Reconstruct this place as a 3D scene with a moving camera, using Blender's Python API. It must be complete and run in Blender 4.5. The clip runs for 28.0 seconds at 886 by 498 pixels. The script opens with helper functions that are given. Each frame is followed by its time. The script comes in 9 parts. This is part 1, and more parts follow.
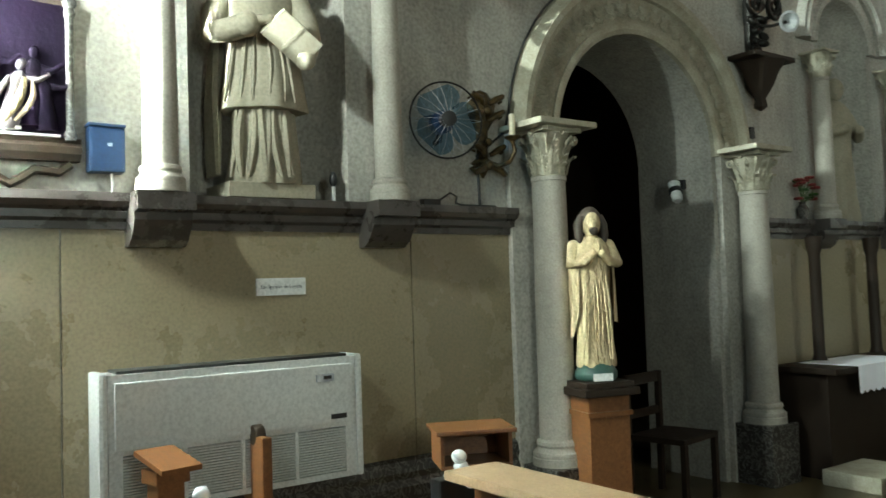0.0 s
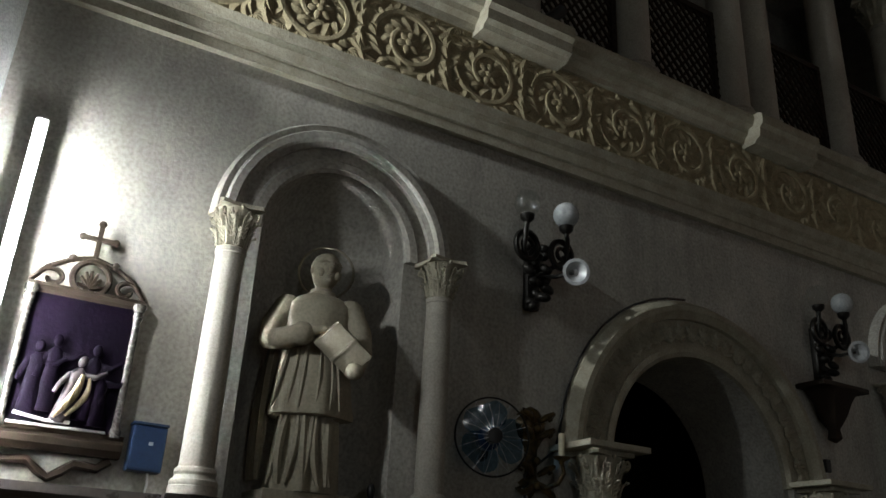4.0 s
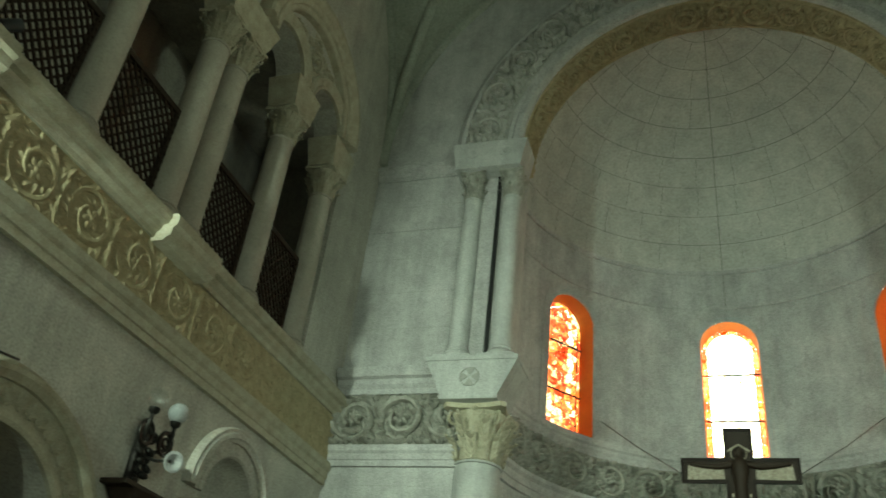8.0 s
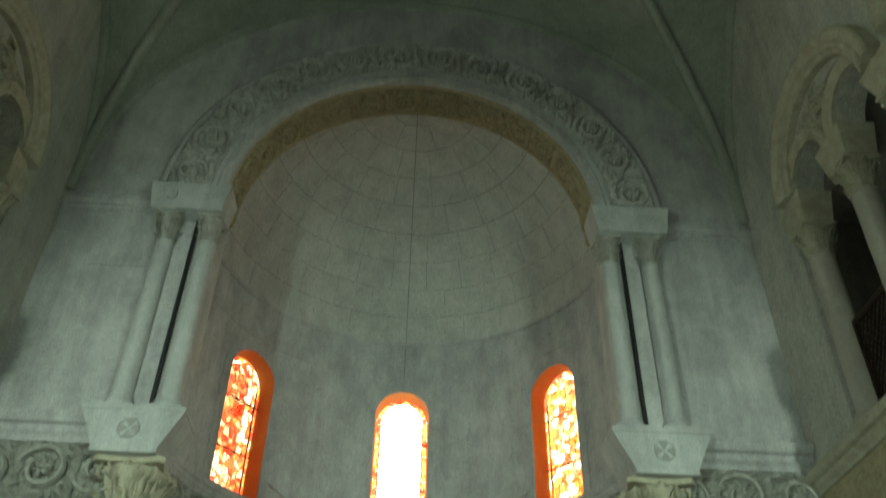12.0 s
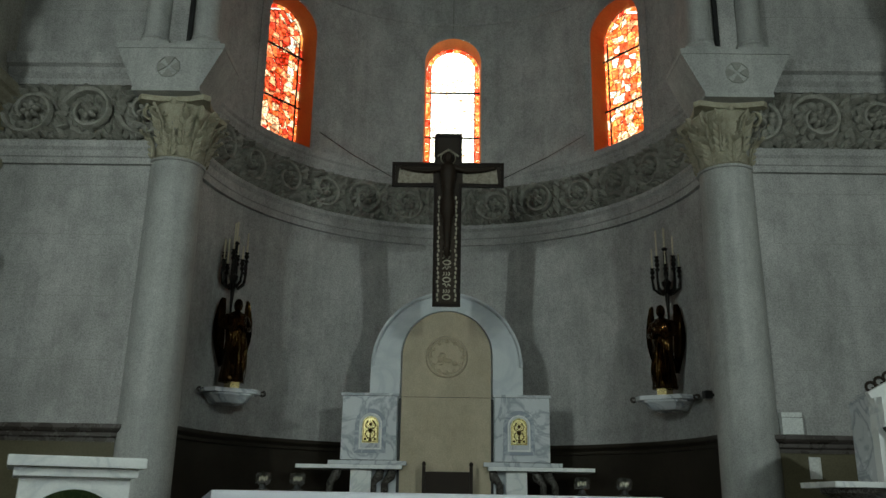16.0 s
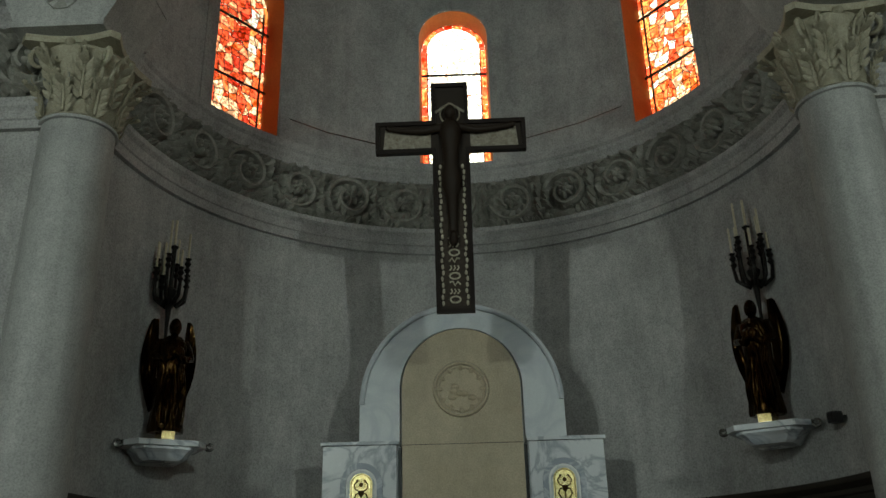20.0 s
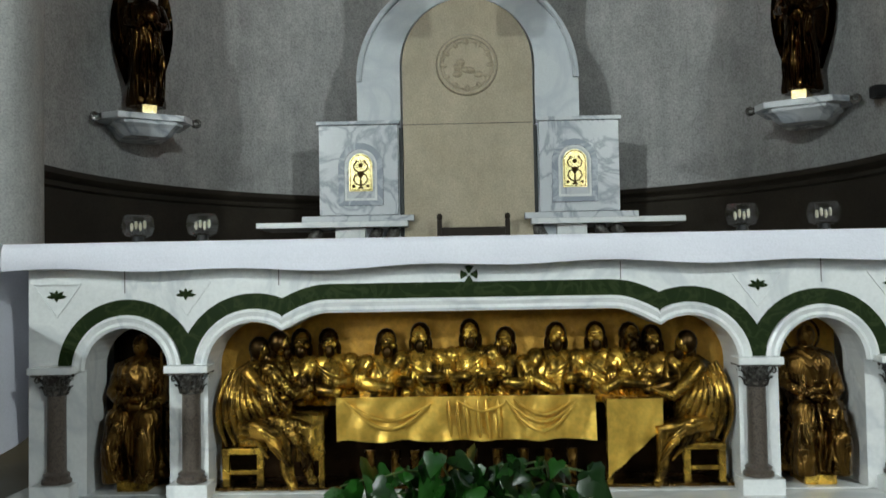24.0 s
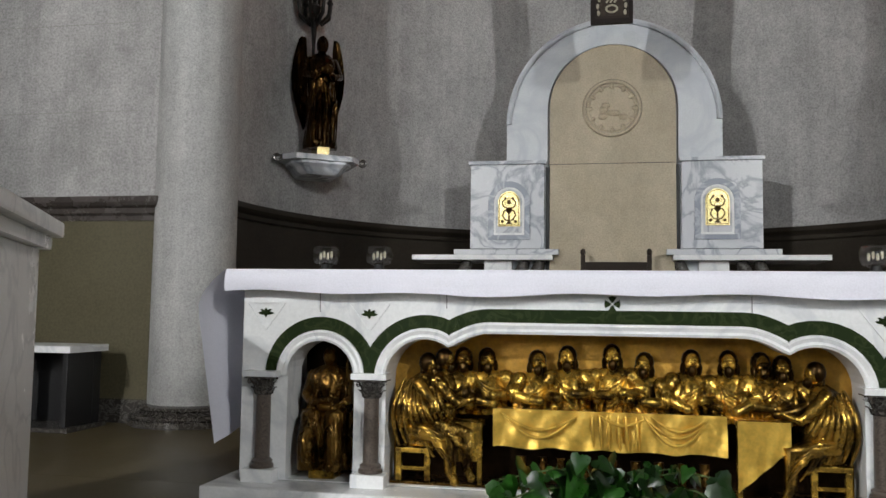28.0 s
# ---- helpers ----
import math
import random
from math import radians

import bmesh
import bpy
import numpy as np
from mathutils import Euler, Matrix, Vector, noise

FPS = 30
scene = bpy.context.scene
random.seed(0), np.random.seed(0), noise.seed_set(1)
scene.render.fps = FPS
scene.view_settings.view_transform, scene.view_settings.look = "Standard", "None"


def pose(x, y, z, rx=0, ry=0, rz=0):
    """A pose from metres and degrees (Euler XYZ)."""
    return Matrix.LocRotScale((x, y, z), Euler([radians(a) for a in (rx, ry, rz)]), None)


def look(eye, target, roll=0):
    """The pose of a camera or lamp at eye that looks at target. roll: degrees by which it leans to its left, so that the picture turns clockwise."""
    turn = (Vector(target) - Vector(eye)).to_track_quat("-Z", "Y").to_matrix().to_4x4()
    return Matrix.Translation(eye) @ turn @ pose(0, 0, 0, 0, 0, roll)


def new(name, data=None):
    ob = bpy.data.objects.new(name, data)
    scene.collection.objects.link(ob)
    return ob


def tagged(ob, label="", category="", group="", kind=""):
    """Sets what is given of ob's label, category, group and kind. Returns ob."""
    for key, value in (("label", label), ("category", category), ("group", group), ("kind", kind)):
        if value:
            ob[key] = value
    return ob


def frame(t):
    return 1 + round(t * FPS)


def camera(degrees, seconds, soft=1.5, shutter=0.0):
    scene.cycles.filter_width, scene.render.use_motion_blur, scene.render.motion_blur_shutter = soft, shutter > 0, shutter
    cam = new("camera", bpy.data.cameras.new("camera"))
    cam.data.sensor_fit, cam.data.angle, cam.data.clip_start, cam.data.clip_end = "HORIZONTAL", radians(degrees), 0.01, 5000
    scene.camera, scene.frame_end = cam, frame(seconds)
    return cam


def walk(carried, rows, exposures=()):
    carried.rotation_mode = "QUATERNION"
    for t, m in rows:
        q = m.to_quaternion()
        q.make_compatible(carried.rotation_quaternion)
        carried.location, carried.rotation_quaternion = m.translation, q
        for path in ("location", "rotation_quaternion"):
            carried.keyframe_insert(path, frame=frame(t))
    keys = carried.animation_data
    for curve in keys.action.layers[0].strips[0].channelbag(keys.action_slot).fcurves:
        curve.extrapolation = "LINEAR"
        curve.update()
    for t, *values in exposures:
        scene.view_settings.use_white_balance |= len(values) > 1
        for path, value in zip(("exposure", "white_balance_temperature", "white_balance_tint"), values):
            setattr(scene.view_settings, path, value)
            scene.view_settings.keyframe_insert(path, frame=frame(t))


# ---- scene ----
cam = camera(56.0, 28.0, 1.5, 0.3)
PATH = [
    (0, (-0.71, -0.088, 1.074), (-2.336, 1.073, 1.17), -1.9),
    (0.5, (-0.618, 0.014, 1.062), (-2.351, 1.005, 1.177), -0.0),
    (1, (-0.583, 0.05, 1.11), (-2.39, 0.899, 1.232), -0.2),
    (1.5, (-0.66, 0.002, 1.127), (-2.466, 0.838, 1.326), -0.3),
    (2, (-0.667, 0.035, 1.145), (-2.432, 0.884, 1.55), -0.3),
    (2.5, (-0.685, 0.038, 1.171), (-2.381, 0.952, 1.707), 1.0),
    (3, (-0.666, 0.049, 1.189), (-2.313, 1.023, 1.771), 1.0),
    (3.5, (-0.645, 0.043, 1.235), (-2.267, 0.988, 1.925), 1.8),
    (5.5, (-0.286, 0.273, 1.134), (-1.826, 1.205, 2.006), 7.9),
    (6, (-0.267, 0.283, 1.138), (-1.658, 1.342, 2.109), 9.7),
    (6.5, (-0.245, 0.295, 1.166), (-1.475, 1.516, 2.164), 9.2),
    (7, (-0.217, 0.34, 1.158), (-1.246, 1.704, 2.197), 9.2),
    (7.5, (-0.163, 0.373, 1.153), (-0.969, 1.857, 2.225), 8.1),
    (8, (-0.109, 0.419, 1.128), (-0.719, 1.986, 2.211), 7.4),
    (8.5, (-0.08, 0.424, 1.126), (-0.456, 2.066, 2.204), 6.6),
    (9, (0.072, 0.465, 1.163), (-0.049, 2.176, 2.191), 4.1),
    (9.5, (0.096, 0.484, 1.214), (0.084, 2.18, 2.275), 2.0),
    (10, (0.079, 0.47, 1.197), (0.094, 2.038, 2.438), 2.2),
    (10.5, (0.085, 0.466, 1.163), (0.153, 1.867, 2.589), 0.9),
    (11, (0.086, 0.462, 1.125), (0.141, 1.744, 2.66), 1.2),
    (11.5, (0.096, 0.427, 1.088), (0.149, 1.734, 2.601), 1.7),
    (12, (0.087, 0.459, 1.179), (0.159, 2.028, 2.417), 1.3),
    (12.5, (0.07, 0.485, 1.178), (0.119, 2.192, 2.218), 0.8),
    (13, (0.042, 0.521, 1.145), (0.088, 2.351, 1.95), 0.6),
    (13.5, (0.081, 0.551, 1.091), (0.111, 2.433, 1.766), -0.1),
    (15.5, (0.05, 0.951, 0.913), (0.062, 2.873, 1.468), 0.0),
    (16, (0.094, 1.244, 0.93), (0.069, 3.159, 1.505), 1.0),
    (16.5, (0.059, 1.604, 0.949), (0.084, 3.513, 1.546), 0.6),
    (17, (0.111, 1.988, 0.944), (0.114, 3.878, 1.599), -0.1),
    (17.5, (0.145, 2.402, 0.938), (0.092, 4.287, 1.606), 0.3),
    (18, (0.14, 2.77, 0.951), (0.069, 4.641, 1.654), -0.4),
    (18.5, (0.166, 3.084, 0.959), (0.095, 4.955, 1.663), -0.3),
    (19, (0.17, 3.4, 0.95), (0.083, 5.259, 1.682), 0.6),
    (19.5, (0.121, 3.665, 0.969), (0.036, 5.525, 1.699), -0.4),
    (20, (0.105, 3.937, 0.966), (0.054, 5.793, 1.709), -1.4),
    (20.5, (0.096, 4.133, 0.959), (0.047, 5.98, 1.724), -1.0),
    (22.5, (0.017, 4.708, 0.941), (-0.056, 6.64, 1.454), 0.2),
    (23, (0.006, 4.716, 0.876), (-0.066, 6.668, 1.304), -0.3),
    (23.5, (0.011, 4.705, 0.851), (-0.057, 6.689, 1.098), -0.6),
    (24, (-0.01, 4.573, 0.824), (-0.064, 6.571, 0.894), -1.0),
    (24.5, (0.024, 4.416, 0.811), (-0.011, 6.415, 0.81), -1.4),
    (25, (0.068, 4.218, 0.799), (0.009, 6.217, 0.771), -1.3),
    (25.5, (0.086, 4.146, 0.797), (-0.001, 6.144, 0.844), -1.5),
    (26, (0.08, 4.11, 0.79), (0.006, 6.106, 0.897), -0.6),
    (26.5, (0.078, 4.101, 0.792), (-0.006, 6.096, 0.912), -1.1),
    (27, (0.065, 4.113, 0.79), (-0.091, 6.103, 0.917), -1.0),
    (27.5, (0.029, 4.108, 0.792), (-0.299, 6.076, 0.933), -0.5),
    (28, (-0.024, 4.112, 0.801), (-0.408, 6.069, 0.949), 0.8),
]

# lens, path and light ------------------------------------------------------
EXPOSURES = [(0, 2.0, 6450, -13), (1, 1.05, 6350, 14), (2, -0.45, 6100, 10), (3, -0.45, 6200, 6), (6, 0.45, 7200, -4), (6.5, 1.45, 7250, -18), (7, 1.65, 7350, -25), (8, 1.55, 7200, -32), (9, -0.28, 6500, 6),
             (10, 0.45, 6000, -5), (11, 1.33, 7300, -38), (12, 1.3, 6700, -30), (13, -0.12, 6150, 6), (16, 0.12, 6450, -10), (17, 0.18, 6650, -13), (18, -0.05, 6650, -7), (20, 0.0, 6650, -10), (23, 0.65, 5900, 7), (24, 1.05, 6350, -2), (26, 1.15, 6450, 0), (28, 1.22, 6700, 10)]
walk(cam, [(t, look(eye, target, roll)) for t, eye, target, roll in PATH], EXPOSURES)

world = bpy.data.worlds.new("sky")
scene.world = world
world.use_nodes = True
wn = world.node_tree
sky = wn.nodes.new("ShaderNodeTexSky")
sky.sky_type, sky.sun_disc = "NISHITA", False
sky.sun_elevation, sky.sun_rotation = radians(48), radians(20)
wn.nodes["Background"].inputs[1].default_value = 0.05
wn.links.new(sky.outputs[0], wn.nodes["Background"].inputs[0])


def lamp(name, eye, target, power, size, color, size_y=None):
    d = bpy.data.lights.new(name, "AREA")
    d.energy, d.size, d.color = power, size, color
    if size_y:
        d.shape, d.size_y = "RECTANGLE", size_y
    ob = new(name, d)
    ob.matrix_world = look(eye, target)
    return ob


# an unseen lamp added on an arm from the bay column, the tube light on the right wall (its left twin glows below), two
# floodlights aimed at the apse, and fill light added at an unseen rear window
for x, y, aim in ((-4.5, 0.0, -0.6), (4.6, 0.0, 0.6)):
    d = bpy.data.lights.new("floodlight_lamp", "SPOT")
    d.energy, d.spot_size, d.spot_blend, d.shadow_soft_size, d.color = 620, radians(84), 1.0, 0.05, (0.95, 0.98, 1.0)
    new("floodlight_lamp", d).matrix_world = look((x, y, 4.45), (aim, 11.0, 3.25))
# unseen lamp, added to light the niche statue from its left front
d = bpy.data.lights.new("added_bay_lamp", "SPOT")
d.energy, d.spot_size, d.spot_blend, d.shadow_soft_size, d.color = 110, radians(78), 1.0, 0.08, (0.96, 0.98, 1.0)
new("added_bay_lamp", d).matrix_world = look((-3.75, -0.30, 3.05), (-4.8, 1.5, 2.2))
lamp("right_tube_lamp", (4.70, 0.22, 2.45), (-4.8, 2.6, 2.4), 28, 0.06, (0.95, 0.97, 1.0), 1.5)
# fill from behind; its source, a rear window, is unseen and added
lamp("rear_fill_light", (0.05, -7.7, 5.6), (0.05, 9.0, 4.6), 8, 4.4, (1.0, 0.98, 0.94), 5.4)

# fill light for the vault, added at the spotlights on the two gallery ledges
for x, aim in ((-4.68, 4.3), (4.78, -4.2)):
    d = bpy.data.lights.new("vault_fill_lamp", "SPOT")
    d.energy, d.spot_size, d.spot_blend, d.shadow_soft_size, d.color = 200, radians(86), 1.0, 0.05, (0.97, 1.0, 0.95)
    new("vault_fill_lamp", d).matrix_world = look((x, 3.36, 5.40), (aim, 3.7, 11.6))

# the bright sky outside the three apse windows, as plain glowing sheets
for deg, strength in ((-51.5, 2.8), (0.0, 6.0), (51.5, 4.2)):
    m = bpy.data.materials.new("bright_sky")
    m.use_nodes = True
    em = m.node_tree.nodes.new("ShaderNodeEmission")
    em.inputs[0].default_value, em.inputs[1].default_value = (1.0, 0.97, 0.92, 1), strength
    m.node_tree.links.new(em.outputs[0], m.node_tree.nodes["Material Output"].inputs[0])
    a = radians(deg)
    me = bpy.data.meshes.new("backdrop")
    me.from_pydata([(-1.1, 0, -1.6), (1.1, 0, -1.6), (1.1, 0, 2.6), (-1.1, 0, 2.6)], [], [(0, 1, 2, 3)])
    me.materials.append(m)
    ob = tagged(new("backdrop", me), "bright sky outside a stained glass window", "sky", "", "structure")
    ob.matrix_basis = pose(0.05 + 3.9 * math.sin(a), 9.95 + 3.9 * math.cos(a), 6.8, 0, 0, -deg)

# materials -----------------------------------------------------------------


def material(name, base, rough=0.8, metal=0.0, dark=None, scale=3.0, grain=60.0, bump=0.15, spread=0.5, spec=0.5, stretch=(1, 1, 1), speck=0.25, grime=0.0, folds=0.0, streaks=0.0):
    """A surface with broad stains between two tones, fine grain and relief."""
    m = bpy.data.materials.new(name)
    m.use_nodes = True
    nt = m.node_tree
    n, l = nt.nodes, nt.links
    b = n["Principled BSDF"]
    b.inputs["Roughness"].default_value, b.inputs["Metallic"].default_value = rough, metal
    b.inputs["Specular IOR Level"].default_value = spec
    geo = n.new("ShaderNodeNewGeometry")
    mp = n.new("ShaderNodeMapping")
    mp.inputs["Scale"].default_value = stretch
    l.new(geo.outputs["Position"], mp.inputs["Vector"])
    big, fine = n.new("ShaderNodeTexNoise"), n.new("ShaderNodeTexNoise")
    big.inputs["Scale"].default_value, big.inputs["Detail"].default_value, big.inputs["Roughness"].default_value = scale, 6, 0.65
    fine.inputs["Scale"].default_value, fine.inputs["Detail"].default_value = grain, 4
    l.new(mp.outputs[0], big.inputs["Vector"])
    l.new(geo.outputs["Position"], fine.inputs["Vector"])
    ramp = n.new("ShaderNodeValToRGB")
    dark = dark or tuple(c * 0.72 for c in base)
    ramp.color_ramp.elements[0].position, ramp.color_ramp.elements[1].position = 0.5 - spread * 0.4, 0.5 + spread * 0.4
    ramp.color_ramp.elements[0].color, ramp.color_ramp.elements[1].color = (*dark, 1), (*base, 1)
    l.new(big.outputs[0], ramp.inputs[0])
    mix = n.new("ShaderNodeMix")
    mix.data_type, mix.blend_type = "RGBA", "MULTIPLY"
    mix.inputs[0].default_value = speck
    sp = n.new("ShaderNodeMapRange")
    sp.inputs[1].default_value, sp.inputs[2].default_value, sp.inputs[3].default_value = 0.3, 0.62, 0.1
    l.new(fine.outputs["Fac"], sp.inputs[0])
    l.new(ramp.outputs[0], mix.inputs[6])
    l.new(sp.outputs[0], mix.inputs[7])
    last = mix.outputs[2]
    if grime:
        for size, deep, tall in ((0.7, 0.8, 0.6), (3.0, 0.7, 0.7), (16.0, 0.4, 1.0)):
            gm, gz, gr, gx = n.new("ShaderNodeMapping"), n.new("ShaderNodeTexNoise"), n.new("ShaderNodeMapRange"), n.new("ShaderNodeMix")
            gm.inputs["Scale"].default_value = (1, 1, tall)
            l.new(geo.outputs["Position"], gm.inputs["Vector"])
            l.new(gm.outputs[0], gz.inputs["Vector"])
            gz.inputs["Scale"].default_value, gz.inputs["Detail"].default_value, gz.inputs["Roughness"].default_value = size, 7, 0.7
            gr.inputs[1].default_value, gr.inputs[2].default_value, gr.inputs[3].default_value = 0.34, 0.6, 1 - grime * deep
            l.new(gz.outputs[0], gr.inputs[0])
            gx.data_type, gx.blend_type = "RGBA", "MULTIPLY"
            gx.inputs[0].default_value = 1.0
            l.new(last, gx.inputs[6])
            l.new(gr.outputs[0], gx.inputs[7])
            last = gx.outputs[2]
    if streaks:
        for size, tall, low, deep in ((2.6, 0.05, 0.42, 1.0), (11.0, 0.03, 0.45, 0.6)):
            gm, gz, gr, gx = n.new("ShaderNodeMapping"), n.new("ShaderNodeTexNoise"), n.new("ShaderNodeMapRange"), n.new("ShaderNodeMix")
            gm.inputs["Scale"].default_value = (1, 1, tall)
            l.new(geo.outputs["Position"], gm.inputs["Vector"])
            l.new(gm.outputs[0], gz.inputs["Vector"])
            gz.inputs["Scale"].default_value, gz.inputs["Detail"].default_value = size, 3
            gr.inputs[1].default_value, gr.inputs[2].default_value, gr.inputs[3].default_value = low - 0.12, low + 0.1, 1 - streaks * deep
            l.new(gz.outputs[0], gr.inputs[0])
            gx.data_type, gx.blend_type = "RGBA", "MULTIPLY"
            gx.inputs[0].default_value = 1.0
            l.new(last, gx.inputs[6])
            l.new(gr.outputs[0], gx.inputs[7])
            last = gx.outputs[2]
    l.new(last, b.inputs["Base Color"])
    bp = n.new("ShaderNodeBump")
    bp.inputs["Strength"].default_value, bp.inputs["Distance"].default_value = bump, 0.01
    l.new(fine.outputs["Fac"], bp.inputs["Height"])
    if folds:
        fm, fz, fb = n.new("ShaderNodeMapping"), n.new("ShaderNodeTexNoise"), n.new("ShaderNodeBump")
        fm.inputs["Scale"].default_value = (1, 1, 0.35)
        l.new(geo.outputs["Position"], fm.inputs["Vector"])
        l.new(fm.outputs[0], fz.inputs["Vector"])
        fz.inputs["Scale"].default_value, fz.inputs["Detail"].default_value, fz.inputs["Distortion"].default_value = folds, 2, 1.2
        fb.inputs["Strength"].default_value, fb.inputs["Distance"].default_value = 1.0, 0.55 / folds
        l.new(fz.outputs["Fac"], fb.inputs["Height"])
        l.new(fb.outputs[0], bp.inputs["Normal"])
    l.new(bp.outputs[0], b.inputs["Normal"])
    rr = n.new("ShaderNodeMapRange")
    rr.inputs[3].default_value, rr.inputs[4].default_value = max(0.02, rough - 0.12), min(1, rough + 0.12)
    l.new(big.outputs[0], rr.inputs[0])
    l.new(rr.outputs[0], b.inputs["Roughness"])
    return m


def marble(name, base, vein, rough=0.3, scale=2.2, width=0.06):
    m = material(name, base, rough, 0, tuple(c * 0.9 for c in base), 1.6, 90, 0.03, 0.8, speck=0.08)
    nt = m.node_tree
    n, l = nt.nodes, nt.links
    b = n["Principled BSDF"]
    src = b.inputs["Base Color"].links[0].from_socket
    geo = n.new("ShaderNodeNewGeometry")
    w = n.new("ShaderNodeTexNoise")
    w.inputs["Scale"].default_value, w.inputs["Detail"].default_value, w.inputs["Distortion"].default_value = scale, 5, 1.6
    l.new(geo.outputs["Position"], w.inputs["Vector"])
    r = n.new("ShaderNodeValToRGB")
    e = r.color_ramp.elements
    e[0].position, e[0].color = 0.5 - width, (0, 0, 0, 1)
    e[1].position, e[1].color = 0.5 + width, (0, 0, 0, 1)
    mid = e.new(0.5)
    mid.color = (0.8, 0.8, 0.8, 1)
    l.new(w.outputs[0], r.inputs[0])
    mx = n.new("ShaderNodeMix")
    mx.data_type = "RGBA"
    l.new(r.outputs[0], mx.inputs[0])
    l.new(src, mx.inputs[6])
    mx.inputs[7].default_value = (*vein, 1)
    l.new(mx.outputs[2], b.inputs["Base Color"])
    return m


PLASTER = material("plaster", (0.60, 0.57, 0.51), 0.85, 0, (0.50, 0.475, 0.425), 1.1, 45, 0.25, 0.9, 0.3, speck=0.36, grime=0.28, streaks=0.14)
ASHLAR = material("ashlar", (0.62, 0.61, 0.60), 0.8, 0, (0.52, 0.51, 0.50), 1.3, 60, 0.15, 0.9, 0.3, (1, 1, 0.35), speck=0.4, grime=0.34, streaks=0.13)
# orange light from the stained glass is put into the reveal's colour
REVEAL = material("glass_lit_reveal", (0.50, 0.17, 0.045), 0.85, 0, (0.36, 0.11, 0.03), 4, 60, 0.15, 0.8, 0.2)
STONE = material("carved_stone", (0.50, 0.47, 0.38), 0.85, 0, (0.28, 0.25, 0.18), 7, 70, 0.25, 0.7, 0.3)
CAPSTONE = material("capital_stone", (0.50, 0.47, 0.37), 0.85, 0, (0.30, 0.27, 0.19), 9, 70, 0.25, 0.7, 0.3)
COLUMN = material("column_stone", (0.60, 0.60, 0.58), 0.65, 0, (0.50, 0.50, 0.49), 2.4, 80, 0.12, 0.8, 0.4, (1, 1, 0.3), speck=0.34, grime=0.26, streaks=0.18)
BEIGE = material("beige_column", (0.50, 0.46, 0.40), 0.7, 0, (0.40, 0.37, 0.32), 2.4, 80, 0.12, 0.8, 0.3, (1, 1, 0.3), grime=0.25)
FRIEZE = material("frieze_stone", (0.44, 0.38, 0.25), 0.95, 0, (0.27, 0.22, 0.13), 9, 70, 0.3, 0.6, 0.3)
FRIEZEGREY = material("frieze_grey", (0.46, 0.45, 0.41), 0.9, 0, (0.20, 0.19, 0.165), 9, 70, 0.3, 0.6, 0.3)
ARCHSTONE = material("arch_stone", (0.57, 0.56, 0.53), 0.9, 0, (0.36, 0.35, 0.32), 9, 70, 0.3, 0.6, 0.3)
# same kind of dado as on the side walls, in a darker tone
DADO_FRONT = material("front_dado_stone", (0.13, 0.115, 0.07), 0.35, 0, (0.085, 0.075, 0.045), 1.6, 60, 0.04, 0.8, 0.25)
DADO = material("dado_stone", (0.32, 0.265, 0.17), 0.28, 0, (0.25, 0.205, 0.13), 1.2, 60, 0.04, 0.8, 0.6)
LEDGE = material("ledge_stone", (0.085, 0.072, 0.066), 0.28, 0, (0.05, 0.042, 0.038), 5, 60, 0.08, 0.7, 0.6)
STATUE = material("statue_plaster", (0.36, 0.325, 0.25), 0.75, 0, (0.26, 0.23, 0.17), 6, 60, 0.15, 0.7, 0.3)
CREAM = material("statue_paint", (0.60, 0.49, 0.30), 0.5, 0, (0.40, 0.31, 0.17), 9, 60, 0.1, 0.7, folds=26)
HAIR = material("dark_paint", (0.05, 0.035, 0.025), 0.6, 0, None, 8)
# dome stays pale; the nave vault's dimmer light is in its darker colour
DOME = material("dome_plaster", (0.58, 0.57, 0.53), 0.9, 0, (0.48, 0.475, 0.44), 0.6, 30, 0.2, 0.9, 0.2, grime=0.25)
VAULT = material("dimmed_vault_plaster", (0.40, 0.41, 0.36), 0.9, 0, (0.30, 0.31, 0.27), 0.5, 30, 0.2, 0.9, 0.2, grime=0.25)
FLOOR = material("floor_stone", (0.115, 0.09, 0.045), 0.38, 0, (0.075, 0.058, 0.028), 1.3, 50, 0.06, 0.8)
WOOD = material("pew_wood", (0.26, 0.11, 0.04), 0.4, 0, (0.13, 0.05, 0.018), 6, 120, 0.1, 0.7, 0.5, (1, 8, 8))
PALEWOOD = material("worn_wood", (0.48, 0.35, 0.22), 0.45, 0, (0.34, 0.22, 0.12), 8, 120, 0.1, 0.7)
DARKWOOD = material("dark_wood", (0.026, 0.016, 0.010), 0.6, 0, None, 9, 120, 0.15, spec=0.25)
IRON = material("black_iron", (0.02, 0.018, 0.016), 0.45, 0.7, None, 12)
WHITE = material("white_enamel", (0.75, 0.76, 0.75), 0.35, 0, (0.68, 0.69, 0.68), 2, 60, 0.02)
BLACK = material("black_plastic", (0.012, 0.012, 0.013), 0.45, 0, None, 8)
BLUE = material("blue_plastic", (0.014, 0.035, 0.09), 0.4, 0, None, 6)
PAPER = material("plaque_white", (0.8, 0.8, 0.78), 0.5, 0, None, 6)
INK = material("ink", (0.08, 0.08, 0.09), 0.6)
WMARBLE = marble("white_marble", (0.91, 0.92, 0.92), (0.66, 0.68, 0.70), 0.25, 1.3, 0.03)
GMARBLE = marble("grey_marble", (0.70, 0.72, 0.75), (0.30, 0.33, 0.39), 0.25, 2.6, 0.06)
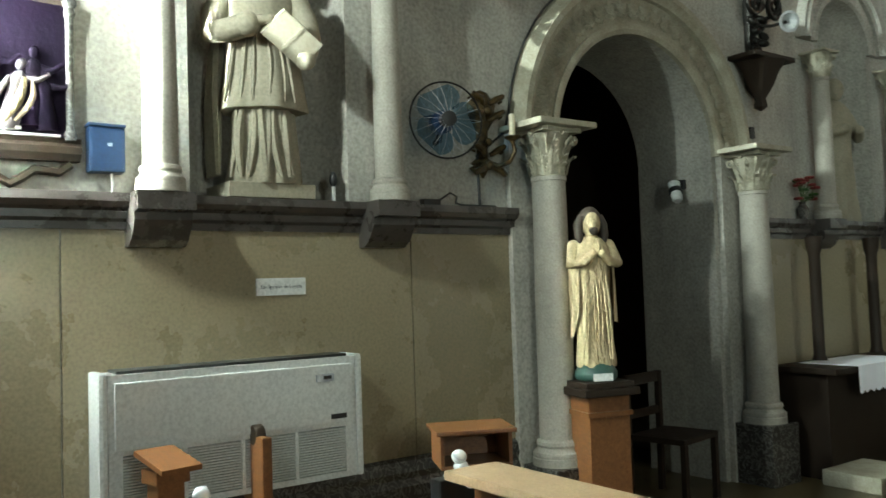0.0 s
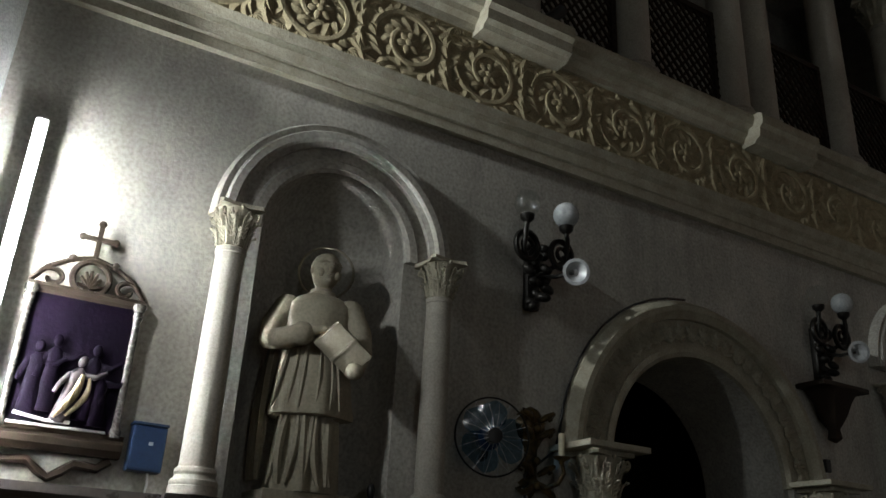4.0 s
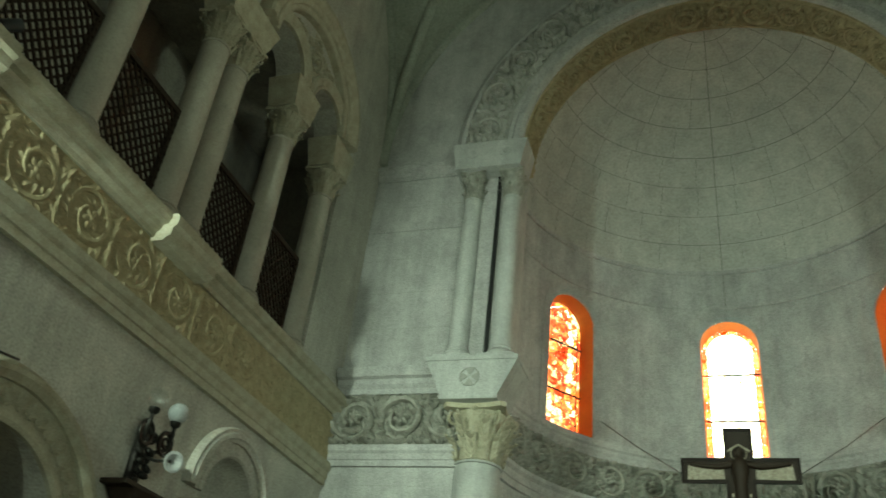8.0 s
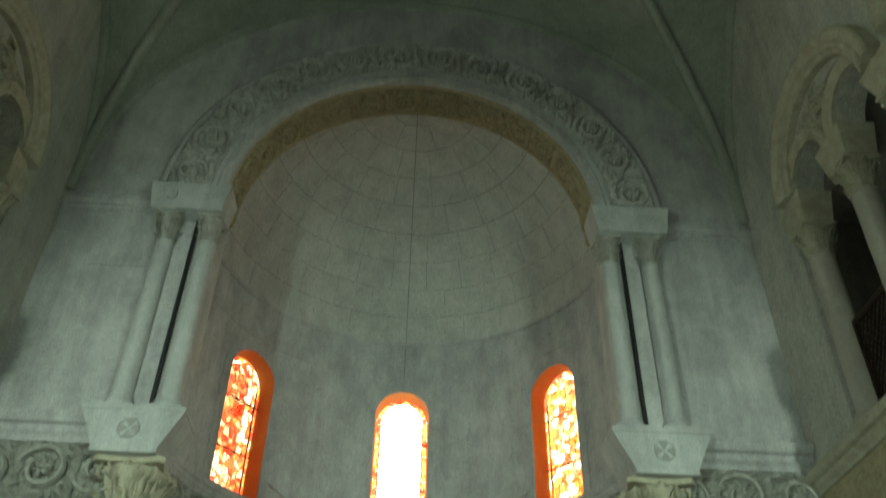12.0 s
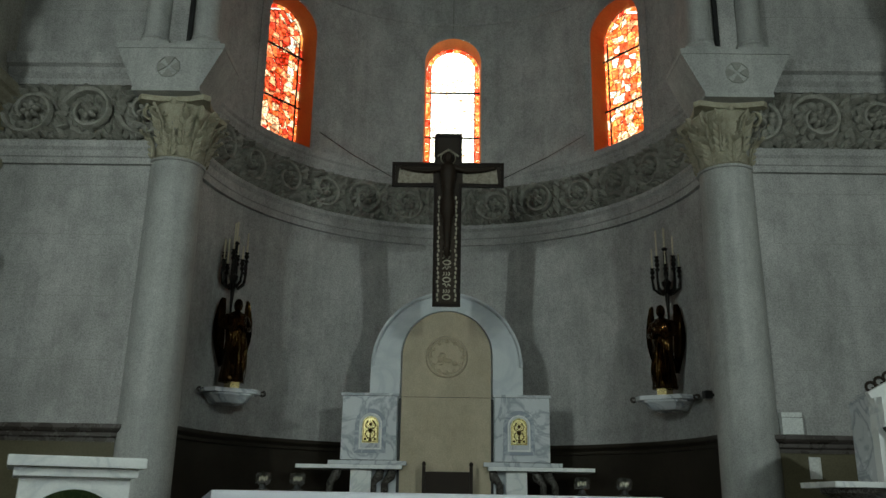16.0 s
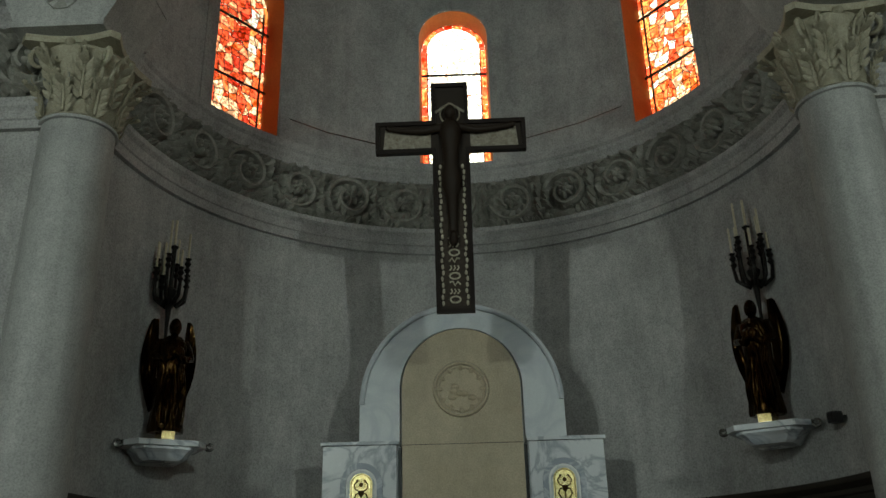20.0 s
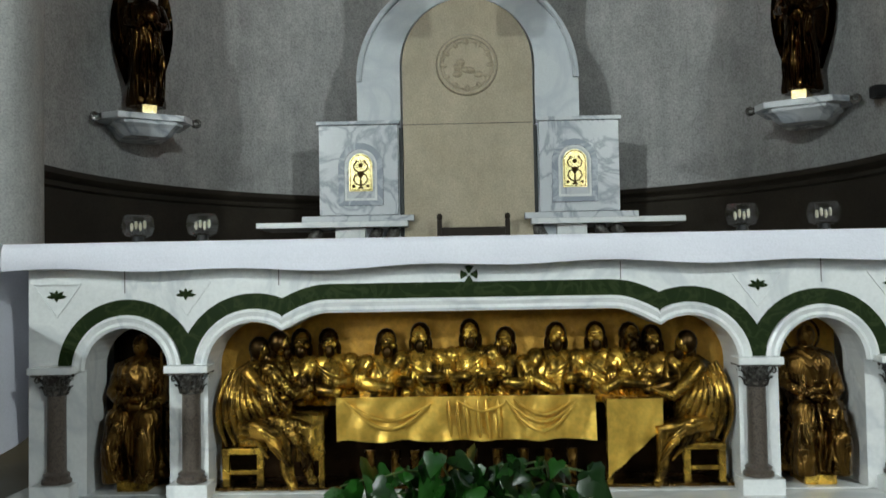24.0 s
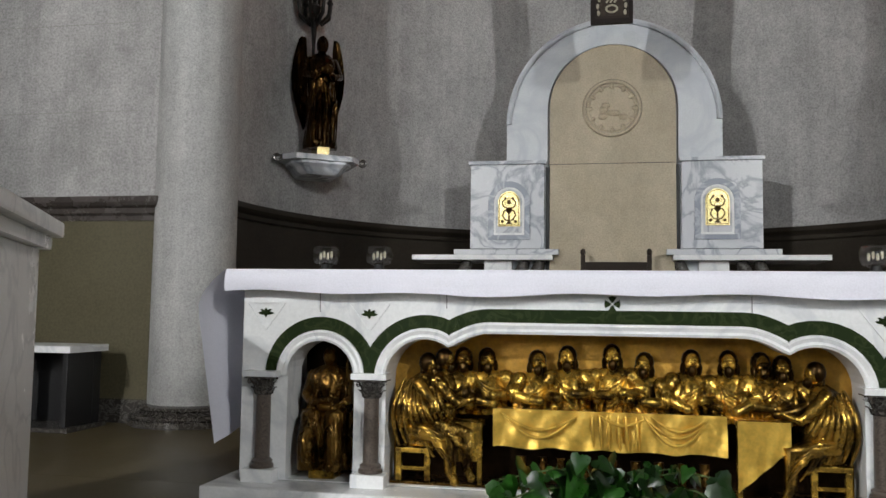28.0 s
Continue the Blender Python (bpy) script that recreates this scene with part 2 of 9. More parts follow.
SMARBLE = marble("soft_marble", (0.68, 0.71, 0.74), (0.52, 0.55, 0.60), 0.3, 1.8, 0.12)
GREEN = marble("green_marble", (0.014, 0.026, 0.006), (0.035, 0.05, 0.016), 0.55, 9, 0.05)
GRANITE = marble("red_granite", (0.060, 0.048, 0.040), (0.15, 0.12, 0.10), 0.3, 70, 0.16)
GREEN.node_tree.nodes["Principled BSDF"].inputs["Specular IOR Level"].default_value = 0.12
# dark stone, with the apse's shadow put into its colour as well
APSEDADO = material("shaded_apse_dado_stone", (0.045, 0.037, 0.028), 0.35, 0, (0.022, 0.018, 0.014), 2.5, 60, 0.05, 0.8, 0.2)
DARKMARBLE = marble("dark_marble", (0.05, 0.045, 0.04), (0.16, 0.15, 0.14), 0.2, 14, 0.06)
TRAVERTINE = material("travertine", (0.64, 0.55, 0.40), 0.45, 0, (0.50, 0.41, 0.27), 3.2, 70, 0.1, 0.8, grime=0.2)
CLOTH = material("altar_linen", (0.88, 0.88, 0.96), 0.9, 0, (0.82, 0.82, 0.91), 3, 150, 0.12, 0.8, 0.2, speck=0.08)
GOLD = material("gilt_bronze", (0.88, 0.54, 0.09), 0.26, 0.88, (0.045, 0.024, 0.006), 12, 60, 0.08, 0.3)
BRIGHTGOLD = material("bright_gilding", (1.0, 0.66, 0.12), 0.34, 0.62, (0.60, 0.36, 0.06), 9, 40, 0.25, 0.7)
GOLDBACK = material("gilt_ground", (0.92, 0.52, 0.075), 0.5, 0.5, (0.40, 0.21, 0.04), 6, 50, 0.4, 0.7)
OLDGOLD = material("old_bronze", (0.24, 0.13, 0.03), 0.28, 1.0, (0.03, 0.017, 0.008), 10, 60, 0.12, 0.5, folds=26)
OLDGILT = material("old_gilding", (0.55, 0.32, 0.055), 0.26, 0.92, (0.035, 0.019, 0.006), 12, 60, 0.08, 0.3)
WORNGILT = material("worn_gilding", (0.40, 0.24, 0.05), 0.26, 1.0, (0.03, 0.017, 0.007), 12, 60, 0.12, 0.3, folds=26)
DARKBACK = material("dark_backing", (0.035, 0.02, 0.010), 0.35, 1.0, (0.012, 0.008, 0.005), 9, 40, 0.2, 0.7)
BRASS = material("bright_brass", (0.93, 0.80, 0.42), 0.24, 1.0, (0.78, 0.62, 0.26), 14, 40, 0.1)
PURPLE = material("purple_relief", (0.005, 0.0018, 0.008), 0.65, 0, (0.002, 0.001, 0.004), 9, 50, 0.2, spec=0.06)
CROSSWOOD = material("cross_wood", (0.014, 0.007, 0.005), 0.6, 0, None, 9, 90, 0.15, spec=0.2)
LEAF = material("leaf_green", (0.022, 0.10, 0.010), 0.3, 0, (0.008, 0.04, 0.004), 14, 60, 0.1)
LEAF_RND = LEAF.node_tree
hs, oi = LEAF_RND.nodes.new("ShaderNodeHueSaturation"), LEAF_RND.nodes.new("ShaderNodeObjectInfo")
vr = LEAF_RND.nodes.new("ShaderNodeMapRange")
vr.inputs[3].default_value, vr.inputs[4].default_value = 0.25, 1.5
lb = LEAF_RND.nodes["Principled BSDF"]
LEAF_RND.links.new(oi.outputs["Random"], vr.inputs[0])
LEAF_RND.links.new(vr.outputs[0], hs.inputs["Value"])
LEAF_RND.links.new(lb.inputs["Base Color"].links[0].from_socket, hs.inputs["Color"])
LEAF_RND.links.new(hs.outputs[0], lb.inputs["Base Color"])
STEM = material("stem", (0.10, 0.16, 0.05), 0.5, 0, None, 14)
CANDLE = material("candle_wax", (0.75, 0.68, 0.5), 0.45, 0, None, 6)
LEAD = material("lead_came", (0.02, 0.02, 0.02), 0.5, 0.6, None, 9)


def glass(name, color, rough=0.0, clear=0.9):
    m = bpy.data.materials.new(name)
    m.use_nodes = True
    n, l = m.node_tree.nodes, m.node_tree.links
    n.remove(n["Principled BSDF"])
    tr, gl, mx = n.new("ShaderNodeBsdfTransparent"), n.new("ShaderNodeBsdfGlossy"), n.new("ShaderNodeMixShader")
    tr.inputs[0].default_value = (*color, 1)
    gl.inputs["Roughness"].default_value = 0.08
    mx.inputs[0].default_value = 1 - clear
    l.new(tr.outputs[0], mx.inputs[1])
    l.new(gl.outputs[0], mx.inputs[2])
    l.new(mx.outputs[0], n["Material Output"].inputs[0])
    return m


def stained(name, color, painted=(0.45, 0.14, 0.06)):
    """Coloured window glass: streaked, lets the sky through."""
    m = glass(name, color, 0, 0.95)
    n, l = m.node_tree.nodes, m.node_tree.links
    tr = [x for x in n if x.type == "BSDF_TRANSPARENT"][0]
    geo, nz, mx = n.new("ShaderNodeNewGeometry"), n.new("ShaderNodeTexNoise"), n.new("ShaderNodeMix")
    nz.inputs["Scale"].default_value, nz.inputs["Detail"].default_value, nz.inputs["Distortion"].default_value = 11, 4, 2.2
    l.new(geo.outputs["Position"], nz.inputs["Vector"])
    r = n.new("ShaderNodeMapRange")
    r.inputs[1].default_value, r.inputs[2].default_value = 0.40, 0.60
    l.new(nz.outputs[0], r.inputs[0])
    mx.data_type = "RGBA"
    l.new(r.outputs[0], mx.inputs[0])
    mx.inputs[6].default_value, mx.inputs[7].default_value = (*(c * 0.32 for c in color), 1), (*(min(1.0, c * 1.15 + 0.06 * color[0]) for c in color), 1)
    # brown lines painted on the glass: folds and leaves
    ln, lr, lx = n.new("ShaderNodeTexNoise"), n.new("ShaderNodeValToRGB"), n.new("ShaderNodeMix")
    ln.inputs["Scale"].default_value, ln.inputs["Detail"].default_value, ln.inputs["Distortion"].default_value = 5.5, 2, 2.2
    l.new(geo.outputs["Position"], ln.inputs["Vector"])
    e = lr.color_ramp.elements
    e[0].position, e[0].color, e[1].position, e[1].color = 0.46, (1, 1, 1, 1), 0.54, (1, 1, 1, 1)
    e.new(0.5).color = (*painted, 1)
    l.new(ln.outputs[0], lr.inputs[0])
    lx.data_type, lx.blend_type = "RGBA", "MULTIPLY"
    lx.inputs[0].default_value = 1.0
    l.new(mx.outputs[2], lx.inputs[6])
    l.new(lr.outputs[0], lx.inputs[7])
    l.new(lx.outputs[2], tr.inputs[0])
    return m


CLEAR = glass("clear_glass", (0.95, 0.97, 0.97), 0, 0.88)
FROST = material("frosted_glass", (0.42, 0.43, 0.44), 0.15, 0, None, 4)
PANES = {k: stained("glass_" + k, c) for k, c in dict(red=(0.55, 0.02, 0.0), orange=(1.0, 0.11, 0.008), rust=(0.70, 0.055, 0.006), yellow=(1.0, 0.24, 0.04),
                                                     pale=(1.0, 0.50, 0.30), white=(1.0, 0.88, 0.76), pink=(0.95, 0.26, 0.12), violet=(0.5, 0.10, 0.25)).items()}

# mesh helpers --------------------------------------------------------------


def mesh_of(name, bm, mat, smooth=None):
    bmesh.ops.recalc_face_normals(bm, faces=bm.faces)
    me = bpy.data.meshes.new(name)
    bm.to_mesh(me)
    bm.free()
    me.materials.append(mat)
    if smooth is not None:
        me.polygons.foreach_set("use_smooth", [True] * len(me.polygons))
        if smooth < 180:
            me.set_sharp_from_angle(angle=radians(smooth))
    return me


def part(name, bm, mat, parent=None, label="", smooth=None, at=None):
    """Links a bmesh as one mesh object, under a thing or a part."""
    me = bm if isinstance(bm, bpy.types.Mesh) else mesh_of(name, bm, mat, smooth)
    ob = new(name, me)
    if parent is not None:
        ob.parent = parent
    if at is not None:
        ob.matrix_basis = at
    if label:
        ob["label"] = label
    return ob


def thing(name, label, category, at=None, group="", kind=""):
    ob = tagged(new(name), label, category, group, kind)
    ob.empty_display_size = 0.1
    if at is not None:
        ob.matrix_basis = at
    return ob


def structure(name, bm, mat, label, smooth=None, category="wall"):
    return tagged(part(name, bm, mat, None, "", smooth), label, category, "", "structure")


def box(bm, x0, x1, y0, y1, z0, z1, bevel=0.0):
    m = Matrix.LocRotScale(((x0 + x1) / 2, (y0 + y1) / 2, (z0 + z1) / 2), None, (abs(x1 - x0), abs(y1 - y0), abs(z1 - z0)))
    vs = bmesh.ops.create_cube(bm, size=1, matrix=m)["verts"]
    if bevel:
        es = list({e for v in vs for e in v.link_edges})
        bmesh.ops.bevel(bm, geom=es, offset=bevel, segments=2, affect="EDGES", profile=0.7)
    return bm


def B(*args):
    return box(bmesh.new(), *args)


def lathe(bm, profile, n=24, at=(0, 0, 0), a0=0.0, a1=2 * math.pi, wob=None):
    """Turns (radius, height) pairs round z; wob(angle, height) scales the radius."""
    full = abs(a1 - a0 - 2 * math.pi) < 1e-6
    k = n if full else n + 1
    rings = []
    for r, z in profile:
        ring = []
        for i in range(k):
            a = a0 + (a1 - a0) * i / n
            q = r * (wob(a, z) if wob else 1)
            ring.append(bm.verts.new((at[0] + q * math.cos(a), at[1] + q * math.sin(a), at[2] + z)))
        rings.append(ring)
    for p, q in zip(rings, rings[1:]):
        for i in range(n):
            j = (i + 1) % k
            bm.faces.new((p[i], p[j], q[j], q[i]))
    if full:
        for ring in (rings[0], rings[-1]):
            if (ring[0].co - ring[n // 2].co).length > 1e-4:
                bm.faces.new(ring)
    return bm


def sweep(bm, pts, radii, n=6, flat=1.0):
    """A tube along points, its section squashed by flat."""
    pts = [Vector(p) for p in pts]
    if not hasattr(radii, "__len__"):
        radii = [radii] * len(pts)
    rings, side = [], None
    for i, p in enumerate(pts):
        d = (pts[min(i + 1, len(pts) - 1)] - pts[max(i - 1, 0)]).normalized()
        if side is None:
            side = d.orthogonal().normalized()
        side = (side - d * side.dot(d)).normalized()
        up = d.cross(side)
        rings.append([bm.verts.new(p + (side * math.cos(2 * math.pi * k / n) + up * math.sin(2 * math.pi * k / n) * flat) * radii[i]) for k in range(n)])
    for a, b in zip(rings, rings[1:]):
        for k in range(n):
            bm.faces.new((a[k], a[(k + 1) % n], b[(k + 1) % n], b[k]))
    bm.faces.new(rings[0])
    bm.faces.new(rings[-1][::-1])
    return bm


def ball(bm, c, r, scale=(1, 1, 1), seg=12, rot=None):
    m = Matrix.LocRotScale(c, rot, (r * scale[0], r * scale[1], r * scale[2]))
    bmesh.ops.create_uvsphere(bm, u_segments=seg, v_segments=max(6, seg * 2 // 3), radius=1, matrix=m)
    return bm


def moved(bm, m):
    bmesh.ops.transform(bm, matrix=m, verts=bm.verts)
    return bm


def plate(outer, holes, depth, place):
    """A flat plate with holes; place(u, v, w) puts its points, w from 0 (face) to depth."""
    bm = bmesh.new()
    loops = [outer] + holes
    both = []
    for w in (0, depth):
        edges, sets = [], []
        for lp in loops:
            vs = [bm.verts.new(place(u, v, w)) for u, v in lp]
            sets.append(vs)
            edges += [bm.edges.new((vs[i], vs[(i + 1) % len(vs)])) for i in range(len(vs))]
        bmesh.ops.triangle_fill(bm, use_beauty=True, use_dissolve=False, edges=edges)
        both.append(sets)
    for a, b in zip(*both):
        for i in range(len(a)):
            j = (i + 1) % len(a)
            bm.faces.new((a[i], a[j], b[j], b[i]))
    return bm


def arch_loop(c, half, bottom, spring, n=20, top=None):
    """A round-headed opening, from its lower left corner, counter-clockwise."""
    rise = (top - spring) if top else half
    pts = [(c - half, bottom), (c + half, bottom)]
    pts += [(c + half * math.cos(math.pi * i / n), spring + rise * math.sin(math.pi * i / n)) for i in range(n + 1)]
    return pts


def mould_line(profile, path, place, closed=False):
    """Sweeps a profile of (out, up) along a line of (u, v, normal_u, normal_v): up goes along the normal, out leaves the wall."""
    bm = bmesh.new()
    rings = []
    for u, v, nu, nv in path:
        rings.append([bm.verts.new(place(u + nu * h, v + nv * h, -o)) for o, h in profile])
    m = len(profile)
    pairs = list(zip(rings, rings[1:])) + ([(rings[-1], rings[0])] if closed else [])
    for a, b in pairs:
        for i in range(m):
            j = (i + 1) % m
            bm.faces.new((a[i], a[j], b[j], b[i]))
    if not closed:
        bm.faces.new(rings[0])
        bm.faces.new(rings[-1][::-1])
    return bm


def arc_path(c, spring, r, n=28, a0=0.0, a1=math.pi):
    return [(c + r * math.cos(a0 + (a1 - a0) * i / n), spring + r * math.sin(a0 + (a1 - a0) * i / n), math.cos(a0 + (a1 - a0) * i / n), math.sin(a0 + (a1 - a0) * i / n)) for i in range(n + 1)]


def straight(u0, u1, v):
    return [(u0, v, 0, 1), (u1, v, 0, 1)]


CORNICE = [(0, 0), (0.03, 0), (0.03, 0.03), (0.06, 0.05), (0.065, 0.09), (0.11, 0.12), (0.12, 0.16), (0.12, 0.2), (0, 0.2)]


def scaled(profile, out, up):
    return [(o / 0.12 * out, h / 0.2 * up) for o, h in profile]

# the plan ------------------------------------------------------------------
WL, WR = -4.8, 4.9          # faces of the side walls
FRONT = 9.45                # face of the apse wall
BACK = -8.0
NAVE = -0.5                 # nave floor; the sanctuary floor is at 0
CX = 0.05                   # axis of the apse
APSE_Y, APSE_R = 9.95, 2.95
SPRING = 9.0                # springing of the vault


def on_left(u, v, w):
    return (WL - w, u, v)


def on_right(u, v, w):
    return (WR + w, u, v)


def on_front(u, v, w):
    return (u, FRONT + w, v)


# floors
structure("floor_nave", B(WL - 1.8, WR + 1.8, BACK - 0.5, 7.7, NAVE - 0.2, NAVE), FLOOR, "tan polished stone floor of the nave", None, "floor")
bm = bmesh.new()
box(bm, -3.3, 3.4, 5.4, 7.702, NAVE + 0.001, 0.0, 0.004)
box(bm, WL + 0.001, WR - 0.001, 7.7, 14.0, NAVE - 0.2, 0.0, 0.004)
structure("floor_sanctuary", bm, FLOOR, "tan polished stone floor of the raised sanctuary", None, "floor")
steps = thing("sanctuary_steps", "tan stone steps up to the sanctuary", "steps", kind="structure")
for i in range(2):
    part("step", box(bmesh.new(), -3.3, 3.4, 4.8 + 0.3 * i, 5.398, NAVE + 0.167 * i + 0.001, NAVE + 0.167 * (i + 1), 0.012), FLOOR, steps)

# side walls, lower storey
NICHE = (1.745, 0.45, 1.57, 3.05)      # centre, half width, sill, springing
NICHE_B = (7.5, 0.45, 1.57, 3.2)
DOOR = (4.63, 0.84, 2.05)
STOREY = 5.14


def lower_wall(place, name, left):
    outer = [(BACK, NAVE)]
    if left:
        c, h, s = DOOR
        outer += [(c - h, NAVE)] + [(c + h * math.cos(math.pi - math.pi * i / 24), s + h * math.sin(math.pi * i / 24)) for i in range(25)] + [(c + h, NAVE)]
    outer += [(FRONT, NAVE), (FRONT, STOREY), (BACK, STOREY)]
    holes = [arch_loop(NICHE[0], NICHE[1], NICHE[2], NICHE[3]), arch_loop(NICHE_B[0], NICHE_B[1], NICHE_B[2], NICHE_B[3])] if left else []
    structure(name, plate(outer, holes, 0.75, place), PLASTER, "grey-beige plastered side wall of the nave")


lower_wall(on_left, "wall_left", True)
lower_wall(on_right, "wall_right", False)


def niche_shell(c, half, sill, spring):
    bm = bmesh.new()
    n = 14
    depth = 0.42
    prof = [(z, 1.0) for z in (sill - 0.002, (sill + spring) / 2, spring)] + [(spring + half * math.sin(math.pi / 2 * k / 8), math.cos(math.pi / 2 * k / 8)) for k in range(1, 9)]
    rings = []
    for z, f in prof:
        rings.append([bm.verts.new((WL - 0.001 - depth * f * math.sin(math.pi * i / n), c + (half - 0.001) * f * math.cos(math.pi * i / n), z)) for i in range(n + 1)])
    for a, b in zip(rings, rings[1:]):
        for i in range(n):
            bm.faces.new((a[i], a[i + 1], b[i + 1], b[i]))
    bm.faces.new(rings[0])
    bmesh.ops.remove_doubles(bm, verts=bm.verts, dist=0.0005)
    return bm


for k, nc in enumerate((NICHE, NICHE_B)):
    structure(f"niche_{k + 1}", niche_shell(*nc), PLASTER, "round-headed plastered wall niche", 40, "niche")
# passage behind the side door: unseen, dark wood stands in for its darkness
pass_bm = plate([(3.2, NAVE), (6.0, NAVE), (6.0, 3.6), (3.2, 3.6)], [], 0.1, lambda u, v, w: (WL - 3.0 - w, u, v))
structure("passage_wall", pass_bm, DARKWOOD, "unseen end wall, dark for the unlit side passage")
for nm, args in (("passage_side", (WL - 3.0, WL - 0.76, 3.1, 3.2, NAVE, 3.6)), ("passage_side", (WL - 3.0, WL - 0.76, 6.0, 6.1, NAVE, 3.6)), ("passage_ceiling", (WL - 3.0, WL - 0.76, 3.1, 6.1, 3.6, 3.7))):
    structure(nm, B(*args), DARKWOOD, "unseen enclosure, dark for the unlit side passage")

# dado, ledge and base of the side walls
def dado(place, name, spans, top=1.42):
    for a, b in spans:
        ob = thing(name, "brown polished stone dado panels on the wall", "dado", kind="structure")
        y = a
        while y < b - 0.01:
            e = min(b, y + 1.9)
            bm = bmesh.new()
            p, q = place(y + 0.003, NAVE + 0.62, -0.014), place(e - 0.003, top, 0.0)
            box(bm, p[0], q[0], p[1], q[1], p[2], q[2], 0.003)
            part("panel", bm, DADO, ob)
            y = e
        bm = mould_line([(0.0, 0), (0.05, 0), (0.05, 0.46), (0.03, 0.5), (0.045, 0.54), (0.03, 0.6), (0.0, 0.62)], straight(a, b, NAVE), place)
        part("skirting", bm, DARKMARBLE, ob, "dark grey moulded stone skirting")


LEDGE_P = [(0, 0), (0.03, 0), (0.03, 0.035), (0.055, 0.05), (0.055, 0.085), (0.085, 0.1), (0.105, 0.125), (0.105, 0.165), (0, 0.165)]
dado(on_left, "dado_left", [(-7.9, 0.69), (0.69, 3.34), (5.86, FRONT)])
dado(on_right, "dado_right", [(-7.9, FRONT)])
for nm, place, spans in (("ledge_left", on_left, [(-7.9, 3.36), (5.84, FRONT - 0.02)]), ("ledge_right", on_right, [(-7.9, FRONT - 0.02)])):
    for a, b in spans:
        structure(nm, mould_line(LEDGE_P, straight(a, b, 1.405), place), LEDGE, "dark moulded stone ledge running along the wall", None, "ledge")

# friezes: mouldings, band and scrollwork -------------------------------------


def leaf_blade(bm, base, tip, width, lift, curl=0.0, n=5):
    """A pointed leaf bowed out of the wall; base and tip as (u, v), lift out of the plane."""
    b, t = Vector(base), Vector(tip)
    d = t - b
    s = Vector((-d.y, d.x)).normalized()
    rows = []
    for i in range(n + 1):
        f = i / n
        w = width * math.sin(math.pi * min(1, 0.12 + f * 0.88)) ** 0.8 * 0.5
        c = b + d * f + s * curl * math.sin(math.pi * f)
        h = lift * math.sin(math.pi * (0.15 + 0.75 * f))
        rows.append([bm.verts.new((c.x + s.x * w, c.y + s.y * w, h * 0.35)), bm.verts.new((c.x, c.y, h)), bm.verts.new((c.x - s.x * w, c.y - s.y * w, h * 0.35))])
    for p, q in zip(rows, rows[1:]):
        for i in range(2):
            bm.faces.new((p[i], p[i + 1], q[i + 1], q[i]))


def scroll_mesh(name, mat, size, flip=1):
    """One acanthus scroll with its rosette; u to the right, v up, z out of the wall; size is the scroll's height."""
    bm = bmesh.new()
    R = size * 0.44
    pts, rad = [], []
    for i in range(30):
        a = flip * (math.pi * 1.05 + 0.24 * i)
        r = R * (1 - 0.62 * i / 29)
        pts.append((r * math.cos(a), r * math.sin(a), 0.012 + 0.016 * i / 29))
        rad.append(size * (0.052 - 0.02 * i / 29))
    sweep(bm, pts, rad, 6)
    for k in range(6):
        a = k * math.pi / 3 + 0.3
        ball(bm, (0.085 * size * math.cos(a), 0.085 * size * math.sin(a), 0.03), 0.062 * size, (1.2, 0.75, 0.6), 8, Euler((0, 0, a)))
    ball(bm, (0, 0, 0.045), 0.05 * size, (1, 1, 0.8), 8)
    rng = random.Random(5 if flip > 0 else 6)
    for k in range(26):
        a = flip * (0.2 + 0.245 * k) + rng.uniform(-0.08, 0.08)
        r0, r1 = R * 0.92, R * rng.uniform(1.14, 1.34)
        da = flip * rng.uniform(0.15, 0.45)
        u1, v1 = r1 * math.cos(a + da), r1 * math.sin(a + da)
        v1 = max(-size * 0.5, min(size * 0.5, v1))
        leaf_blade(bm, (r0 * math.cos(a), r0 * math.sin(a)), (u1, v1), size * 0.12, size * rng.uniform(0.05, 0.085), flip * size * 0.03)
    for k in range(12):
        a = flip * (0.2 + 0.53 * k)
        leaf_blade(bm, (R * 0.75 * math.cos(a), R * 0.75 * math.sin(a)), (R * 0.42 * math.cos(a + flip * 0.5), R * 0.42 * math.sin(a + flip * 0.5)), size * 0.13, size * 0.06)
    # corner foliage fills the band to its edges
    for cu in (-1, 1):
        for cv in (-1, 1):
            for k in range(6):
                a = math.atan2(cv, cu) + (k - 2.5) * 0.42
                b0 = (cu * size * 0.37, cv * size * 0.37)
                tip = (max(-size * 0.53, min(size * 0.53, b0[0] + size * 0.17 * math.cos(a))), max(-size * 0.49, min(size * 0.49, b0[1] + size * 0.17 * math.sin(a))))
                leaf_blade(bm, b0, tip, size * 0.085, size * 0.06, size * 0.02)
    # stems and foliage between this scroll and the next
    sweep(bm, [(R * 0.9, -flip * R * 0.5, 0.012), (R * 1.15, -flip * R * 0.75, 0.02), (R * 1.4, -flip * R * 0.55, 0.014)], [size * 0.05, size * 0.06, size * 0.03], 6)
    for s in (-1, 1):
        for k in range(4):
            leaf_blade(bm, (R * 1.15, s * size * 0.05 * k), (R * (1.2 + 0.12 * (k % 2)), s * size * (0.2 + 0.09 * k)), size * 0.14, size * 0.09, s * size * 0.05)
    return mesh_of(name, bm, mat, 50)


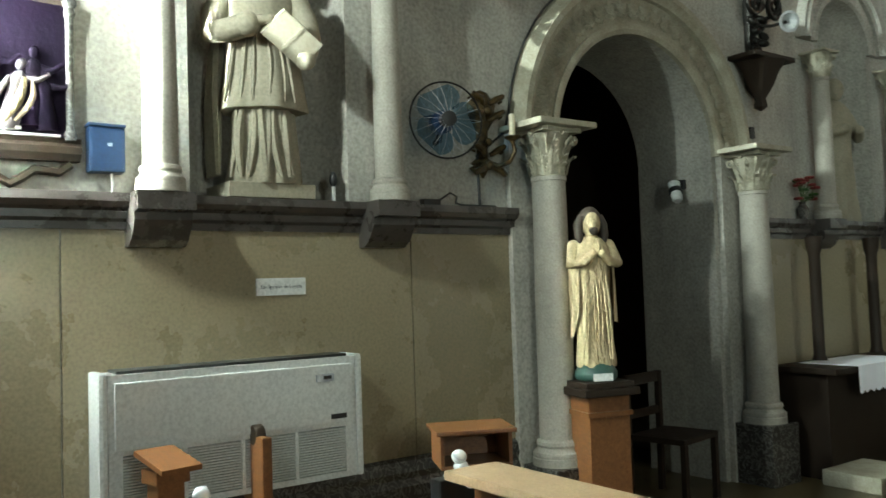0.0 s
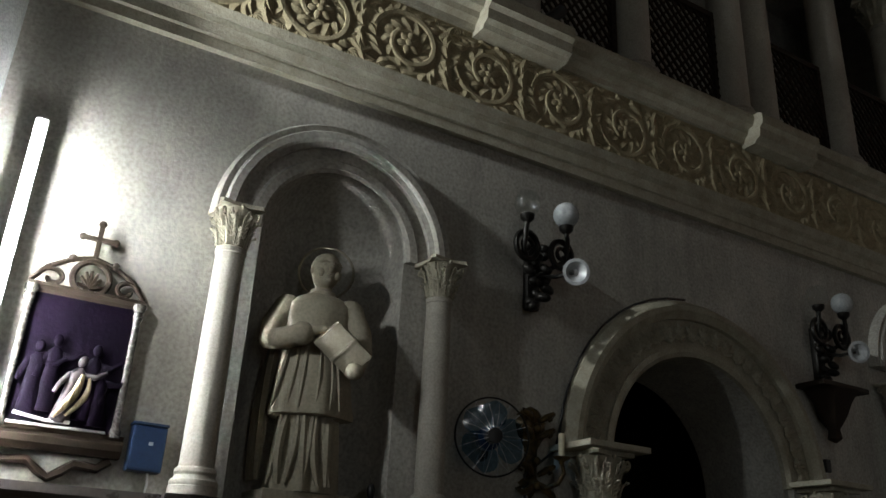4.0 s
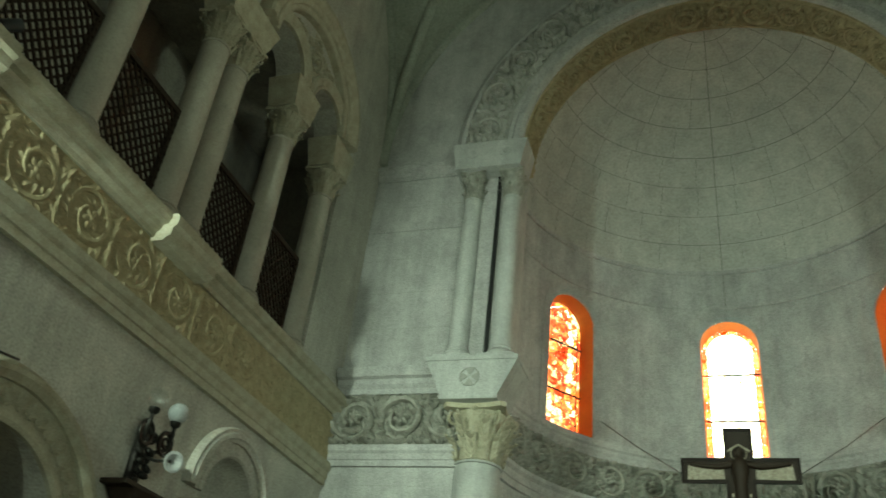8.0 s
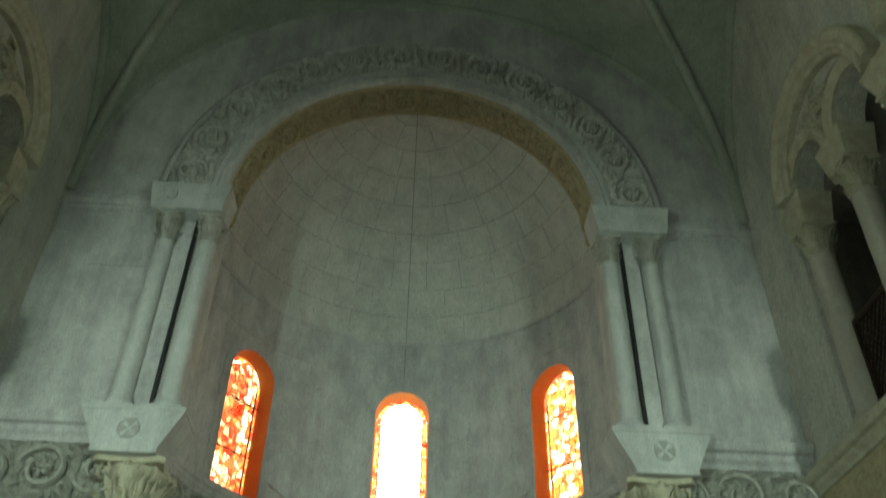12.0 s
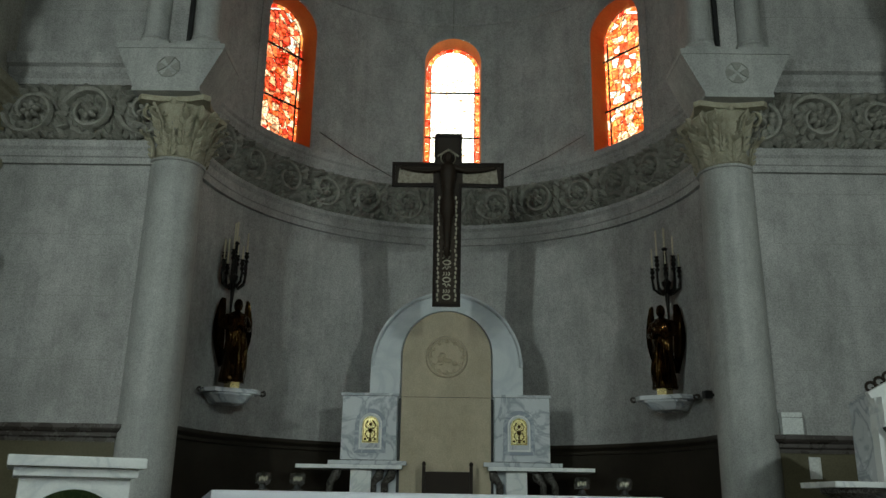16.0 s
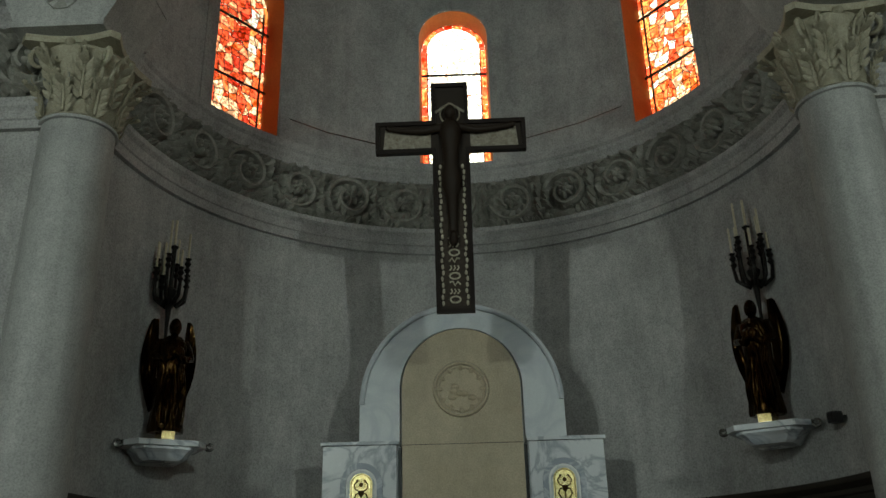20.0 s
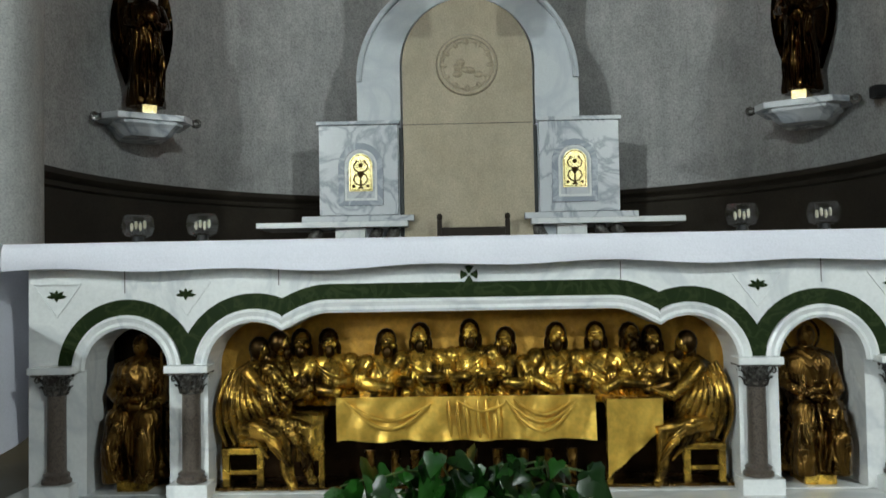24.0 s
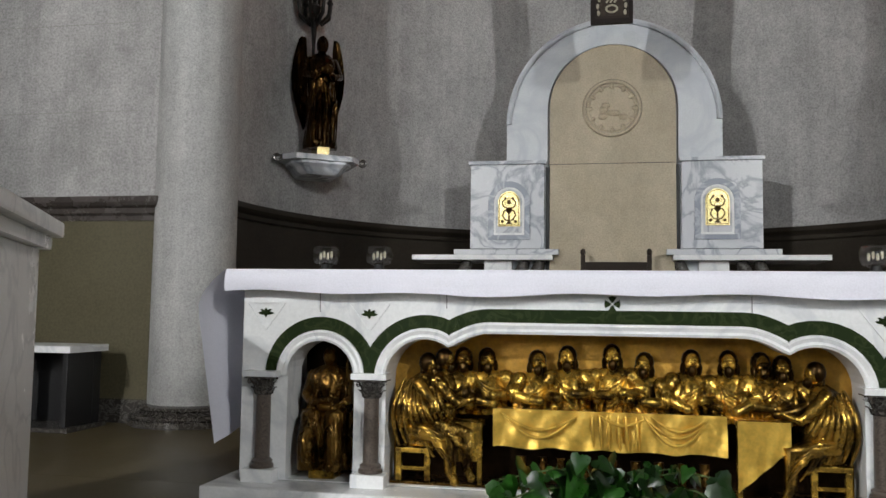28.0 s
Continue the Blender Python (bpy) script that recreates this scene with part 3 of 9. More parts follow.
def frame_matrix(place, u, v, w):
    """A pose on a wall: local x along u, y along v, z out of the wall."""
    o = Vector(place(u, v, w))
    ex, ey, ez = Vector(place(u + 1, v, w)) - o, Vector(place(u, v + 1, w)) - o, Vector(place(u, v, w - 1)) - o
    return Matrix.Translation(o) @ Matrix((ex, ey, ez)).transposed().to_4x4()


SCROLLS = {}


def frieze(name, place, u0, u1, z_arch, z_band, z_corn, z_top, mat, label, ornate=True, plain=STONE):
    """Architrave, carved band and cornice from u0 to u1."""
    ob = thing(name, label, "frieze", kind="structure")
    h = z_corn - z_band
    part("architrave", mould_line([(0, 0), (0.05, 0), (0.05, 0.07), (0.065, 0.08), (0.065, (z_band - z_arch) * 0.6), (0.09, (z_band - z_arch) * 0.72), (0.1, z_band - z_arch), (0, z_band - z_arch)], straight(u0, u1, z_arch), place), plain, ob)
    part("band", mould_line([(0, 0), (0.03, 0), (0.03, h), (0, h)], straight(u0, u1, z_band), place), mat, ob)
    t = z_top - z_corn
    part("cornice", mould_line([(0, 0), (0.06, 0), (0.07, t * 0.2), (0.11, t * 0.35), (0.12, t * 0.55), (0.17, t * 0.62), (0.19, t * 0.85), (0.19, t), (0, t)], straight(u0, u1, z_corn), place), plain, ob)
    if ornate:
        n = max(1, round((u1 - u0) / (h * 1.06)))
        for i in range(n):
            flip = 1 if i % 2 == 0 else -1
            key = (mat.name, round(h, 2), flip)
            if key not in SCROLLS:
                SCROLLS[key] = scroll_mesh("scroll", mat, h, flip)
            part("scroll", SCROLLS[key], mat, ob, at=frame_matrix(place, u0 + (u1 - u0) * (i + 0.5) / n, z_band + h / 2, -0.028) @ Matrix.Diagonal((1, 1, 2.6 if mat is FRIEZEGREY else 0.45, 1)))
    return ob


frieze("frieze_left", on_left, BACK + 0.2, FRONT - 0.02, 4.04, 4.30, 4.90, 5.12, FRIEZE, "carved ochre frieze of acanthus scrolls under the gallery")
frieze("frieze_right", on_right, BACK + 0.2, FRONT - 0.02, 4.04, 4.30, 4.90, 5.12, FRIEZE, "carved ochre frieze of acanthus scrolls under the gallery")

# columns and capitals --------------------------------------------------------


def capital_mesh(name, mat, r, h, spread=1.75, leaves=8):
    """A foliate capital: bell, two rows of curling leaves, corner volutes and abacus; its foot at z = 0."""
    bm = bmesh.new()
    R = r * spread
    lathe(bm, [(r * 0.98, 0), (r * 1.06, 0.02 * h), (r * 1.0, 0.05 * h), (r * 1.0, 0.3 * h), (r * 1.08, 0.6 * h), (r * 1.3, 0.85 * h), (R * 0.86, 0.9 * h)], 24)
    def blade(p0, p1, width, out, n=4):
        """A small pointed lobe from p0 to p1, ridged along its middle, bulging along out."""
        p0, p1, out = Vector(p0), Vector(p1), Vector(out)
        d = p1 - p0
        side = d.cross(out).normalized()
        rows = []
        for i in range(n + 1):
            f = i / n
            w = width * (0.35 + 0.65 * math.sin(math.pi * min(1.0, 0.15 + 0.85 * f))) * (1 - f ** 3)
            c = p0 + d * f + out * (0.22 * d.length * math.sin(math.pi * f))
            rows.append([bm.verts.new(c + side * w - out * w * 0.5), bm.verts.new(c), bm.verts.new(c - side * w - out * w * 0.5)])
        for p, q in zip(rows, rows[1:]):
            for i in range(2):
                bm.faces.new((p[i], p[i + 1], q[i + 1], q[i]))

    for row, (z0, z1, off) in enumerate(((0.03, 0.46, 0), (0.22, 0.76, 0.5))):
        for k in range(leaves):
            a = 2 * math.pi * (k + off) / leaves
            er, et = Vector((math.cos(a), math.sin(a), 0)), Vector((-math.sin(a), math.cos(a), 0))

            def on_leaf(f, s):
                """f up the leaf, s across it in radii."""
                o = r * (1.06 + 0.10 * f + (0.46 if row else 0.34) * f ** 3) - r * 0.25 * s * s
                return er * o + et * (s * r) + Vector((0, 0, h * (z0 + (z1 - z0) * f)))

            for f in (0.0, 0.2, 0.4, 0.58, 0.74):
                for s in (-1, 1):
                    reach = 0.34 * (1 - 0.35 * f)
                    blade(on_leaf(f, 0.05 * s), on_leaf(min(1.0, f + 0.27), s * reach) + er * (r * 0.07), r * 0.085, er)
            # curling tip and ribs
            blade(on_leaf(0.7, 0), on_leaf(1.0, 0) + er * (r * 0.20) - Vector((0, 0, h * 0.06)), r * 0.13, er)
            ball(bm, on_leaf(1.0, 0) + er * (r * 0.14) - Vector((0, 0, h * 0.05)), r * 0.085, (1, 1, 0.8), 6)
            sweep(bm, [on_leaf(f, 0) + er * (r * 0.03) for f in (0, 0.3, 0.6, 0.85)], [r * 0.05, r * 0.045, r * 0.035, r * 0.02], 5)
            for s in (-1, 1):
                sweep(bm, [on_leaf(f, s * 0.13) for f in (0, 0.3, 0.6)], r * 0.022, 4)
    for k in range(leaves):
        a = 2 * math.pi * (k + 0.25) / leaves
        pts = [(r * q * math.cos(a + t), r * q * math.sin(a + t), h * z) for q, t, z in ((1.05, 0, 0.3), (1.15, 0.02, 0.5), (1.4, 0.06, 0.72), (1.62, 0.16, 0.83), (1.55, 0.22, 0.74))]
        sweep(bm, pts, [r * 0.05, r * 0.05, r * 0.06, r * 0.06, r * 0.03], 6)
    for k in range(4):
        a = math.pi / 4 + k * math.pi / 2
        pts, rad = [], []
        for i in range(16):
            b = 0.45 * i
            q = r * 0.32 * (1 - i / 20)
            o = R * 1.02 + q * math.sin(b) - r * 0.1
            pts.append((o * math.cos(a), o * math.sin(a), h * 0.74 + q * math.cos(b)))
            rad.append(r * 0.09 * (1 - i / 26))
        sweep(bm, [(r * 1.1 * math.cos(a), r * 1.1 * math.sin(a), h * 0.5)] + pts, [r * 0.07] + rad, 6)
        b = k * math.pi / 2
        ball(bm, (R * 0.88 * math.cos(b), R * 0.88 * math.sin(b), 0.9 * h), r * 0.15, (1, 1, 1), 8)
        for s in (-1, 1):
            pts = []
            for i in range(10):
                c = 0.5 * i
                q = r * 0.13 * (1 - i / 14)
                pts.append((R * 0.8, s * (r * 0.3 + q * math.sin(c)), h * 0.7 + q * math.cos(c)))
            t = bmesh.new()
            sweep(t, pts, r * 0.045, 5)
            moved(t, Matrix.Rotation(b, 4, "Z"))
            me = bpy.data.meshes.new("tmp")
            t.to_mesh(me)
            t.free()
            bm.from_mesh(me)
            bpy.data.meshes.remove(me)
    # abacus with hollow sides
    lo, up = [], []
    for k in range(4):
        for s in (-1, -0.5, 0, 0.5, 1):
            d = R * 1.0 * (0.84 + 0.16 * s * s)
            x, y = d, s * R * 0.86
            a = k * math.pi / 2
            for lst, z in ((lo, 0.91 * h), (up, h)):
                lst.append(bm.verts.new((x * math.cos(a) - y * math.sin(a), x * math.sin(a) + y * math.cos(a), z)))
    for i in range(len(lo)):
        j = (i + 1) % len(lo)
        bm.faces.new((lo[i], lo[j], up[j], up[i]))
    bm.faces.new(lo)
    bm.faces.new(up)
    return mesh_of(name, bm, mat, 45)


def base_profile(r, h):
    return [(r * 1.42, 0), (r * 1.42, h * 0.3), (r * 1.36, h * 0.33), (r * 1.4, h * 0.42), (r * 1.36, h * 0.52), (r * 1.2, h * 0.6), (r * 1.14, h * 0.7), (r * 1.22, h * 0.8), (r * 1.18, h * 0.92), (r * 1.02, h)]


MESHES = {}


def shared(key, make):
    if key not in MESHES:
        MESHES[key] = make()
    return MESHES[key]


def column(name, x, y, z0, z1, r, cap_h, label, mat=COLUMN, capmat=STONE, base_h=0.2, spread=1.75, group="", plinth=0.0, plinth_mat=None, taper=0.9, base_mat=None):
    """Base, shaft and capital; z1 is the capital's top."""
    ob = thing(name, label, "column", pose(x, y, z0), group)
    key = (r, cap_h, spread, capmat.name)
    if plinth:
        part("plinth", box(bmesh.new(), -r * 1.5, r * 1.5, -r * 1.5, r * 1.5, 0, plinth, 0.01), plinth_mat or mat, ob)
    part("base", lathe(bmesh.new(), base_profile(r, base_h), 28), base_mat or mat, ob, smooth=35, at=pose(0, 0, plinth))
    sh = z1 - z0 - cap_h - base_h - plinth
    part("shaft", lathe(bmesh.new(), [(r, 0), (r * (1 + taper) / 2 * 1.01, sh * 0.5), (r * taper, sh - 0.03), (r * taper * 1.08, sh - 0.025), (r * taper * 1.08, sh)], 28), mat, ob, smooth=35, at=pose(0, 0, plinth + base_h))
    part("capital", shared(key, lambda: capital_mesh("capital", capmat, r * taper, cap_h, spread)), capmat, ob, "carved acanthus capital", at=pose(0, 0, z1 - z0 - cap_h))
    return ob


# niche surround
def niche_surround(c, half, spring, y_cols, label):
    ob = thing("niche_arch", label, "arch", kind="structure")
    part("inner_moulding", mould_line([(0, 0), (0.03, 0), (0.05, 0.02), (0.05, 0.07), (0.03, 0.085), (0.03, 0.15), (0.0, 0.15)], arc_path(c, spring, half), on_left), PLASTER, ob, smooth=30)
    part("archivolt", mould_line([(0, 0), (0.06, 0), (0.075, 0.03), (0.1, 0.045), (0.1, 0.085), (0.075, 0.1), (0.085, 0.13), (0.05, 0.15), (0.0, 0.15)], arc_path(c, spring, half + 0.15), on_left), PLASTER, ob, smooth=30)
    return ob


niche_surround(NICHE[0], NICHE[1], NICHE[3], None, "moulded plaster arch of the statue niche")
niche_surround(NICHE_B[0], NICHE_B[1], NICHE_B[3], None, "moulded plaster arch of the far niche")
for c in (NICHE[0], NICHE_B[0]):
    for s in (-1, 1):
        y = c + s * 0.635
        column("niche_column", WL + 0.14, y, 1.572, 3.05, 0.082, 0.235, "slim pale stone column with acanthus capital beside the niche", BEIGE, STONE, 0.13, 1.7, "niche columns")
        br = thing("bracket", "dark moulded stone bracket under a niche column", "bracket", group="ledge brackets")
        prof = [(0, 0), (0.07, 0), (0.12, 0.03), (0.165, 0.09), (0.18, 0.12), (0.18, 0.155), (0.24, 0.165), (0.24, 0.25), (0, 0.25)]
        part("console", mould_line(prof, straight(y - 0.135, y + 0.135, 1.32), on_left), LEDGE, br)

# side door: archivolt, columns
arch = thing("door_arch", "broad carved stone arch over the dark side doorway", "arch", kind="structure")
c, h, s = DOOR
part("inner_moulding", mould_line([(0, 0), (0.04, 0), (0.06, 0.03), (0.06, 0.07), (0.0, 0.07)], arc_path(c, s, h, 36), on_left), STONE, arch, smooth=30)
part("carved_band", mould_line([(0, 0), (0.04, 0), (0.04, 0.2), (0, 0.2)], arc_path(c, s, h + 0.07, 36), on_left), STONE, arch, smooth=30)
part("outer_moulding", mould_line([(0, 0), (0.08, 0), (0.1, 0.03), (0.12, 0.05), (0.12, 0.09), (0.08, 0.11), (0.05, 0.14), (0.0, 0.15)], arc_path(c, s, h + 0.27, 36), on_left), STONE, arch, smooth=30)


def sprig():
    bm = bmesh.new()
    for k in range(5):
        a = math.pi * (0.1 + 0.2 * k)
        leaf_blade(bm, (0, -0.05), (0.075 * math.cos(a), -0.05 + 0.13 * math.sin(a)), 0.04, 0.03)
    ball(bm, (0, -0.05, 0.012), 0.02, (1, 1, 0.7), 8)
    return mesh_of("sprig", bm, STONE, 50)


for i in range(26):
    a = math.pi * (i + 0.5) / 26
    m = frame_matrix(on_left, c + (h + 0.17) * math.cos(a), s + (h + 0.17) * math.sin(a), -0.04) @ Matrix.Rotation(a - math.pi / 2, 4, "Z")
    part("sprig", shared("sprig", sprig), STONE, arch, at=m)
for y in (c - 1.09, c + 1.09):
    column("door_column", WL + 0.19, y, NAVE, 2.06, 0.118, 0.30, "pale stone column on a dark plinth beside the side doorway", BEIGE, STONE, 0.16, 1.55, "door columns", 0.46, DARKMARBLE)
    pb = thing("door_pilaster", "plain stone pilaster behind the door column", "pilaster", kind="structure")
    part("shaft", B(WL, WL + 0.05, y - 0.2, y + 0.2, NAVE, 2.06), PLASTER, pb)
    part("impost", box(bmesh.new(), WL + 0.002, WL + 0.40, y - 0.24, y + 0.24, 2.062, 2.10, 0.008), STONE, pb)

# front wall with the apse arch ------------------------------------------------
JOINT_AND_SHADE = material("joint_and_carving_shade", (0.36, 0.36, 0.33), 0.9, 0, (0.27, 0.27, 0.25), 4, 60, 0.1, 0.8, 0.2)
ARCH_R, ARCH_Z = 2.65, 9.0
outer = [(WL, -0.001), (CX - ARCH_R, -0.001)] + [(CX - ARCH_R * math.cos(math.pi * i / 40), ARCH_Z + ARCH_R * math.sin(math.pi * i / 40)) for i in range(41)] + [(CX + ARCH_R, -0.001), (WR, -0.001), (WR, 14.2), (WL, 14.2)]
outer = [(p[0], max(p[1], 5.3)) for p in outer]
structure("wall_front", plate(outer, [], 0.5, on_front), ASHLAR, "grey plastered wall round the apse arch")
for a, b in ((WL, CX - ARCH_R - 0.14), (CX + ARCH_R + 0.14, WR)):
    structure("wall_front_lower", B(a, b, FRONT, FRONT + 0.16, -0.001, 5.299), ASHLAR, "grey plastered wall beside the apse")
for s in (-1, 1):
    structure("apse_wall_end", B(*sorted((CX + s * 2.95, CX + s * 3.05)), FRONT + 0.161, APSE_Y, 0.0, 5.299), ASHLAR, "straight end of the apse wall")
    structure("apse_dado_end", B(*sorted((CX + s * 2.92, CX + s * 2.949)), FRONT + 0.162, APSE_Y, 0.0, 1.47), APSEDADO, "dark stone dado at the apse's edge", None, "dado")
    structure("apse_ledge_end", B(*sorted((CX + s * 2.84, CX + s * 2.949)), FRONT + 0.162, APSE_Y, 1.473, 1.61), APSEDADO, "dark ledge at the apse's edge", None, "ledge")
for nm, a, b in (("frieze_front_left", WL + 0.02, CX - ARCH_R - 0.3), ("frieze_front_right", CX + ARCH_R + 0.3, WR - 0.02)):
    frieze(nm, on_front, a, b, 4.27, 4.52, 5.19, 5.52, FRIEZEGREY, "carved stone frieze of acanthus scrolls on the apse wall", True, ASHLAR)
for a, b in ((WL + 0.01, CX - ARCH_R - 0.2), (CX + ARCH_R + 0.2, WR - 0.01)):
    structure("cornice_front", mould_line(scaled(CORNICE, 0.09, 0.24), straight(a, b, 8.64), on_front), ASHLAR, "moulded stone cornice at the arch's springing", None, "cornice")
    structure("string_course", mould_line([(0, 0), (0.012, 0), (0.012, 0.02), (0, 0.02)], straight(a, b, 7.72), on_front), ASHLAR, "thin string course on the wall", None, "trim")
    d = thing("dado_front", "brown stone dado of the apse wall", "dado", kind="structure")
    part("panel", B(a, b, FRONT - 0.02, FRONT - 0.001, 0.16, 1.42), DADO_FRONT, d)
    part("skirting", B(a, b, FRONT - 0.05, FRONT - 0.001, 0.0, 0.16), DARKMARBLE, d)
    structure("ledge_front", mould_line(LEDGE_P, straight(a, b, 1.405), on_front), LEDGE, "dark moulded stone ledge on the apse wall", None, "ledge")
# arch rings
ring = thing("apse_arch", "carved stone arch in front of the apse", "arch", kind="structure")
part("inner_moulding", mould_line([(0, 0), (0.05, 0), (0.09, 0.05), (0.09, 0.13), (0.06, 0.16), (0.07, 0.22), (0, 0.24)], arc_path(CX, ARCH_Z, ARCH_R, 60), on_front), ASHLAR, ring, smooth=30)
part("carved_band", mould_line([(0, 0), (0.05, 0), (0.05, 0.62), (0, 0.62)], arc_path(CX, ARCH_Z, ARCH_R + 0.24, 60), on_front), ARCHSTONE, ring, smooth=30)
part("outer_moulding", mould_line([(0, 0), (0.09, 0), (0.11, 0.05), (0.08, 0.09), (0.04, 0.13), (0, 0.14)], arc_path(CX, ARCH_Z, ARCH_R + 0.86, 60), on_front), ASHLAR, ring, smooth=30)
sc = {f: scroll_mesh("scroll", ARCHSTONE, 0.6, f) for f in (1, -1)}
for i in range(14):
    a = math.pi * (i + 0.5) / 14
    rr = ARCH_R + 0.55
    m = frame_matrix(on_front, CX + rr * math.cos(a), ARCH_Z + rr * math.sin(a), -0.05) @ Matrix.Rotation(a - math.pi / 2, 4, "Z") @ Matrix.Diagonal((1, 1, 2.8, 1))
    part("scroll", sc[1 if i % 2 else -1], ARCHSTONE, ring, at=m)
# carved underside of the arch; its tan stands in for warm window light
bm = bmesh.new()
ra, rb = [], []
for i in range(61):
    a = math.pi * i / 60
    ra.append(bm.verts.new((CX + (ARCH_R - 0.004) * math.cos(a), FRONT + 0.02, ARCH_Z + (ARCH_R - 0.004) * math.sin(a))))
    rb.append(bm.verts.new((CX + (ARCH_R - 0.004) * math.cos(a), APSE_Y + 0.16, ARCH_Z + (ARCH_R - 0.004) * math.sin(a))))
for i in range(60):
    bm.faces.new((ra[i], ra[i + 1], rb[i + 1], rb[i]))
rc = [bm.verts.new((CX + (ARCH_R + 0.28) * math.cos(math.pi * i / 60), APSE_Y + 0.16, ARCH_Z - 0.15 + (ARCH_R + 0.28) * math.sin(math.pi * i / 60))) for i in range(61)]
for i in range(60):
    bm.faces.new((rb[i], rb[i + 1], rc[i + 1], rc[i]))
part("soffit", bm, FRIEZE, ring, "carved underside, tan for the warm window light", 40)
for yy in (FRONT + 0.045, APSE_Y + 0.135):
    part("soffit_edge", sweep(bmesh.new(), [(CX + (ARCH_R - 0.01) * math.cos(math.pi * i / 60), yy, ARCH_Z + (ARCH_R - 0.01) * math.sin(math.pi * i / 60)) for i in range(61)], 0.022, 6), FRIEZE, ring, "", 60)
ss = {f: scroll_mesh("scroll", FRIEZE, 0.5, f) for f in (1, -1)}
for i in range(16):
    a = math.pi * (i + 0.5) / 16
    c_, s_ = math.cos(a), math.sin(a)
    m = Matrix(((-s_, 0, -c_, CX + (ARCH_R - 0.004) * c_), (0, 1, 0, FRONT + 0.335), (c_, 0, -s_, ARCH_Z + (ARCH_R - 0.004) * s_), (0, 0, 0, 1)))
    part("soffit_scroll", ss[1 if i % 2 else -1], FRIEZE, ring, at=m @ Matrix.Diagonal((1, 1, 2.2, 1)))
for s in (-1, 1):
    x = CX + s * 3.0
    column("apse_column", CX + s * 2.94, FRONT + 0.12, 0.0, 4.985, 0.287, 0.67, "tall pale stone column with acanthus capital before the apse", COLUMN, CAPSTONE, 0.14, 1.42, "apse columns", 0.0, None, 0.95, DARKMARBLE)
    imp = thing("impost_block", "pale stone impost block carved with a cross", "impost", group="impost blocks")
    bm = bmesh.new()
    lo = [(x - 0.35, FRONT - 0.33, 5.035), (x + 0.35, FRONT - 0.33, 5.035), (x + 0.35, FRONT + 0.3, 5.035), (x - 0.35, FRONT + 0.3, 5.035)]
    up = [(x - 0.57, FRONT - 0.33, 5.49), (x + 0.57, FRONT - 0.33, 5.49), (x + 0.57, FRONT + 0.3, 5.49), (x - 0.57, FRONT + 0.3, 5.49)]
    vl, vu = [bm.verts.new(p) for p in lo], [bm.verts.new(p) for p in up]
    for i in range(4):
        bm.faces.new((vl[i], vl[(i + 1) % 4], vu[(i + 1) % 4], vu[i]))
    bm.faces.new(vl)
    bm.faces.new(vu)
    part("block", bm, COLUMN, imp)
    part("top_slab", box(bmesh.new(), x - 0.58, x + 0.58, FRONT - 0.34, FRONT + 0.3, 5.492, 5.55, 0.006), COLUMN, imp)
    part("neck", box(bmesh.new(), x - 0.36, x + 0.36, FRONT - 0.34, FRONT + 0.3, 4.987, 5.033, 0.006), COLUMN, imp)
    cb = bmesh.new()
    for k in range(4):
        t = bmesh.new()
        pts = [(0.0, 0.02), (0.022, 0.045), (0.06, 0.115), (-0.06, 0.115), (-0.022, 0.045)]
        f = t.faces.new([t.verts.new((px, 0, pz)) for px, pz in pts])
        ex = bmesh.ops.extrude_face_region(t, geom=[f])
        bmesh.ops.translate(t, vec=(0, -0.012, 0), verts=[v for v in ex["geom"] if isinstance(v, bmesh.types.BMVert)])
        moved(t, Matrix.Rotation(k * math.pi / 2, 4, "Y"))
        me = bpy.data.meshes.new("tmp")
        t.to_mesh(me)
        t.free()
        cb.from_mesh(me)
        bpy.data.meshes.remove(me)
    sweep(cb, [(0.118 * math.cos(i * 0.2618), -0.004, 0.118 * math.sin(i * 0.2618)) for i in range(25)], 0.007, 5)
    # dark joint colour on the raised cross stands in for an incised cross's shadow
    part("cross", cb, JOINT_AND_SHADE, imp, at=pose(x, FRONT - 0.329, 5.27))
    for dx in (-0.28, 0.28):
        part("column_foot", box(bmesh.new(), x + dx - 0.235, x + dx + 0.235, FRONT - 0.30, FRONT + 0.15, 5.552, 5.60, 0.008), COLUMN, imp)
        column("upper_column", x + dx, FRONT - 0.06, 5.602, 8.5, 0.13, 0.42, "slim paired stone column beside the apse arch", COLUMN, FRIEZEGREY, 0.16, 1.6, "paired upper columns")
    ab = thing("arch_block", "pale stone block with rosettes over paired columns", "impost", group="arch blocks")
    x = CX + s * 3.05
    bm = bmesh.new()
    box(bm, x - 0.55, x + 0.55, FRONT - 0.31, FRONT + 0.2, 8.505, 8.97, 0.01)
    for v in bm.verts:
        if v.co.z < 8.6:
            v.co.x = x + (v.co.x - x) * 0.86
    part("block", bm, COLUMN, ab)
    for dx in (-0.24, 0.24):
        rb = bmesh.new()
        for k in range(8):
            q = k * math.pi / 4
            ball(rb, (0.06 * math.cos(q), 0, 0.06 * math.sin(q)), 0.035, (1, 0.5, 1), 6)
        ball(rb, (0, -0.01, 0), 0.03, (1, 0.6, 1), 6)
        part("rosette", rb, COLUMN, ab, smooth=60, at=pose(x + dx, FRONT - 0.312, 8.76))
    # solid black strip stands in for the shade of a narrow gap
    structure("slot_shade_strip", B(*sorted((x - s * 0.105, x - s * 0.145)), FRONT - 0.06, FRONT - 0.002, 5.6, 8.5), BLACK, "black strip for the shade of a slot beside the paired columns", None, "gap")
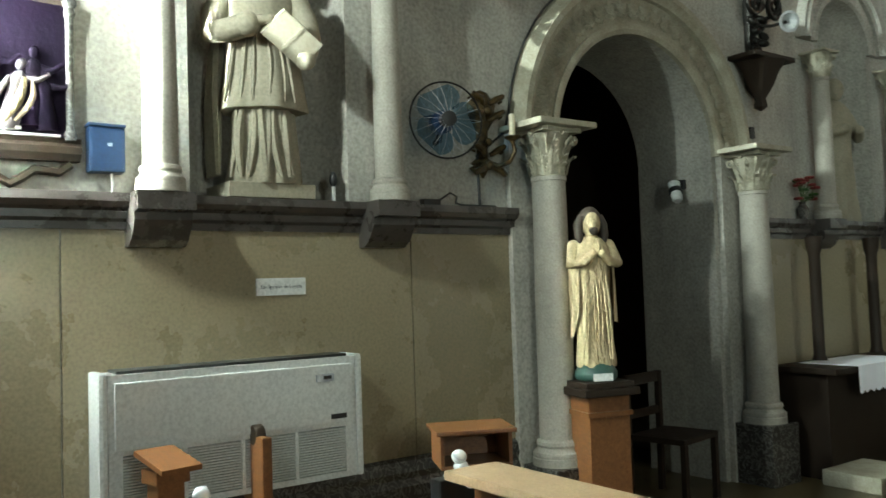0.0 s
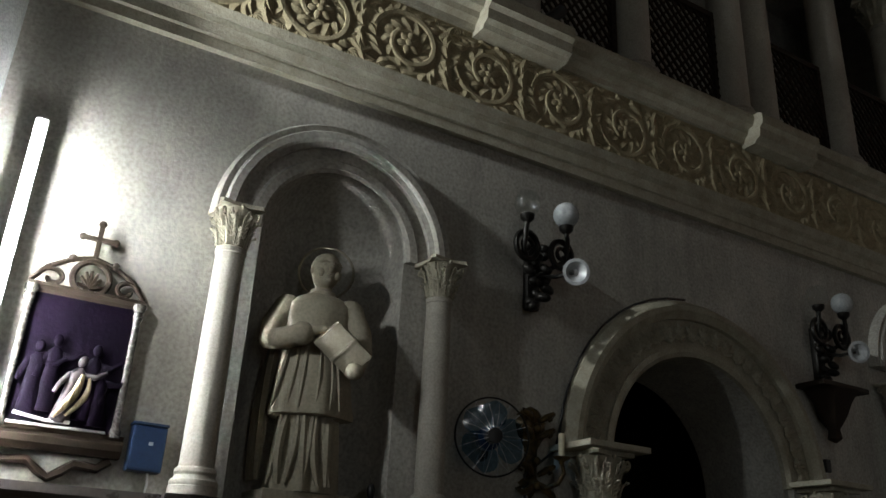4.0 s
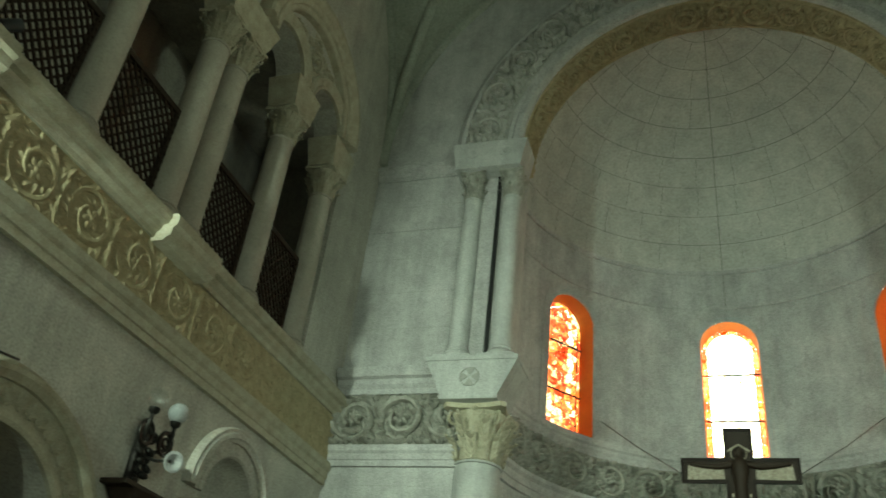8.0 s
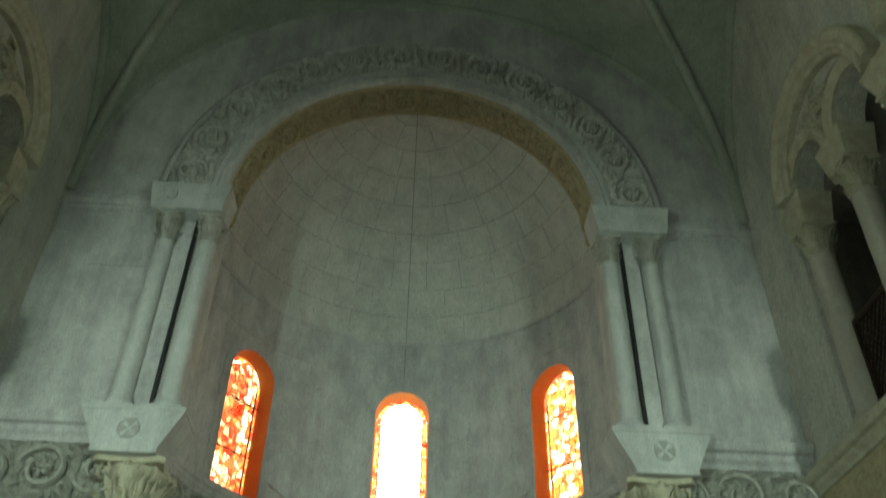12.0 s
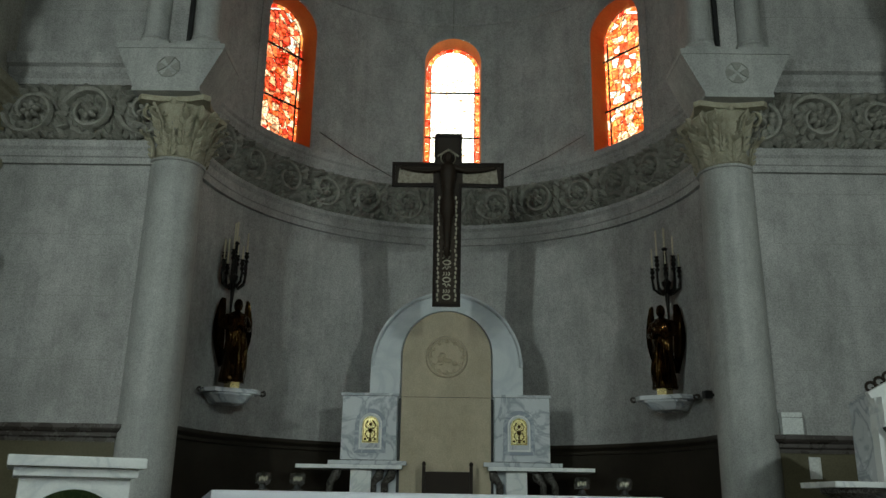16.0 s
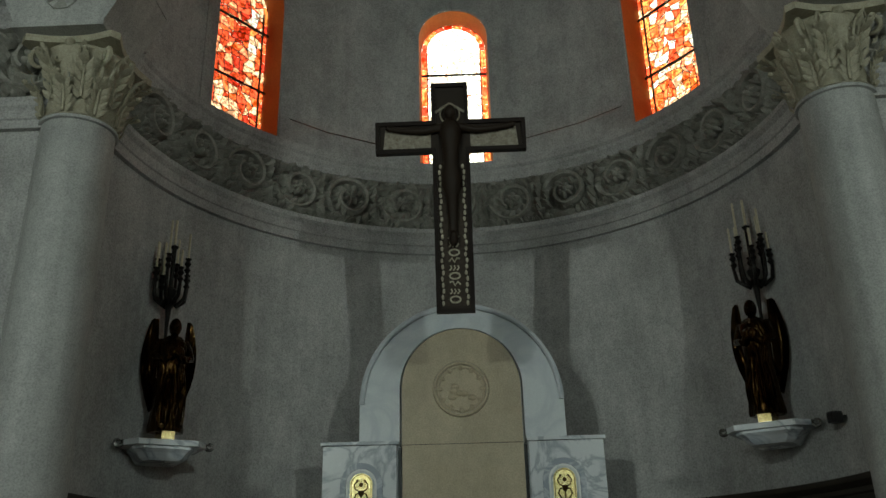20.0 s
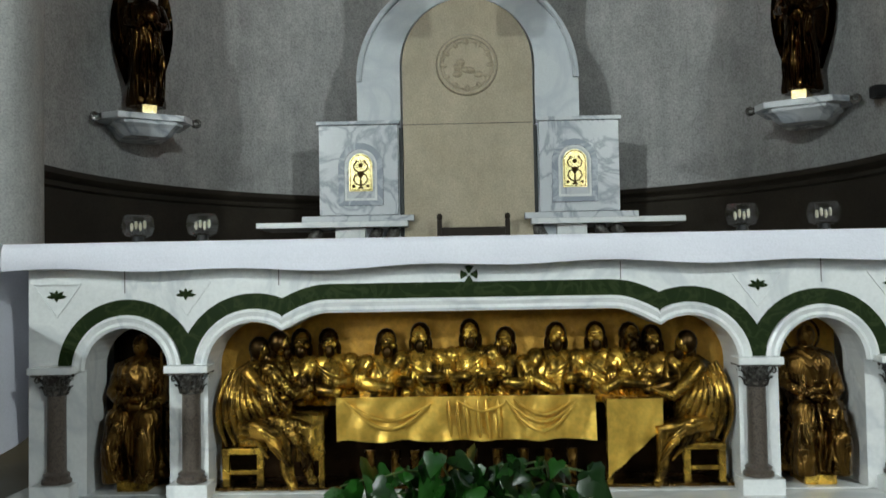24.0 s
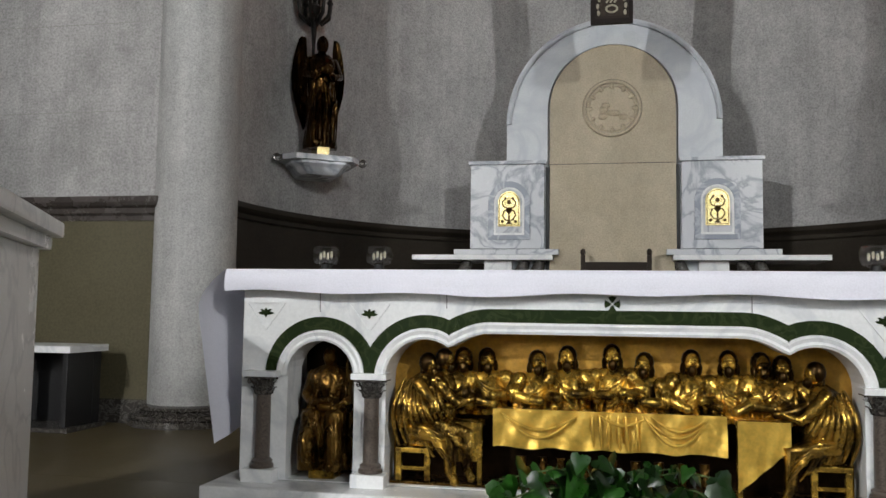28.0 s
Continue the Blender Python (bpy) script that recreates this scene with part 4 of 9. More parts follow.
    # pilaster strip behind the paired columns
    structure("pilaster_upper", B(x - 0.13, x + 0.10, FRONT - 0.03, FRONT - 0.001, 5.6, 8.5), ASHLAR, "pilaster strip behind the paired columns", None, "pilaster")

# apse: cylinder with three windows, semi-dome ----------------------------------
WIN_HALF, WIN_SILL = 0.44, 5.62
WIN_ANGLES = (-51.5, 0.0, 51.5)
WIN_SPRINGS = {-51.5: 7.44, 0.0: 7.46, 51.5: 7.44}


def on_apse(theta, z, r):
    """theta in radians from the axis, to the right."""
    return (CX + r * math.sin(theta), APSE_Y + r * math.cos(theta), z)


def win_top(theta):
    for w in WIN_ANGLES:
        d = (theta - radians(w)) * APSE_R
        if abs(d) < WIN_HALF - 1e-6:
            return WIN_SPRINGS[w] + math.sqrt(WIN_HALF ** 2 - d * d)
    return None


stops = sorted({round(radians(-90 + 3 * i), 5) for i in range(61) if win_top(radians(-90 + 3 * i)) is None} |
               {round(radians(w) + WIN_HALF / APSE_R * math.sin(math.pi / 2 * k / 8), 5) for w in WIN_ANGLES for k in range(-8, 9)})
bm = bmesh.new()
Z0, Z1 = 0.0, 8.85
for a, b in zip(stops, stops[1:]):
    mid = (a + b) / 2
    t = win_top(mid)
    if t is None:
        spans = [((Z0, Z0), (Z1, Z1))]
    else:
        near = WIN_SPRINGS[min(WIN_ANGLES, key=lambda w: abs(radians(w) - mid))]
        ta, tb = win_top(a) or near, win_top(b) or near
        spans = [((Z0, Z0), (WIN_SILL, WIN_SILL)), ((ta, tb), (Z1, Z1))]
    for (l0, l1), (h0, h1) in spans:
        vs = [bm.verts.new(on_apse(*p, APSE_R)) for p in ((a, l0), (b, l1), (b, h1), (a, h0))]
        bm.faces.new(vs)
bmesh.ops.remove_doubles(bm, verts=bm.verts, dist=0.001)
structure("apse_wall", bm, ASHLAR, "curved grey wall of the apse", 40)
bm = bmesh.new()
rows = []
for i in range(17):
    p = math.pi / 2 * i / 16
    rows.append([bm.verts.new((CX + APSE_R * math.cos(p) * math.sin(q), APSE_Y + APSE_R * math.cos(p) * math.cos(q), 8.85 + APSE_R * math.sin(p))) for q in [radians(-90 + 5 * k) for k in range(37)]])
for p, q in zip(rows, rows[1:]):
    for k in range(36):
        bm.faces.new((p[k], p[k + 1], q[k + 1], q[k]))
bmesh.ops.remove_doubles(bm, verts=bm.verts, dist=0.001)
structure("apse_semidome", bm, DOME, "plastered semi-dome of the apse with faint block joints", 60, "ceiling")
# faint joints between the dome's blocks


def on_dome(p, q, r):
    return (CX + r * math.cos(p) * math.sin(q), APSE_Y + r * math.cos(p) * math.cos(q), 8.85 + r * math.sin(p))


DOMEJOINT = material("dome_joint", (0.20, 0.20, 0.18), 0.9, 0, (0.14, 0.14, 0.125), 4, 60, 0.1, 0.8, 0.2)
dj = bmesh.new()
levels = [math.pi / 2 * k / 9 for k in range(1, 9)]
for p in levels:
    sweep(dj, [on_dome(p, radians(-88 + 4 * k), APSE_R - 0.002) for k in range(45)], 0.005, 4)
for j, (p0, p1) in enumerate(zip([0.02] + levels, levels)):
    cnt = max(4, int(14 * math.cos(p0)))
    for k in range(cnt):
        q = radians(-86 + 172 * (k + (0.5 if j % 2 else 0)) / cnt)
        sweep(dj, [on_dome(p0 + (p1 - p0) * i / 3, q, APSE_R - 0.002) for i in range(4)], 0.004, 4)
sweep(dj, [on_dome(math.pi / 2 * i / 24 * 0.99 + 0.01, 0, APSE_R - 0.003) for i in range(25)], 0.008, 4)
sweep(dj, [on_apse(0.0, 8.85 - 0.95 * i / 6, APSE_R - 0.004) for i in range(7)], 0.007, 4)
structure("dome_joints", dj, DOMEJOINT, "thin mortar joints of the semi-dome", None, "trim")
fj = bmesh.new()
for s in (-1, 1):
    for i, z in enumerate((2.2, 2.85, 3.5, 4.05, 6.15, 6.7, 7.25, 8.15)):
        a, b = sorted((CX + s * 3.35, CX + s * 4.72))
        box(fj, a, b, FRONT - 0.002, FRONT + 0.01, z - 0.002, z + 0.002)
structure("wall_joints", fj, JOINT_AND_SHADE, "thin mortar joints of the apse wall", None, "trim")
# the band of wall between the front arch and the dome's edge
bm = bmesh.new()
ra, rb = [], []
for i in range(41):
    a = math.pi * i / 40
    ra.append(bm.verts.new((CX + ARCH_R * math.cos(a), APSE_Y - 0.002, 9.0 + ARCH_R * math.sin(a))))
    rb.append(bm.verts.new((CX + (APSE_R + 0.4) * math.cos(a), APSE_Y - 0.002, 8.85 + (APSE_R + 0.4) * math.sin(a))))
for i in range(40):
    bm.faces.new((ra[i], ra[i + 1], rb[i + 1], rb[i]))
structure("apse_arch_back", bm, ASHLAR, "rear face of the apse arch")


def apse_band(name, profile, z, label, mat=ASHLAR, n=60):
    bm = bmesh.new()
    rings = []
    for i in range(n + 1):
        t = radians(-89 + 178 * i / n)
        rings.append([bm.verts.new(on_apse(t, z + h, APSE_R - o)) for o, h in profile])
    m = len(profile)
    for a, b in zip(rings, rings[1:]):
        for i in range(m):
            bm.faces.new((a[i], a[(i + 1) % m], b[(i + 1) % m], b[i]))
    return structure(name, bm, mat, label, 25, "cornice")


apse_band("apse_architrave", [(-0.01, 0), (0.05, 0), (0.05, 0.09), (0.065, 0.1), (0.065, 0.2), (0.1, 0.24), (0.1, 0.29), (-0.01, 0.29)], 4.47, "moulded architrave round the apse")
apse_band("apse_frieze_band", [(-0.01, 0), (0.03, 0), (0.03, 0.6), (-0.01, 0.6)], 4.76, "ground of the carved apse frieze", FRIEZEGREY)
apse_band("apse_cornice", [(-0.01, 0), (0.05, 0), (0.06, 0.06), (0.08, 0.09), (0.085, 0.13), (0.115, 0.16), (0.12, 0.24), (-0.01, 0.26)], 5.36, "moulded cornice round the apse")
apse_band("apse_dome_mould", [(-0.01, 0), (0.03, 0), (0.05, 0.03), (0.05, 0.06), (-0.01, 0.08)], 8.78, "thin moulding at the foot of the semi-dome")
apse_band("apse_string", [(-0.01, 0), (0.02, 0), (0.03, 0.03), (-0.01, 0.05)], 8.12, "thin string course in the apse")
# ledge and dado: dark stone that also carries the apse's shadow in its colour
apse_band("apse_ledge", LEDGE_P, 1.46, "dark moulded ledge round the apse", APSEDADO)
apse_band("apse_dado", [(-0.01, 0), (0.03, 0), (0.03, 1.46), (-0.01, 1.46)], 0.0, "dark brown stone dado round the apse", APSEDADO)
af = thing("apse_frieze", "grey carved frieze of acanthus scrolls round the apse", "frieze", kind="structure")
sg = {f: scroll_mesh("scroll", FRIEZEGREY, 0.6, f) for f in (1, -1)}
for i in range(13):
    t = radians(-83 + 166 * (i + 0.5) / 13)
    m = Matrix.Translation(on_apse(t, 5.06, APSE_R - 0.03)) @ Matrix.Rotation(-t, 4, "Z") @ Matrix.Rotation(math.pi / 2, 4, "X") @ Matrix.Diagonal((1, 1, 3.0, 1))
    part("scroll", sg[1 if i % 2 else -1], FRIEZEGREY, af, at=m)

# windows: splayed reveals, stained panes, saddle bars
rng = random.Random(11)


def window(number, deg, pale):
    w = thing(f"window_{number}", "round-headed stained glass window glowing orange, red and white", "window", kind="structure")
    t0 = radians(deg)
    spring = WIN_SPRINGS[deg]
    gh, gs, gsp = WIN_HALF - 0.02, WIN_SILL + 0.03, spring - 0.02
    depth = 0.26

    def at(u, v, d):
        k = 1 - 0.06 * d / depth / WIN_HALF
        th = t0 + u * (1 if d < 0.01 else 1) / APSE_R
        r = APSE_R + d
        if d < 0.005:
            return on_apse(th, v, APSE_R)
        return (CX + r * math.sin(t0) + u * math.cos(t0), APSE_Y + r * math.cos(t0) - u * math.sin(t0), v)

    n = 20
    front = arch_loop(0, WIN_HALF, WIN_SILL, spring, n)
    back = arch_loop(0, gh, gs, gsp, n)
    bm = bmesh.new()
    a = [bm.verts.new(at(u, v, 0)) for u, v in front]
    b = [bm.verts.new(at(u, v, depth)) for u, v in back]
    c2 = [bm.verts.new(at(u * 1.3, v + (0.2 if v > 6 else -0.2), depth + 0.08)) for u, v in back]
    for i in range(len(a)):
        j = (i + 1) % len(a)
        bm.faces.new((a[i], a[j], b[j], b[i]))
        bm.faces.new((b[i], b[j], c2[j], c2[i]))
    # the glass's orange glow sits in this surface's colour
    part("reveal", bm, REVEAL, w, "plastered reveal tinted like orange light from the glass")
    # flat raised band of plaster round the opening
    sb_ = bmesh.new()
    inner_, outer_ = arch_loop(0, WIN_HALF + 0.015, WIN_SILL, spring, n)[1:] + [(-WIN_HALF - 0.015, WIN_SILL)], arch_loop(0, WIN_HALF + 0.17, WIN_SILL, spring, n)[1:] + [(-WIN_HALF - 0.17, WIN_SILL)]
    ring_ = []
    for (ui, vi), (uo, vo) in zip(inner_, outer_):
        ring_.append([sb_.verts.new(on_apse(t0 + u / APSE_R, v, APSE_R - d)) for u, v, d in ((ui, vi, -0.004), (ui, vi, 0.014), (uo, vo, 0.014), (uo, vo, -0.004))])
    for p, q in zip(ring_, ring_[1:]):
        for i in range(3):
            sb_.faces.new((p[i], p[i + 1], q[i + 1], q[i]))
    part("surround", sb_, ASHLAR, w, "plain raised plaster band", 30)
    base = Matrix.Translation((CX + (APSE_R + depth - 0.02) * math.sin(t0), APSE_Y + (APSE_R + depth - 0.02) * math.cos(t0), 0)) @ Matrix.Rotation(-t0, 4, "Z")
    border = 0.075

    def pane(pts, key):
        bm = bmesh.new()
        cu, cv = sum(p[0] for p in pts) / len(pts), sum(p[1] for p in pts) / len(pts)
        k = 0.0005
        vs = []
        for u, v in pts:
            d = max(1e-4, math.hypot(u - cu, v - cv))
            vs.append(bm.verts.new((u - (u - cu) / d * k, rng.uniform(-0.002, 0.002), v - (v - cv) / d * k)))
        bm.faces.new(vs)
        part("pane", bm, PANES[key], w, at=base)

    # border strips of small squares
    edge = []
    m = 26
    for i in range(m):
        edge.append(((-gh, gs + (gsp - gs) * i / m), (-gh + border, gs + (gsp - gs) * i / m)))
    for i in range(21):
        q = math.pi - math.pi * i / 20
        edge.append(((gh * math.cos(q), gsp + gh * math.sin(q)), ((gh - border) * math.cos(q), gsp + (gh - border) * math.sin(q))))
    for i in range(m):
        edge.append(((gh, gsp - (gsp - gs) * (i + 1) / m), (gh - border, gsp - (gsp - gs) * (i + 1) / m)))
    for i in range(0, len(edge) - 1, 2):
        j = min(i + 2, len(edge) - 1)
        key = rng.choice(["rust", "orange", "orange", "red", "rust"] if pale else ["orange", "yellow", "orange", "rust", "pale", "red"])
        pane([edge[i][0], edge[i][1], edge[j][1], edge[j][0]], key)
    # irregular pieces inside
    nu, nv = (7, 22) if not pale else (3, 9)
    iw = gh - border
    pts = {}
    for i in range(nu + 1):
        for j in range(nv + 1):
            u = -iw + 2 * iw * i / nu
            v = gs + (gsp + iw - gs) * j / nv
            if 0 < i < nu:
                u += rng.uniform(-0.46, 0.46) * 2 * iw / nu
            if 0 < j < nv:
                v += rng.uniform(-0.46, 0.46) * (gsp + iw - gs) / nv
            if v > gsp:
                lim = math.sqrt(max(0.0, iw * iw - (v - gsp) ** 2))
                u = max(-lim, min(lim, u)) if lim > 0 else 0
            pts[i, j] = (u, v)
    cames = set()
    for j in range(nv):
        for i in range(nu):
            q = [pts[i, j], pts[i + 1, j], pts[i + 1, j + 1], pts[i, j + 1]]
            if abs(q[0][0] - q[1][0]) < 0.02 and abs(q[2][0] - q[3][0]) < 0.02:
                continue
            if pale:
                key = "white"
            else:
                side = (i if deg < 0 else nu - 1 - i)
                key = rng.choice(["rust", "red", "orange", "rust", "pale", "rust", "pink"]) if side < nu - 2 or rng.random() < 0.3 else rng.choice(["yellow", "white", "pale", "orange", "pale"])
                if deg > 0:
                    key = rng.choice(["white", "pale", "orange", "yellow", "orange", "rust", "pink", "pale"] if side < nu - 2 else ["white", "pale", "orange", "yellow"])
            pane(q, key)
            if not pale:
                cames |= {tuple(sorted((q[a], q[(a + 1) % 4]))) for a in range(4)}
    for s in (-1, 1):
        part("lead_strip", box(bmesh.new(), s * iw - 0.008, s * iw + 0.008, -0.012, 0.006, gs, gsp), LEAD, w, "dark lead strip", at=base)
    bm = bmesh.new()
    for a, b in sorted(cames):
        d = Vector((b[0] - a[0], b[1] - a[1]))
        if d.length > 0.01:
            d = Vector((-d.y, d.x)).normalized() * 0.0035
            vs = [bm.verts.new((q[0] + k * d.x, -0.008, q[1] + k * d.y)) for q, k in ((a, 1), (b, 1), (b, -1), (a, -1))]
            fs = bm.faces.new(vs)
            top = bmesh.ops.extrude_face_region(bm, geom=[fs])
            bmesh.ops.translate(bm, verts=[g for g in top["geom"] if isinstance(g, bmesh.types.BMVert)], vec=(0, 0.005, 0))
    part("lead_net", bm, LEAD, w, "net of thin lead cames", at=base)
    for zf in ((0.30, 0.66) if pale else (0.32, 0.70)):
        z = gs + (gsp + iw - gs) * zf
        part("saddle_bar", box(bmesh.new(), -gh, gh, -0.03, -0.012, z - 0.012, z + 0.012), LEAD, w, "dark iron bar", at=base)
    return w


for k, deg in enumerate(WIN_ANGLES):
    window(k + 1, deg, deg == 0)

# galleries over the side walls --------------------------------------------------
PAIRS = [2.92 + 2.75 * k for k in (-3, -2, -1, 0, 1)]
SINGLES = [4.275 + 2.75 * k for k in (-4, -3, -2, -1, 0, 1)]
G_BASE, G_CAP, G_IMP, G_SPR = 5.20, 7.86, 8.28, 8.28


def lattice_mesh():
    """Dark wooden screen with a pierced diagonal pattern; 1.02 wide, 1.2 high, x along the wall."""
    bm = bmesh.new()
    w, hh = 0.51, 1.2
    for a in ((-w, w, 0.0, 0.05), (-w, w, hh - 0.06, hh), (-w, -w + 0.06, 0.05, hh - 0.06), (w - 0.06, w, 0.05, hh - 0.06)):
        box(bm, a[0], a[1], -0.03, 0.03, a[2], a[3], 0.004)
    step = 0.115
    for s in (-1, 1):
        k = -14
        while k < 22:
            p = []
            x0 = k * step
            for x in (-w + 0.05, w - 0.05):
                p.append((x, (x - x0) * s))
            zlo, zhi = 0.04, hh - 0.05
            (xa, za), (xb, zb) = p
            def cut(z):
                return xa + (xb - xa) * (z - za) / (zb - za)
            pts = [(x, z) for x, z in p if zlo <= z <= zhi]
            for z in (zlo, zhi):
                x = cut(z)
                if -w + 0.05 < x < w - 0.05:
                    pts.append((x, z))
            if len(pts) >= 2:
                (xa2, za2), (xb2, zb2) = pts[0], pts[1]
                d = Vector((xb2 - xa2, 0, zb2 - za2))
                if d.length > 0.03:
                    m = Matrix.Translation(((xa2 + xb2) / 2, 0.006 * s, (za2 + zb2) / 2)) @ Matrix.Rotation(-math.atan2(d.z, d.x), 4, "Y") @ Matrix.Diagonal((d.length, 0.018, 0.026, 1))
                    bmesh.ops.create_cube(bm, size=1, matrix=m)
            k += 1
    for i in range(12):
        for s in (-1, 1):
            ball(bm, (s * (w - 0.03), -0.034, 0.09 + 0.092 * i), 0.018, (1, 0.6, 1.3), 6)
    return mesh_of("screen", bm, DARKWOOD)


def gallery(place, side):
    g = thing("gallery_" + side, "upper gallery with round stone arches on columns", "gallery", kind="structure")
    sgn = -1 if side == "left" else 1
    x = (WL if sgn < 0 else WR) + sgn * 0.06
    part("sill", mould_line([(-0.5, 0.0), (0.1, 0), (0.12, 0.03), (0.12, 0.05), (-0.5, 0.05)], straight(BACK + 0.2, FRONT - 0.01, 5.145), place), STONE, g)
    cols = sorted([(y, 1) for y in SINGLES] + [(y, 2) for y in PAIRS] + [(8.18, 1)])
    # arcade wall
    outer = [(BACK, G_IMP)]
    keep = [c for c in cols if c[0] > BACK + 0.5]
    for (ya, ka), (yb, kb) in zip(keep, keep[1:]):
        ea, eb = ya + (0.34 if ka == 2 else 0.17), yb - (0.34 if kb == 2 else 0.17)
        cc, hh = (ea + eb) / 2, (eb - ea) / 2
        outer += [(cc - hh * math.cos(math.pi * i / 14), G_SPR + hh * math.sin(math.pi * i / 14)) for i in range(15)]
        part("archivolt", mould_line([(0, 0), (0.05, 0), (0.06, 0.03), (0.04, 0.05), (0.06, 0.08), (0.09, 0.14), (0.07, 0.17), (0, 0.18)], arc_path(cc, G_SPR, hh, 18), place), STONE, g, smooth=30)
        sm = shared("gscreen", lattice_mesh)
        wid = eb - ea
        o = part("screen", sm, DARKWOOD, g, "dark pierced wooden screen", at=frame_matrix(place, cc, 5.20, 0.16) @ Matrix.Rotation(-math.pi / 2, 4, "X") @ Matrix.Diagonal((wid / 1.02, 1, 1, 1)))
    for yc in [y for y in SINGLES if y > BACK + 1.5]:
        big = arc_path(yc, G_SPR + 0.02, 0.95, 30)
        part("great_arch", mould_line([(0.1, 0), (0.115, 0.02), (0.115, 0.07), (0.15, 0.085), (0.165, 0.14), (0.145, 0.16), (0.17, 0.19), (0.20, 0.24), (0.20, 0.30), (0.17, 0.33), (0, 0.34), (0, 0)], big, place), STONE, g, "broad moulded arch over two openings", 30)
        for dy, zz, sz in ((0.0, 0.52, 0.46), (-0.42, 0.60, 0.26), (0.42, 0.60, 0.26), (0.0, 0.82, 0.2)):
            key = ("tympanum", sz)
            part("tympanum_scroll", shared(key, lambda: scroll_mesh("scroll", STONE, sz, 1)), STONE, g, "", at=frame_matrix(place, yc + dy, G_SPR + zz, -0.002) @ Matrix.Diagonal((1, 1, 1.8, 1)))
    outer += [(FRONT, G_IMP), (FRONT, 14.0), (BACK, 14.0)]
    part("arcade_wall", plate(outer, [], 0.35, place), PLASTER, g)
    part("rear_wall", B(*sorted((x + sgn * 2.2, x + sgn * 2.3)), BACK, FRONT + 0.5, 5.14, 9.6), PLASTER, g, "dim rear wall of the gallery")
    part("gallery_ceiling", B(*sorted((x + sgn * 0.3, x + sgn * 2.3)), BACK, FRONT + 0.5, 9.5, 9.6), PLASTER, g)
    part("gallery_floor", B(*sorted((x + sgn * 0.69, x + sgn * 2.3)), BACK, FRONT + 0.5, 5.04, 5.139), PLASTER, g)
    part("gallery_end", B(*sorted((x + sgn * 0.3, x + sgn * 2.3)), FRONT + 0.4, FRONT + 0.5, 5.14, 9.5), PLASTER, g)
    for y, k in keep:
        for dy in ((-0.195, 0.195) if k == 2 else (0,)):
            column("gallery_column", x + sgn * 0.08, y + dy, G_BASE, G_CAP, 0.16, 0.42, "beige stone gallery column with leafy capital", BEIGE, STONE, 0.16, 1.5, "gallery columns", 0, None, 0.92)
        bw = 0.50 if k == 2 else 0.30
        im = thing("gallery_impost", "stone impost block over gallery columns", "impost", group="gallery imposts")
        bm = bmesh.new()
        xa, xb = sorted((x - sgn * 0.14, x + sgn * 0.3))
        box(bm, xa, xb, y - bw, y + bw, G_CAP + 0.002, G_IMP - 0.002, 0.008)
        for v in bm.verts:
            if v.co.z < G_CAP + 0.1:
                v.co.y = y + (v.co.y - y) * 0.72
                v.co.x = x + (v.co.x - x) * 0.85
        part("block", bm, STONE, im)
        if k == 2:
            pd = thing("ledge_block", "moulded stone pedestal block breaking the gallery ledge", "pedestal", group="ledge blocks")
            part("block", mould_line([(0.0, 0), (0.17, 0), (0.19, 0.03), (0.23, 0.05), (0.235, 0.13), (0.27, 0.16), (0.27, 0.25), (0.23, 0.275), (0.0, 0.275)], straight(y - 0.33, y + 0.41, 4.86), place), STONE, pd)


gallery(on_left, "left")
gallery(on_right, "right")
# half pilaster at the end of each gallery
for place, nm in ((on_left, "left"), (on_right, "right")):
    structure("pier_" + nm, plate([(8.35, 5.197), (FRONT, 5.197), (FRONT, G_IMP), (8.35, G_IMP)], [], 0.35, place), PLASTER, "plastered pier at the end of the gallery", None, "pier")

# vault: two groined bays -----------------------------------------------------------
XC, XR = (WL + WR) / 2, (WR - WL) / 2
RISE = 4.75
BAYS = [(4.45, 5.01), (-5.55, 4.99)]


def vault(cy, half):
    bm = bmesh.new()
    n = 40
    grid = []
    for i in range(n + 1):
        row = []
        for j in range(n + 1):
            u, v = -1 + 2 * i / n, -1 + 2 * j / n
            z = SPRING + RISE * max(math.sqrt(max(0, 1 - u * u)), math.sqrt(max(0, 1 - v * v)))
            row.append(bm.verts.new((XC + XR * u, cy + half * v, z)))
        grid.append(row)
    for i in range(n):
        for j in range(n):
            a, b, c, d = grid[i][j], grid[i + 1][j], grid[i + 1][j + 1], grid[i][j + 1]
            if (i < n / 2) == (j < n / 2):
                bm.faces.new((a, b, c))
                bm.faces.new((a, c, d))
            else:
                bm.faces.new((a, b, d))
                bm.faces.new((b, c, d))
    return bm


